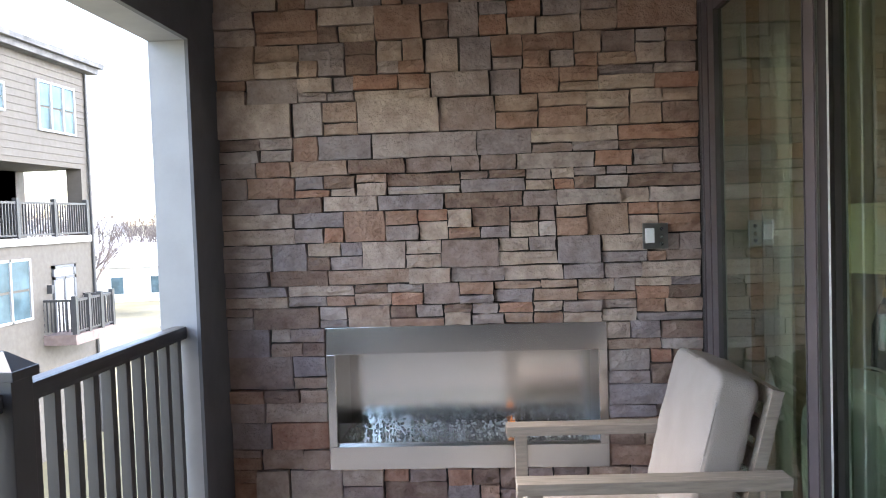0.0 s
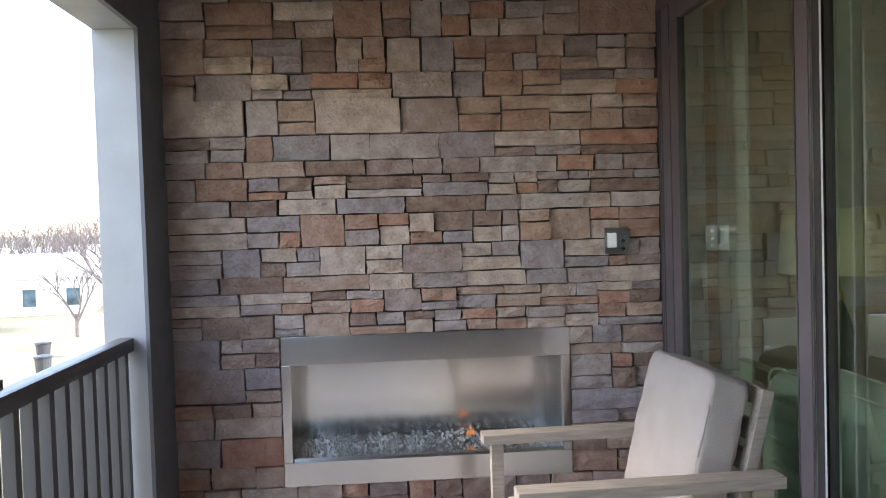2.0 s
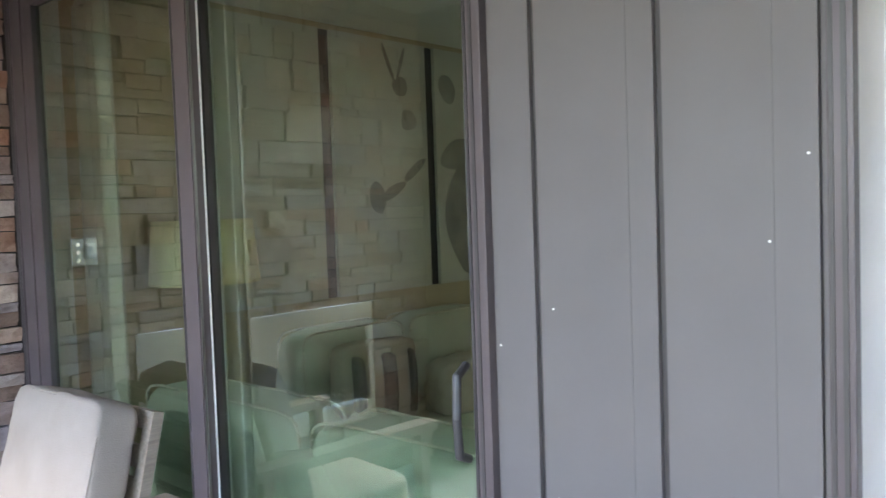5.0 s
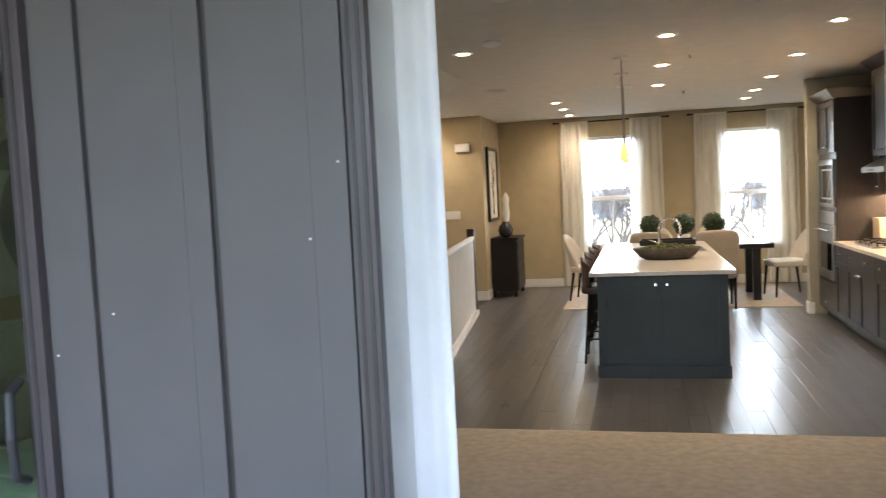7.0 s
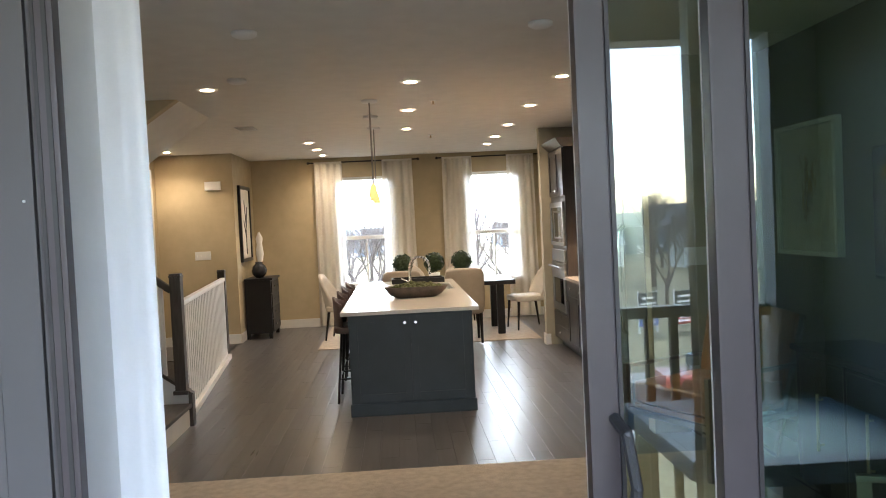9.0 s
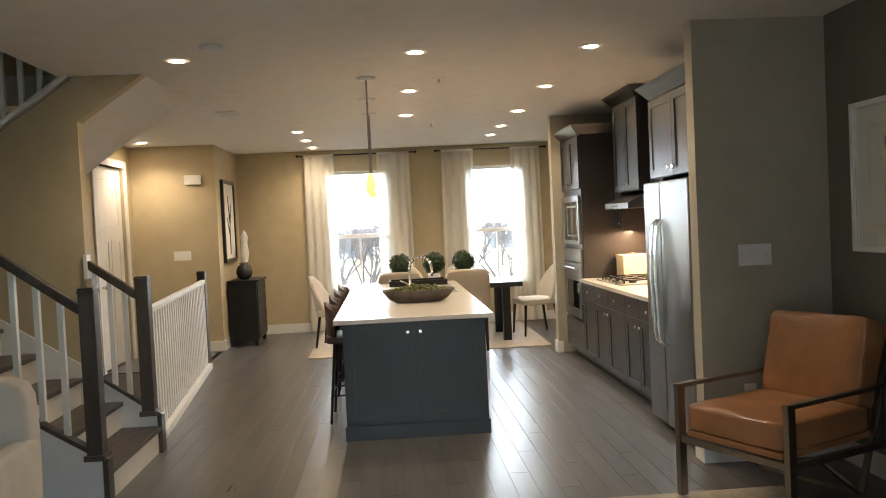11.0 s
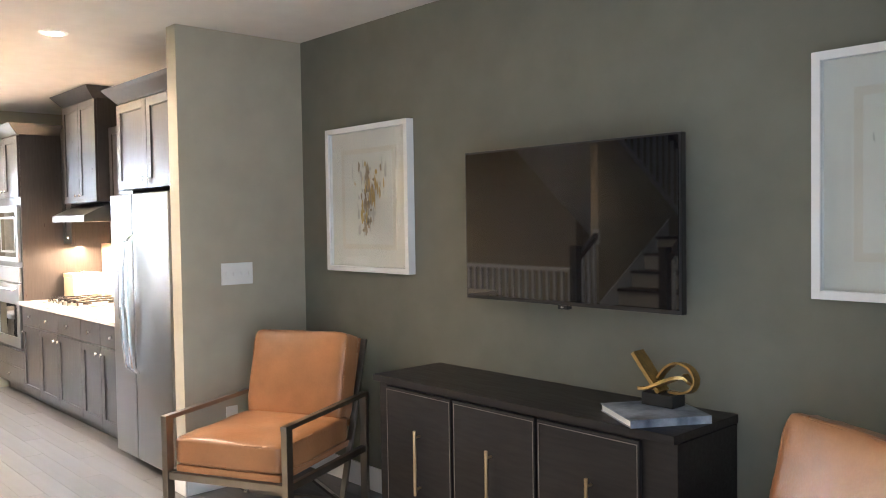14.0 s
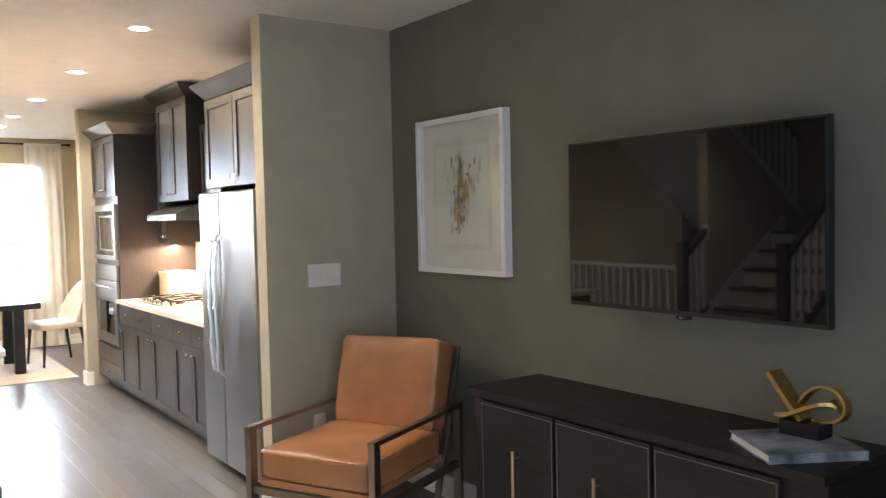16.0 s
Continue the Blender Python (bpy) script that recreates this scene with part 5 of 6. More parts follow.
# wall between the flights, with the upper flight's stringer
bm = slab(bmesh.new(), SX1, SX1 + 0.1, [(2.80, 0.0), (NORTH_Y, 0.0), (NORTH_Y, 1.36), (2.80, 2.70), (2.33, 2.70), (2.80, 2.38)])
structure("wall_stair", bm, WALL, "tan painted wall under the upper stair flight")
structure("upper_soffit", slab(bmesh.new(), SX1 + 0.1, 6.6, [(2.80 + 1.9, 0.98), (2.80 + 1.9, 1.2), (2.45, 2.70), (2.33, 2.70), (2.80, 2.38)]), CEIL, "sloped pale underside of the upper stair flight", "soffit")
up = thing("upper_balustrade", "white balusters and dark rail of the upper stair flight", "railing", (SX1 + 0.05, 3.4, 1.9))
part("stringer_trim", beam(bmesh.new(), (SX1 + 0.03, 4.6, 1.50), (SX1 + 0.03, 2.84, 2.71), 0.14, 0.035, 0.003), WHITE, up)
part("handrail", beam(bmesh.new(), (SX1 + 0.05, 4.6, 2.36), (SX1 + 0.05, 2.84, 3.57), 0.06, 0.055, 0.01), TREAD, up)
for k in range(13):
    y = 2.92 + k * 0.131
    z = 2.70 - (y - 2.84) * 0.6875
    part("baluster", B(SX1 + 0.02, SX1 + 0.052, y - 0.016, y + 0.016, z, z + 0.85), WHITE, up)

# ---- living end: olive wall ----
WASH_BROWN = mat("umber_wash", (0.46, 0.35, 0.23), 0.8, var=0.3, scale=20)
WASH_GREY = mat("grey_wash", (0.62, 0.58, 0.53), 0.9, var=0.15)


def framed_art(x0, x1, seed):
    z0, z1 = 1.275, 2.115
    y = SOUTH_Y
    t = thing("framed_art", "white-framed abstract print with gold leaf marks on the olive wall", "picture", ((x0 + x1) / 2, y, z0), group="framed prints")
    w = 0.03
    part("frame", boxes((x0, x0 + w, y + 0.001, y + 0.05, z0, z1), (x1 - w, x1, y + 0.001, y + 0.05, z0, z1), (x0 + w, x1 - w, y + 0.001, y + 0.05, z1 - w, z1), (x0 + w, x1 - w, y + 0.001, y + 0.05, z0, z0 + w), bev=0.002), WHITE, t)
    part("mat_board", B(x0 + w, x1 - w, y + 0.002, y + 0.018, z0 + w, z1 - w), PAPER, t)
    part("inner_mat", boxes((x0 + 0.13, x1 - 0.13, y + 0.018, y + 0.022, z0 + 0.13, z1 - 0.13)), mat("warm_paper", (0.74, 0.67, 0.58), 0.9, var=0.05), t)
    part("print", B(x0 + 0.16, x1 - 0.16, y + 0.0215, y + 0.0232, z0 + 0.16, z1 - 0.16), PAPER, t)
    rng = random.Random(seed)
    cx = (x0 + x1) / 2
    washes = (("brown_wash", WASH_BROWN, 70, "torn umber brush strokes", 0.030, 0.0255), ("gold_leaf", GOLD, 30, "flecks of gold leaf", 0.055, 0.0275), ("grey_wash", WASH_GREY, 60, "soft grey strokes", 0.075, 0.0235))
    for nm, material, n, lab, spread, lay in washes:
        bm = bmesh.new()
        for k in range(n):
            f = rng.random()
            px = min(max(cx + 0.02 - 0.05 * f + rng.gauss(0, spread * (0.5 + f)), x0 + 0.19), x1 - 0.19)
            pz = z0 + 0.24 + f * 0.38
            a, b = rng.uniform(0.003, 0.013), rng.uniform(0.01, 0.045)
            bm.faces.new([bm.verts.new((px + dx * a * rng.uniform(0.3, 1.5), y + lay + k * 2e-5, pz + dz * b * rng.uniform(0.3, 1.4))) for dx, dz in ((-1, -0.6), (-0.2, -1), (0.8, -0.8), (1, 0.2), (0.5, 1), (-0.5, 0.8))])
        part(nm, bm, material, t, lab)
    g = part("glazing", B(x0 + w, x1 - w, y + 0.034, y + 0.037, z0 + w, z1 - w), GLASS_C, t)
    g.visible_shadow = False


framed_art(3.22, 3.985, 4)
framed_art(0.31, 1.072, 9)
tv = thing("television", "large black flat television on a wall bracket", "television", (2.07, SOUTH_Y + 0.1, 1.19))
part("casing", B(1.504, 2.66, -1.935, -1.90, 1.194, 1.882, bev=0.006), BLACK, tv)
part("screen", B(1.515, 2.649, -1.9, -1.895, 1.212, 1.872), SCREEN, tv)
part("logo_tab", B(2.05, 2.10, -1.93, -1.897, 1.178, 1.196, bev=0.003), BLACK, tv)
part("badge", B(2.067, 2.083, -1.897, -1.8955, 1.183, 1.19), CHROME, tv)
part("bracket", B(1.85, 2.3, SOUTH_Y, -1.935, 1.35, 1.75), BLACK, tv)

cr = thing("credenza", "black-brown wooden credenza with three doors and brass bar pulls", "credenza", (2.2, -1.88, 0.0))
part("carcass", B(1.365, 3.015, -2.05, -1.64, 0.06, 0.785, bev=0.003), DARKWOOD, cr)
part("top", B(1.36, 3.03, -2.05, -1.61, 0.789, 0.82, bev=0.003), DARKWOOD, cr)
part("plinth", B(1.48, 2.91, -2.0, -1.70, 0.0, 0.06), DARKWOOD, cr)
EDGE = mat("pale_door_edge", (0.2, 0.17, 0.15), 0.45)
for x0, x1, hx in ((2.49, 2.945, 2.70), (2.0, 2.475, 2.24), (1.51, 1.985, 1.72)):
    d = part("door", B(x0, x1, -1.64, -1.622, 0.085, 0.772, bev=0.002), DARKWOOD, cr)
    part("edge_line", boxes((x0 + 0.006, x1 - 0.006, -1.6225, -1.6205, 0.756, 0.759), (x0 + 0.006, x0 + 0.009, -1.6225, -1.6205, 0.09, 0.756), (x1 - 0.009, x1 - 0.006, -1.6225, -1.6205, 0.09, 0.756)), EDGE, d)
    hb = cyl(bmesh.new(), (hx, -1.59, 0.30), (hx, -1.59, 0.60), 0.0075, seg=10)
    for z in (0.33, 0.57):
        cyl(hb, (hx, -1.622, z), (hx, -1.59, z), 0.006, seg=8)
    part("pull", hb, BRASS, d, "brushed brass bar pull")

bk = thing("book", "large white-edged photo book lying on the credenza", "book", (1.63, -1.93, 0.82))
lie = pose(1.562, -1.80, 0, 0, 0, -32)
bm = B(-0.138, 0.138, -0.15, 0.15, 0.8235, 0.846)
bm.transform(lie)
part("page_block", bm, WHITE, bk)
bm = boxes((-0.143, 0.143, -0.155, 0.155, 0.8205, 0.8235), (-0.143, 0.143, -0.155, 0.155, 0.846, 0.850), (-0.143, -0.139, -0.155, 0.155, 0.8235, 0.846), bev=0.001)
bm.transform(lie)
part("cover", bm, mat("photo_cover", (0.42, 0.46, 0.52), 0.3, var=0.4, scale=9, second=(0.02, 0.03, 0.05)), bk, "glossy blue and grey photo cover")
sc = thing("knot_sculpture", "hammered gold ribbon-knot sculpture on a black block", "sculpture", (1.59, -1.93, 0.852))
bm = B(-0.068, 0.068, -0.042, 0.042, 0.8505, 0.898, bev=0.003)
bm.transform(pose(1.575, -1.88, 0, 0, 0, 0))
part("block", bm, BLACK, sc)


def ribbon(pts, w0, th=0.010, steps=48):
    """A flat bent band along a smooth closed or open run of points."""
    bm = bmesh.new()
    P = [Vector(p) for p in pts]
    def at(u):
        k = int(u)
        f = u - k
        p0, p1, p2, p3 = [P[min(max(k + o, 0), len(P) - 1)] for o in (-1, 0, 1, 2)]
        return 0.5 * (2 * p1 + (p2 - p0) * f + (2 * p0 - 5 * p1 + 4 * p2 - p3) * f * f + (3 * p1 - p0 - 3 * p2 + p3) * f ** 3)
    prev = None
    for j in range(steps + 1):
        u = (len(P) - 1) * j / steps * 0.9999
        c = at(u)
        t = (at(min(u + 0.02, len(P) - 1.001)) - at(max(u - 0.02, 0))).normalized()
        side = (Vector((0.15, 1, 0.1)) - t * t.dot(Vector((0.15, 1, 0.1)))).normalized()
        nn = t.cross(side)
        ring = [bm.verts.new(c + side * a * w0 / 2 + nn * b * th / 2) for a, b in ((-1, -1), (1, -1), (1, 1), (-1, 1))]
        if prev:
            for k in range(4):
                bm.faces.new((prev[k - 1], prev[k], ring[k], ring[k - 1]))
        else:
            bm.faces.new(ring)
        prev = ring
    bm.faces.new(prev[::-1])
    return bm


part("ribbon", ribbon([(1.69, -1.88, 1.042), (1.668, -1.88, 1.015), (1.645, -1.885, 0.98), (1.618, -1.885, 0.945), (1.59, -1.88, 0.918), (1.575, -1.88, 0.902)], 0.065, 0.016), GOLD, sc)
part("ribbon", ribbon([(1.66, -1.87, 0.905), (1.62, -1.86, 0.912), (1.57, -1.855, 0.935), (1.52, -1.86, 0.958), (1.488, -1.875, 0.965), (1.47, -1.90, 0.955)], 0.05, 0.012), GOLD, sc)
part("loop", ribbon([(1.605, -1.90, 0.945), (1.57, -1.905, 0.99), (1.525, -1.905, 1.012), (1.475, -1.905, 1.0), (1.447, -1.90, 0.962), (1.458, -1.895, 0.922), (1.50, -1.89, 0.903), (1.55, -1.885, 0.904)], 0.034, 0.009), GOLD, sc)


def piping(x0, x1, y0, y1, z0, z1, axis, r=0.005):
    """Welt seams round the two broad faces of a cushion; axis: its thin direction."""
    lim = [(x0, x1), (y0, y1), (z0, z1)]
    u, v = [k for k in range(3) if k != axis]
    bm = bmesh.new()
    for side in (0, 1):
        ring = []
        for k in range(40):
            a = 2 * math.pi * k / 40
            cu, cv = [math.copysign(abs(f) ** 0.22, f) for f in (math.cos(a), math.sin(a))]
            p = [0, 0, 0]
            p[u] = (lim[u][0] + lim[u][1]) / 2 + cu * (lim[u][1] - lim[u][0]) * 0.488
            p[v] = (lim[v][0] + lim[v][1]) / 2 + cv * (lim[v][1] - lim[v][0]) * 0.488
            p[axis] = lim[axis][side] + (0.012 if side == 0 else -0.012)
            ring.append(Vector(p) + noise.noise_vector(Vector(p) * 14) * 0.004)
        for k in range(40):
            cyl(bm, ring[k - 1], ring[k], r, seg=6)
    return bm


def lounge_chair():
    """Faces +y of its own; base at the floor."""
    s = thing("lounge_chair", "tan leather lounge chair with a flat pewter metal frame", "armchair", (0, 0, 0), local=True, group="leather lounge chairs")
    c = part("seat_cushion", cushion(bmesh.new(), -0.315, 0.315, -0.30, 0.385, 0.375, 0.515, 0.014, cuts=12, n=14, crease=0.006), LEATHER, s)
    part("piping", piping(-0.315, 0.315, -0.30, 0.385, 0.375, 0.515, 2), LEATHER, c, smooth=True)
    lean = pose(0, -0.27, 0.48, 14, 0, 0)
    bm = cushion(bmesh.new(), -0.30, 0.30, -0.075, 0.075, 0.0, 0.48, 0.016, cuts=12, n=14, crease=0.008)
    bm.transform(lean)
    c = part("back_cushion", bm, LEATHER, s)
    bm = piping(-0.30, 0.30, -0.075, 0.075, 0.0, 0.48, 1)
    bm.transform(lean)
    part("piping", bm, LEATHER, c, smooth=True)
    part("seat_deck", boxes((-0.30, 0.30, -0.33, 0.38, 0.342, 0.376), bev=0.008), LEATHER, s)
    bm = B(-0.285, 0.285, -0.02, 0.02, 0.0, 0.49, bev=0.006)
    bm.transform(pose(0, -0.375, 0.43, 14, 0, 0))
    part("back_panel", bm, LEATHER, s)
    for sx in (-1, 1):
        x = sx * 0.345
        part("front_leg", B(x - 0.016, x + 0.016, 0.36, 0.41, 0.0, 0.60, bev=0.002), PEWTER, s)
        part("arm", beam(bmesh.new(), (x, 0.412, 0.61), (x, -0.42, 0.61), 0.034, 0.022, 0.003), PEWTER, s)
        part("rear_leg", beam(bmesh.new(), (x, -0.40, 0.60), (x, -0.40, 0.0), 0.04, 0.03, 0.002), PEWTER, s)
        part("side_rail", beam(bmesh.new(), (x, 0.38, 0.325), (x, -0.40, 0.31), 0.03, 0.035, 0.002), PEWTER, s)
        part("back_upright", beam(bmesh.new(), (sx * 0.305, -0.20, 0.05), (sx * 0.305, -0.50, 0.90), 0.03, 0.022, 0.002), PEWTER, s)
        part("brace", beam(bmesh.new(), (sx * 0.305, 0.12, 0.30), (sx * 0.305, -0.22, 0.05), 0.024, 0.018, 0.002), CHROME, s, "polished slanting brace")
    part("front_rail", beam(bmesh.new(), (-0.328, 0.385, 0.322), (0.328, 0.385, 0.322), 0.03, 0.035, 0.002), PEWTER, s)
    part("cross_rail", beam(bmesh.new(), (-0.30, -0.22, 0.06), (0.30, -0.22, 0.06), 0.03, 0.02, 0.002), PEWTER, s)
    return s


lc = lounge_chair()
lc.matrix_basis = pose(3.62, -1.38, 0.0, 0, 0, 26)
copy_thing(lc, pose(0.88, -1.25, 0.0, 0, 0, -27))

whole("living_rug", B(0.9, 3.79, -1.45, 2.25, 0.0, 0.014, bev=0.004), RUG, "large beige living-room rug", "rug")

# ---- living end: sofas, lamp, art on the north wall ----
SOFA = mat("sage_linen", (0.56, 0.59, 0.51), 0.92, var=0.07, bump=0.25, bscale=220)


def sofa(at, turn, width, seats, label, top):
    s = thing("sofa", label, "sofa", (*at, 0.0), turn, local=True, group="living-room sofas")
    hw = width / 2
    part("base", B(-hw, hw, -0.45, 0.45, 0.12, 0.30, bev=0.02), SOFA, s)
    part("back", cushion(bmesh.new(), -hw, hw, -0.48, -0.26, 0.12, top - 0.10, 0.015, cuts=8), SOFA, s)
    for sx in (-1, 1):
        part("arm", cushion(bmesh.new(), min(sx * hw, sx * (hw - 0.18)), max(sx * hw, sx * (hw - 0.18)), -0.45, 0.46, 0.12, 0.62, 0.01, cuts=8), SOFA, s)
        for y in (-0.38, 0.38):
            part("leg", cyl(bmesh.new(), (sx * (hw - 0.1), y, 0.0), (sx * (hw - 0.1), y, 0.13), 0.02, 0.028, seg=10), DARKWOOD, s)
    w, wb = (width - 0.36) / seats, width / seats
    for k in range(seats):
        x, xb = -hw + 0.18 + k * w, -hw + k * wb
        part("seat_cushion", cushion(bmesh.new(), x + 0.005, x + w - 0.005, -0.26, 0.47, 0.29, 0.46, 0.02, cuts=8), SOFA, s)
        b = part("back_cushion", cushion(bmesh.new(), xb + 0.005, xb + wb - 0.005, -0.46, -0.18, 0.44, top + 0.02, 0.045, cuts=10, n=5, crease=0.012), SOFA, s)
        part("piping", piping(xb + 0.02, xb + wb - 0.02, -0.44, -0.20, 0.45, top + 0.02, 1, 0.006), CREAM, b, "pale corded seam", smooth=True)
    return s


structure("wall_living_north", B(WT, 4.2, 4.44, NORTH_Y, -0.01, H), WALL, "tan painted wall behind the canvases")
sofa((0.72, 2.95), -90, 2.2, 2, "sage-beige linen sofa with its back to the glass door", 0.89)
sofa((2.4, 3.92), 180, 2.4, 3, "sage-beige linen sofa under the wall art", 0.95)
pl = thing("throw_pillow", "striped pillow with a dark diamond band on the sofa", "pillow", (1.42, 3.80, 0.50), 172, local=True, group="sofa pillows")
part("pillow", cushion(bmesh.new(), -0.24, 0.24, -0.06, 0.06, 0.0, 0.44, 0.05, cuts=8), LINEN, pl)
STRIPE = mat("olive_stripe", (0.12, 0.115, 0.08), 0.9, var=0.3, scale=60)
for x, w in ((-0.02, 0.09), (0.16, 0.06), (-0.17, 0.03)):
    part("band", cushion(bmesh.new(), x - w / 2, x + w / 2, -0.125, 0.125, 0.05, 0.39, 0.0, cuts=3), STRIPE, pl)
fz = thing("fur_pillow", "shaggy cream fur pillow on the sofa", "pillow", (2.1, 3.72, 0.47), 176, local=True, group="sofa pillows")
bm = cushion(bmesh.new(), -0.3, 0.3, -0.08, 0.08, 0.0, 0.30, 0.05, cuts=10)
rng = random.Random(2)
for v in list(bm.verts):
    v.co += Vector((rng.uniform(-1, 1), rng.uniform(-1, 1), rng.uniform(-1, 1))) * 0.012
part("pillow", bm, CREAM, fz)
ct = thing("coffee_table", "pale low coffee table on the rug", "table", (2.5, 2.7, 0.0))
part("tabletop", B(2.1, 2.95, 2.35, 3.0, 0.38, 0.43, bev=0.005), WHITE, ct)
for x in (2.12, 2.88):
    for y in (2.37, 2.93):
        part("leg", B(x, x + 0.05, y, y + 0.05, 0.0, 0.38), WHITE, ct)
et = thing("end_table", "small dark end table beside the sofa", "table", (0.72, 4.21, 0.0))
part("tabletop", cyl(bmesh.new(), (0.72, 4.21, 0.60), (0.72, 4.21, 0.63), 0.17, seg=28), DARKWOOD, et)
part("stem", cyl(bmesh.new(), (0.72, 4.21, 0.02), (0.72, 4.21, 0.60), 0.03), DARKWOOD, et)
part("foot", cyl(bmesh.new(), (0.72, 4.21, 0.0), (0.72, 4.21, 0.025), 0.18, 0.15, seg=24), DARKWOOD, et)
lm = thing("table_lamp", "table lamp with a pale yellow drum shade", "lamp", (0.72, 4.21, 0.63))
part("base", lathe(bmesh.new(), [(0.075, 0), (0.08, 0.02), (0.055, 0.05), (0.075, 0.2), (0.07, 0.4), (0.035, 0.50), (0.015, 0.54), (0.012, 0.70)], at=(0.72, 4.21, 0.63)), mat("green_glass_base", (0.03, 0.055, 0.045), 0.12, var=0.1), lm, smooth=True)
part("collar", cyl(bmesh.new(), (0.72, 4.21, 1.16), (0.72, 4.21, 1.2), 0.03, 0.02), GOLD, lm)
part("shade", lathe(bmesh.new(), [(0.26, 1.285), (0.235, 1.585), (0.23, 1.585), (0.255, 1.285)], at=(0.72, 4.21, 0), seg=32, cap=False), SHADE, lm, smooth=True)
LY = 4.44
CANVAS = mat("pale_canvas", (0.60, 0.58, 0.51), 0.9, var=0.1, scale=2)
CHAR = mat("charcoal_marks", (0.17, 0.165, 0.155), 0.95, var=0.35, scale=5, second=(0.36, 0.345, 0.31))
canvases = []
for x in (0.84, 1.73, 2.62):
    a = thing("wall_canvas", "tall pale canvas, one of three with a grey animal drawing", "picture", (x + 0.40, LY, 1.10), group="canvas triptych")
    part("canvas", B(x, x + 0.80, LY - 0.04, LY - 0.002, 1.10, 2.66, bev=0.003), CANVAS, a)
    part("edge_strip", B(x + 0.80, x + 0.89, LY - 0.014, LY - 0.002, 1.10, 2.66), DARKWOOD, a)
    canvases.append(a)


def smudge(name, owner, spots, label):
    """Soft flat charcoal shapes: (x, z, half width, half height, tilt)."""
    bm = bmesh.new()
    for k, (x, z, a, b, turn) in enumerate(spots):
        vs = []
        for q in range(22):
            f = 2 * math.pi * q / 22
            r = 1 + 0.22 * noise.noise(Vector((x * 3 + math.cos(f), z * 3 + math.sin(f), k)))
            u, v = a * r * math.cos(f), b * r * math.sin(f)
            c, d = math.cos(radians(turn)), math.sin(radians(turn))
            vs.append(bm.verts.new((x + u * c - v * d, LY - 0.042 - k * 0.0004, z + u * d + v * c)))
        bm.faces.new(vs)
    part(name, bm, CHAR, owner, label)


smudge("drawing", canvases[1], ((2.19, 2.52, 0.018, 0.12, 24), (2.30, 2.52, 0.016, 0.12, -20), (2.29, 2.38, 0.07, 0.06, 10), (2.36, 2.17, 0.07, 0.07, 0), (2.06, 1.68, 0.07, 0.10, 15), (2.20, 1.72, 0.12, 0.035, 25), (2.40, 1.86, 0.12, 0.03, 35)), "loose charcoal marks of antlers and a head")
smudge("drawing", canvases[2], ((2.83, 1.97, 0.19, 0.09, 20), (2.95, 1.55, 0.26, 0.38, 5), (2.74, 2.40, 0.08, 0.10, 30)), "broad dark charcoal body of the drawing")

ac = thing("armchair", "cream upholstered wing armchair with a low track arm", "armchair", (3.0, 2.70, 0.0), 95, local=True)
part("base", B(-0.38, 0.38, -0.4, 0.4, 0.1, 0.32, bev=0.02), CREAM, ac)
part("seat_cushion", cushion(bmesh.new(), -0.28, 0.28, -0.28, 0.42, 0.31, 0.46, 0.02, cuts=8), CREAM, ac)
part("back", cushion(bmesh.new(), -0.38, 0.38, -0.46, -0.26, 0.1, 0.92, 0.02, cuts=8), CREAM, ac)
for sx in (-1, 1):
    part("arm", cushion(bmesh.new(), min(sx * 0.28, sx * 0.40), max(sx * 0.28, sx * 0.40), -0.4, 0.42, 0.1, 0.64, 0.01, cuts=8), CREAM, ac)
    for y in (-0.33, 0.33):
        part("leg", cyl(bmesh.new(), (sx * 0.32, y, 0.0), (sx * 0.32, y, 0.11), 0.018, 0.024, seg=8), DARKWOOD, ac)

# drapes inside the sliding doors
curtain("drape", 4.15, 4.41, 0.26, 0.02, 2.55, 3, "cream drape gathered beside the glass door")
curtain("drape", 1.03, 1.15, 0.135, 0.02, 2.55, 2, "white drape with a patterned border at the open door", amp=0.012, material=DRAPE)

# ---- balcony furniture ----
oc = thing("patio_chair", "weathered teak patio chair with thick beige cushions", "armchair", (-0.58, 3.475, -0.03), 92, local=True)
for sy in (-1, 1):
    for y in (-0.40, 0.37):
        part("leg", B(sy * 0.36 - 0.025, sy * 0.36 + 0.025, y - 0.025, y + 0.025, 0.0, 0.70, bev=0.003), GREYWOOD, oc)
    part("arm", B(sy * 0.36 - 0.045, sy * 0.36 + 0.045, -0.46, 0.43, 0.70, 0.74, bev=0.004), GREYWOOD, oc)
part("seat_rail", boxes((-0.335, 0.335, 0.345, 0.395, 0.30, 0.38), (-0.335, 0.335, -0.40, -0.36, 0.30, 0.38), bev=0.003), GREYWOOD, oc)
part("seat_cushion", cushion(bmesh.new(), -0.31, 0.31, -0.34, 0.38, 0.36, 0.51, 0.02, cuts=8), PATIO, oc)
tip = pose(0, -0.195, 0.49, 14, 0, 0)
bm = cushion(bmesh.new(), -0.30, 0.30, -0.072, 0.072, 0.0, 0.58, 0.03, cuts=12, n=12, crease=0.008)
bm.transform(tip)
bc = part("back_cushion", bm, PATIO, oc)
bm = piping(-0.30, 0.30, -0.072, 0.072, 0.0, 0.58, 1, 0.004)
bm.transform(tip)
part("piping", bm, PATIO, bc, smooth=True)
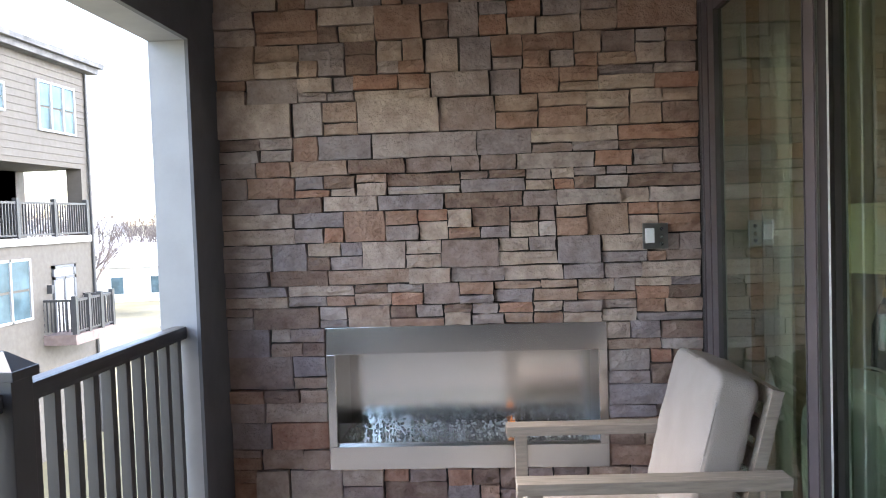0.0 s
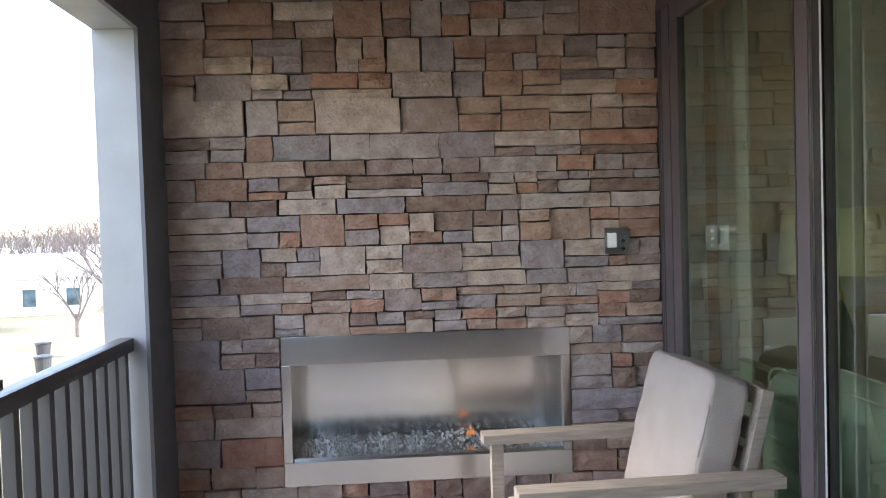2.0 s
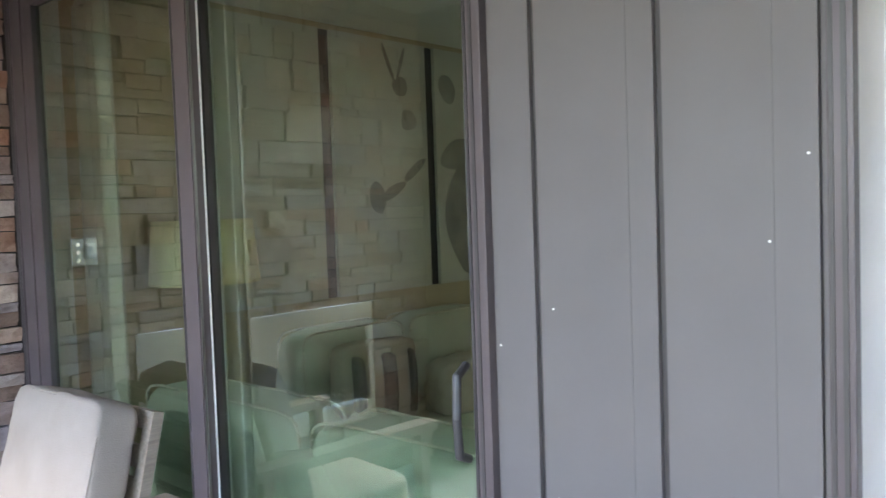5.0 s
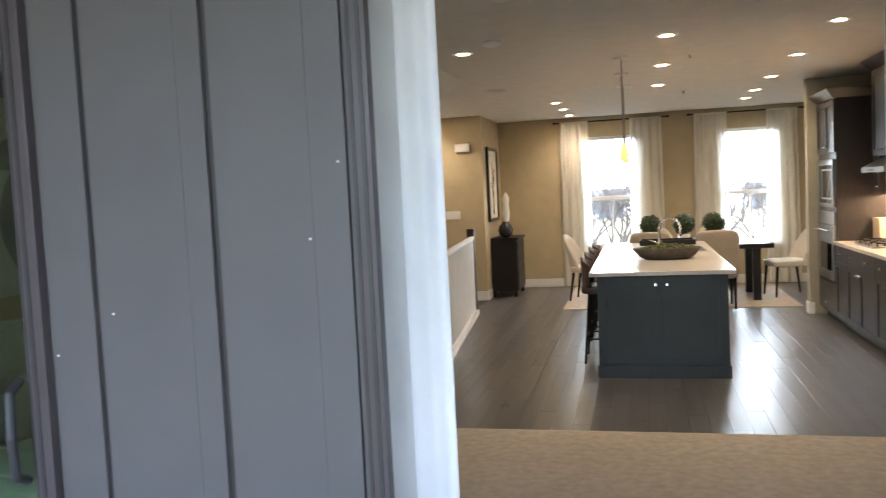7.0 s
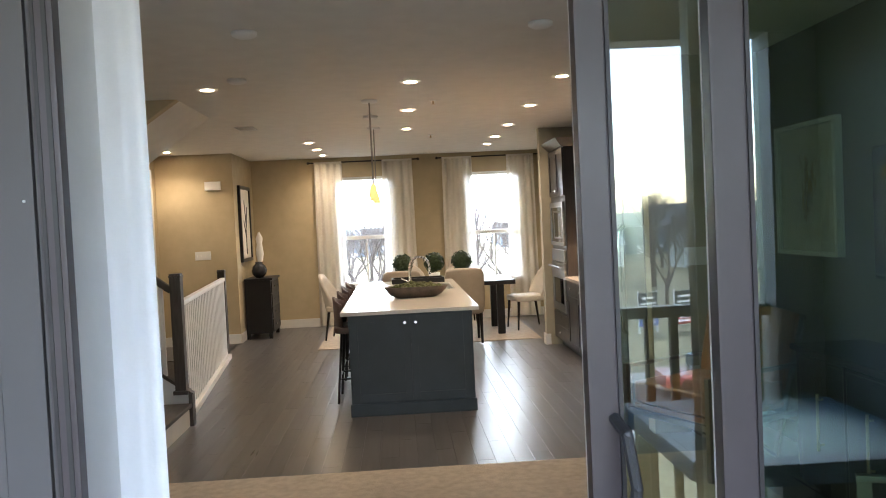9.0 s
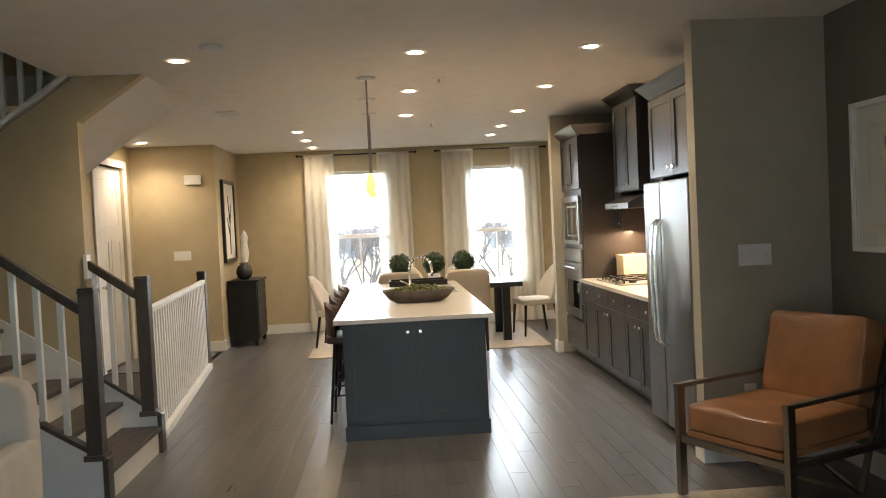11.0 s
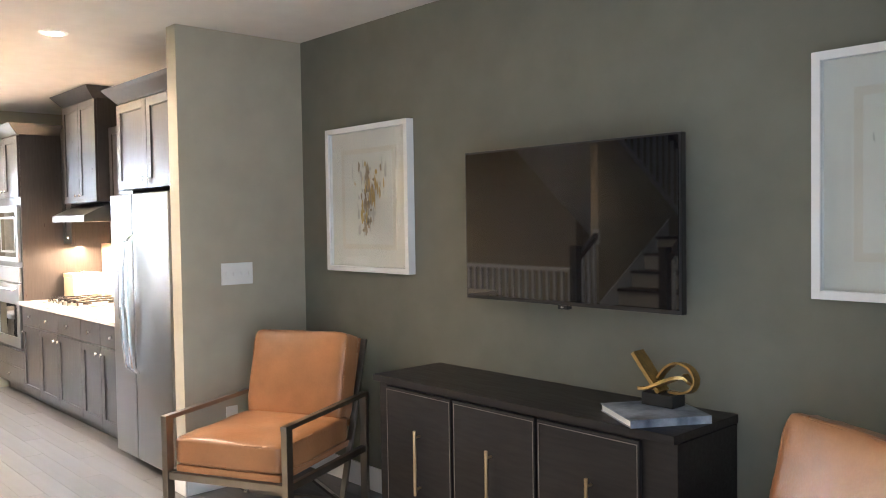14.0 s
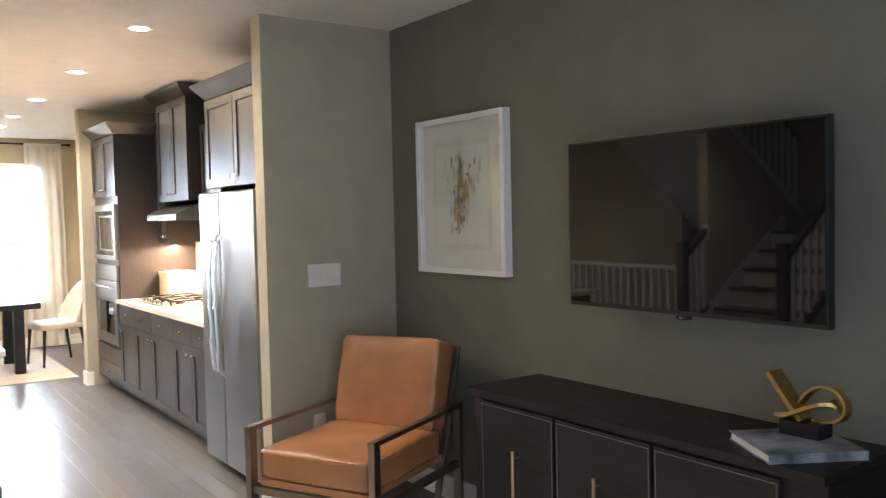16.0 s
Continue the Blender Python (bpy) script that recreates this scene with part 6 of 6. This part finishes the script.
bm = boxes((-0.315, -0.265, -0.02, 0.02, 0.0, 0.665), (0.265, 0.315, -0.02, 0.02, 0.0, 0.665), (-0.265, 0.265, -0.02, 0.02, 0.605, 0.665), bev=0.003)
for k in range(5):
    box(bm, -0.265, 0.265, -0.012, 0.012, 0.06 + k * 0.105, 0.13 + k * 0.105)
bm.transform(pose(0, -0.29, 0.36, 14, 0, 0))
part("back_frame", bm, GREYWOOD, oc)

pt = thing("patio_table", "blue-grey woven patio table on dark legs", "table", (-1.6, -0.95, -0.03))
part("tabletop", B(-2.3, -1.35, -1.4, -0.45, 0.62, 0.70, bev=0.015), WICKER, pt)
for x in (-2.25, -1.45):
    for y in (-1.35, -0.55):
        part("leg", B(x, x + 0.05, y, y + 0.05, -0.03, 0.62), BLACK, pt)

# ---- outdoors ----
GZ = -5.2
bm = bmesh.new()
n = 64
ring0 = bm.verts.new((0, 0, GZ))
rings = []
for r in (15, 30, 50, 80, 130, 220, 400, 900, 2500):
    row = []
    for k in range(n):
        a = 2 * math.pi * k / n
        x, y = r * math.cos(a), r * math.sin(a)
        h = 0.0 if r < 40 else min(1, (r - 40) / 120) * (3.4 + 2.2 * noise.noise(Vector((x * 0.01, y * 0.01, 3))))
        row.append(bm.verts.new((x, y, GZ + h)))
    rings.append(row)
for k in range(n):
    bm.faces.new((ring0, rings[0][k], rings[0][(k + 1) % n]))
for a, b in zip(rings, rings[1:]):
    for k in range(n):
        bm.faces.new((a[k], b[k], b[(k + 1) % n], a[(k + 1) % n]))
structure("ground", bm, GRASS, "pale winter grass rising to low hills", "ground")
structure("road", boxes((-30, -24, -60, 90, GZ - 0.2, GZ + 0.02), (-24, -8, 8, 15, GZ - 0.2, GZ + 0.02)), ASPHALT, "grey asphalt road below the balcony", "road")
structure("pavement", boxes((-23.8, -22.4, -60, 90, GZ - 0.1, GZ + 0.12), (-32, -30.1, -60, 90, GZ - 0.1, GZ + 0.12)), CONCRETE, "pale concrete pavement with a raised kerb", "pavement")

structure("parking_lot", B(-22.3, -6, 29, 64, GZ - 0.1, GZ + 0.03), CONCRETE, "pale concrete lot below the balcony", "pavement")

# plain bright overcast sky beyond the front windows
bm = bmesh.new()
cols = [(150 * math.cos(a), 150 * math.sin(a)) for a in [radians(-50 + 10 * k) for k in range(11)]]
lo = [bm.verts.new((x, y, GZ - 2)) for x, y in cols]
hi = [bm.verts.new((x, y, 120)) for x, y in cols]
for k in range(10):
    bm.faces.new((lo[k], lo[k + 1], hi[k + 1], hi[k]))
structure("backdrop", bm, glow("overcast_backdrop", (0.90, 0.95, 1.0), 2.2), "plain bright overcast sky", "backdrop")

# townhouse across the way
FX = -14.3
tb = thing("townhouse", "pale grey lap-sided townhouse with balconies and a flat dark eave", "house", (FX - 5, 20.5, GZ))
Y0, Y1, ZT = 10.0, 26.6, 6.75
part("wall", boxes((FX - 10, FX, Y0, Y1, GZ, 1.30), (FX - 10, FX, Y0, 20.3, 1.30, 3.45), (FX - 10, FX - 2.2, 20.3, Y1, 1.30, 3.45), (FX - 0.5, FX, 26.1, Y1, 1.30, 3.45), (FX - 10, FX, Y0, Y1, 3.45, ZT)), LAP, tb)
lap = bmesh.new()
z = GZ + 0.2
while z < ZT - 0.3:
    if z + 0.21 < 1.30 or z > 3.45:
        ya, yb = 17.5, Y1
        v = [lap.verts.new(p) for p in ((FX + 0.004, ya, z + 0.21), (FX + 0.004, yb, z + 0.21), (FX + 0.028, yb, z), (FX + 0.028, ya, z), (FX + 0.0, ya, z), (FX + 0.0, yb, z))]
        lap.faces.new((v[0], v[1], v[2], v[3])), lap.faces.new((v[3], v[2], v[5], v[4]))
    z += 0.21
o = part("lap_siding", lap, LAP, tb, "thin horizontal lap boards")
o["kind"] = "stuff"
part("roof", boxes((FX - 10.3, FX + 0.5, Y0 - 0.3, Y1 + 0.4, ZT, ZT + 0.16), (FX - 10.2, FX + 0.35, Y0 - 0.2, Y1 + 0.3, ZT - 0.18, ZT)), ROOF, tb)
part("roof_vent", boxes((FX - 0.9, FX - 0.4, 27.2 - 1.0, 27.7 - 1.0, ZT + 0.5, ZT + 1.0), (FX - 0.75, FX - 0.55, 26.35, 26.55, ZT + 0.1, ZT + 0.5)), TRIM_GREY, tb)
part("downspout", cyl(bmesh.new(), (FX + 0.08, 26.5, GZ), (FX + 0.08, 26.5, ZT - 0.2), 0.05), RAILM, tb)
PANE = mat("reflective_pane", (0.10, 0.16, 0.19), 0.06, var=0.3, scale=1.2, bump=0)


def house_window(parent, y, z, w, h, cols=1):
    wd = part("window", boxes((FX + 0.02, FX + 0.09, y, y + w, z, z + 0.07), (FX + 0.02, FX + 0.09, y, y + w, z + h - 0.07, z + h), *[(FX + 0.02, FX + 0.09, y + k * w / cols - 0.04, y + k * w / cols + 0.04, z, z + h) for k in range(cols + 1)]), TRIM_GREY, parent)
    for k in range(cols):
        part("pane", B(FX + 0.02, FX + 0.035, y + k * w / cols + 0.04, y + (k + 1) * w / cols - 0.04, z + 0.07, z + h * 0.47), PANE, wd)
        part("pane", B(FX + 0.02, FX + 0.05, y + k * w / cols + 0.04, y + (k + 1) * w / cols - 0.04, z + h * 0.51, z + h - 0.07), PANE, wd)


house_window(tb, 23.7, 4.45, 2.05, 1.5, 3)
house_window(tb, 21.0, 4.8, 1.0, 0.8, 1)
house_window(tb, 20.9, -1.0, 1.9, 1.75, 2)
house_window(tb, 18.3, -1.0, 1.9, 1.75, 2)
part("recess_back", B(FX - 2.25, FX - 2.2, 20.3, 26.1, 1.30, 3.45), TRIM_GREY, tb)
part("recess_window", B(FX - 2.2, FX - 2.17, 23.6, 24.8, 1.5, 3.2), PANE, tb)
part("balcony_floor", B(FX - 0.1, FX + 0.15, 20.2, 26.3, 1.12, 1.32), WHITE, tb)


def house_rail(parent, x0, x1, ya, yb, z, sides):
    r = part("balcony_rail", boxes((x1 - 0.04, x1 + 0.04, ya, yb, z + 0.98, z + 1.05), (x1 - 0.03, x1 + 0.03, ya, yb, z + 0.08, z + 0.13)), RAILM, parent)
    n = int((yb - ya) / 0.14)
    bm = bmesh.new()
    for k in range(n + 1):
        y = ya + k * (yb - ya) / n
        box(bm, x1 - 0.02, x1 + 0.02, y - 0.02, y + 0.02, z + 0.1, z + 1.0)
    if sides:
        for y in (ya, yb):
            box(bm, x0, x1, y - 0.04, y + 0.04, z + 0.98, z + 1.05)
            for k in range(8):
                box(bm, x0 + k * (x1 - x0) / 8 - 0.02, x0 + k * (x1 - x0) / 8 + 0.02, y - 0.02, y + 0.02, z + 0.1, z + 1.0)
    q = part("infill", bm, RAILM, r)
    q["kind"] = "stuff"
    for y in [ya + k * (yb - ya) / 3 for k in range(4)]:
        part("rail_post", B(x1 - 0.07, x1 + 0.07, y - 0.07, y + 0.07, z, z + 1.15), RAILM, r)


house_rail(tb, FX, FX + 0.1, 20.3, 26.1, 1.30, False)
part("juliet_floor", B(FX, FX + 1.0, 23.4, 25.9, -1.85, -1.55), mat("red_brown_trim", (0.2, 0.15, 0.14), 0.7), tb)
house_rail(tb, FX, FX + 0.95, 23.5, 25.8, -1.57, True)
dd = part("door", boxes((FX + 0.02, FX + 0.09, 24.0, 24.1, -1.55, 0.45), (FX + 0.02, FX + 0.09, 25.2, 25.3, -1.55, 0.45), (FX + 0.02, FX + 0.09, 24.6, 24.7, -1.55, 0.1), (FX + 0.02, FX + 0.09, 24.0, 25.3, 0.02, 0.12), (FX + 0.02, FX + 0.09, 24.0, 25.3, 0.35, 0.45)), TRIM_DARK, tb)
part("pane", B(FX + 0.02, FX + 0.04, 24.1, 25.2, -1.55, 0.4), WHITE, dd)
part("wall_light", boxes((FX + 0.02, FX + 0.18, 23.7, 23.82, -0.35, -0.1), bev=0.01), RAILM, tb)


ROOF_PALE = mat("pale_snowy_shingles", (0.5, 0.5, 0.51), 0.9, var=0.15, scale=3)


def far_house(x, y, w, d, h, material, turn, label):
    t = thing("house", label, "house", (x, y, GZ + 0.5), turn, local=True, group="houses in the distance")
    part("wall", B(-w / 2, w / 2, -d / 2, d / 2, -2, h), material, t)
    bm = bmesh.new()
    a = [bm.verts.new(p) for p in ((-w / 2 - 0.4, -d / 2 - 0.4, h), (w / 2 + 0.4, -d / 2 - 0.4, h), (w / 2 + 0.4, d / 2 + 0.4, h), (-w / 2 - 0.4, d / 2 + 0.4, h), (-w / 2 - 0.4, 0, h + 1.8), (w / 2 + 0.4, 0, h + 1.8))]
    for q in ((0, 1, 5, 4), (2, 3, 4, 5), (0, 4, 3), (1, 2, 5), (0, 3, 2, 1)):
        bm.faces.new([a[k] for k in q])
    part("roof", bm, ROOF if material is HOUSEB else ROOF_PALE, t)
    n = max(2, int(w / 2.6))
    for side in (-1, 1):
        for lev in range(int(h // 2.6)):
            for k in range(n):
                x0 = -w / 2 + (k + 0.5) * w / n
                ys = side * d / 2
                part("window", B(x0 - 0.45, x0 + 0.45, ys - 0.04, ys + 0.04, 0.9 + lev * 2.6, 2.2 + lev * 2.6), PANE if material is not HOUSEB else WHITE, t)


for x, y, w, d, h, m, a in ((-33, 66, 18, 7, 3.0, HOUSEW, 12), (-20, 72, 14, 7, 3.0, HOUSEW, -4), (-44, 88, 20, 8, 3.2, HOUSEW, 18), (-26, 96, 20, 8, 3.2, HOUSEW, 8), (-48, 70, 14, 8, 3.0, HOUSEW, 20), (-6, 92, 16, 8, 3.0, HOUSEW, -5), (-60, 105, 18, 9, 5.5, HOUSEW, 10), (-104, -33, 20, 9, 4.5, HOUSEB, 72), (-130, -100, 24, 9, 6.0, HOUSEB, 55), (-120, -20, 18, 9, 5.5, HOUSEW, 85), (-84, -14, 16, 7, 3.0, HOUSEW, 84), (-78, -34, 14, 7, 3.0, HOUSEW, 70), (-112, -44, 20, 9, 5.5, HOUSEB, 75),
                         (125, 14, 22, 9, 4.0, HOUSEB, 88), (130, -26, 22, 9, 4.0, HOUSEB, 92)):
    far_house(x, y, w, d, h, m, a, "white sided house far across the valley" if m is HOUSEW else "slate-blue sided townhouse row across the road")


def bare_tree(seed, height):
    rng = random.Random(seed)
    bm = bmesh.new()
    def grow(p, d, ln, r, depth):
        q = p + d * ln
        cyl(bm, p, q, r, r * 0.68, seg=5 if depth > 1 else 8)
        if depth >= 5:
            return
        for k in range(3 if depth < 4 else 2):
            nd = (d + Vector((rng.uniform(-1, 1), rng.uniform(-1, 1), rng.uniform(-0.2, 0.7))) * 0.62).normalized()
            grow(p + d * ln * rng.uniform(0.65, 1.0), nd, ln * rng.uniform(0.6, 0.8), r * 0.6, depth + 1)
    grow(Vector((0, 0, -1)), Vector((0, 0, 1)), height * 0.3, height * 0.018, 0)
    return mesh_of("crown", bm, BARK)


tree_meshes = [bare_tree(s, h) for s, h in ((1, 9), (2, 11), (3, 8))]
rng = random.Random(21)
spots = []
for k in range(26):
    a, r = radians(rng.uniform(92, 125)), rng.uniform(52, 105)
    spots.append((r * math.cos(a), r * math.sin(a)))
for k in range(22):
    a, r = radians(rng.uniform(190, 235)), rng.uniform(45, 110)
    spots.append((r * math.cos(a), r * math.sin(a)))
for k in range(56):
    a, r = radians(rng.uniform(-18, 16)), rng.uniform(50, 110)
    spots.append((r * math.cos(a), r * math.sin(a)))
for k in range(34):
    a, r = radians(rng.uniform(105, 124)), rng.uniform(78, 135)
    spots.append((r * math.cos(a), r * math.sin(a)))
for k in range(64):
    a, r = radians(rng.uniform(183, 210)), rng.uniform(62, 150)
    spots.append((r * math.cos(a), r * math.sin(a)))
for k, (x, y) in enumerate(spots):
    t = thing("tree", "bare leafless winter tree", "tree", (x, y, GZ + min(3.0, max(0, math.hypot(x, y) - 40) / 120 * 3.4)), rng.uniform(0, 360), local=True, group="bare trees")
    c = new("crown", tree_meshes[k % 3])
    c.parent = t
    t.scale = [rng.uniform(0.7, 1.25)] * 3


def parked_car(x, y, turn, color):
    t = thing("car", "parked car on the lot below", "car", (x, y, GZ + 0.02), turn, local=True, group="parked cars")
    bm = boxes((-0.85, 0.85, -2.2, 2.2, 0.35, 0.85), bev=0.12)
    part("body", bm, mat("car_paint", color, 0.3, coat=0.5, var=0.02, bump=0), t)
    part("cabin", boxes((-0.72, 0.72, -1.3, 1.0, 0.83, 1.42), bev=0.2), PANE, t)
    for sx in (-1, 1):
        for sy in (-1.35, 1.35):
            part("wheel", cyl(bmesh.new(), (sx * 0.78, sy, 0.33), (sx * 0.9, sy, 0.33), 0.33, seg=18), BLACK, t)


parked_car(-20.0, 62.0, 80, (0.7, 0.7, 0.7))
parked_car(-14.0, 60.0, 95, (0.1, 0.12, 0.16))
parked_car(-27.0, -5.0, 4, (0.5, 0.5, 0.52))
parked_car(-28.2, -11.0, 2, (0.3, 0.05, 0.05))
parked_car(-11.0, 13.0, 88, (0.12, 0.13, 0.15))
for x, y in ((-17.5, 40), (-15.0, 42), (-19.5, 45)):
    tb2 = thing("trash_bin", "dark wheeled bin standing on the lot", "bin", (x, y, GZ), group="bins on the lot")
    part("bin", lathe(bmesh.new(), [(0.3, 0.0), (0.38, 1.0), (0.42, 1.05), (0.42, 1.1), (0.1, 1.15)], at=(x, y, GZ), seg=16), RAILM, tb2)
    part("rim", lathe(bmesh.new(), [(0.42, 1.0), (0.44, 1.03), (0.42, 1.06)], at=(x, y, GZ), seg=16), BLACK, tb2)


def yard_sign(x, y, color, label):
    t = thing("yard_sign", label, "sign", (x, y, GZ), 70, local=True, group="signs beside the road")
    for sx in (-0.6, 0.6):
        part("post", B(sx - 0.04, sx + 0.04, -0.04, 0.04, 0.0, 2.5), WHITE, t)
    part("board", B(-0.62, 0.62, -0.07, -0.045, 1.25, 2.4, bev=0.01), RAILM, t)
    part("rider", B(-0.62, 0.62, -0.07, -0.045, 0.55, 1.2, bev=0.01), mat("rider_paint", color, 0.5), t, "coloured lower board")
    for z, w in ((2.1, 0.42), (1.8, 0.5), (1.5, 0.3), (0.95, 0.4), (0.75, 0.45)):
        part("bar", B(-w, w, -0.076, -0.07, z - 0.06, z + 0.06), WHITE, t)


yard_sign(-42.5, -12.8, (0.05, 0.09, 0.3), "dark yard sign with a blue lower board on the verge")
yard_sign(-42.8, -14.9, (0.4, 0.03, 0.03), "dark yard sign with a red lower board on the verge")

# ---- floor planks ----
fl = bpy.data.objects["floor"]
PL, PW = 1.22, 0.128
meshes = {}


def plank_mesh(ln):
    key = round(ln, 3)
    if key not in meshes:
        meshes[key] = mesh_of("plank", B(0.001, ln - 0.001, 0.0008, PW - 0.0008, -0.012, 0.0, bev=0.0016), PLANK)
    return meshes[key]


rng = random.Random(17)
count, rest = 0, bmesh.new()
r, y = 0, SOUTH_Y
while y < 2.87:
    x = WT - PL * ((r * 0.37) % 1)
    while x < FAR_X:
        a, b = max(x, WT), min(x + PL, FAR_X)
        if b - a > 0.05:
            near = 4.6 < a < 10.2 and a == x and b == x + PL and -1.45 < y < 2.5
            if near and count < 160:
                o = new("plank", plank_mesh(PL))
                o.parent = fl
                o.location = Vector((a, y, 0.0)) - ORIGIN[fl]
                count += 1
            else:
                box(rest, a + 0.001, b - 0.001, y + 0.0008, y + PW - 0.0008, -0.012, 0.0)
        x += PL
    y += PW
    r += 1
box(rest, WT, 4.3, 2.88, NORTH_Y, -0.012, 0.0)
box(rest, 9.0, 10.29, 2.88, 3.95, -0.012, 0.0)
o = part("plank_rest", rest, PLANK, fl, "dark grey-brown floor planks")
o["kind"] = "stuff"
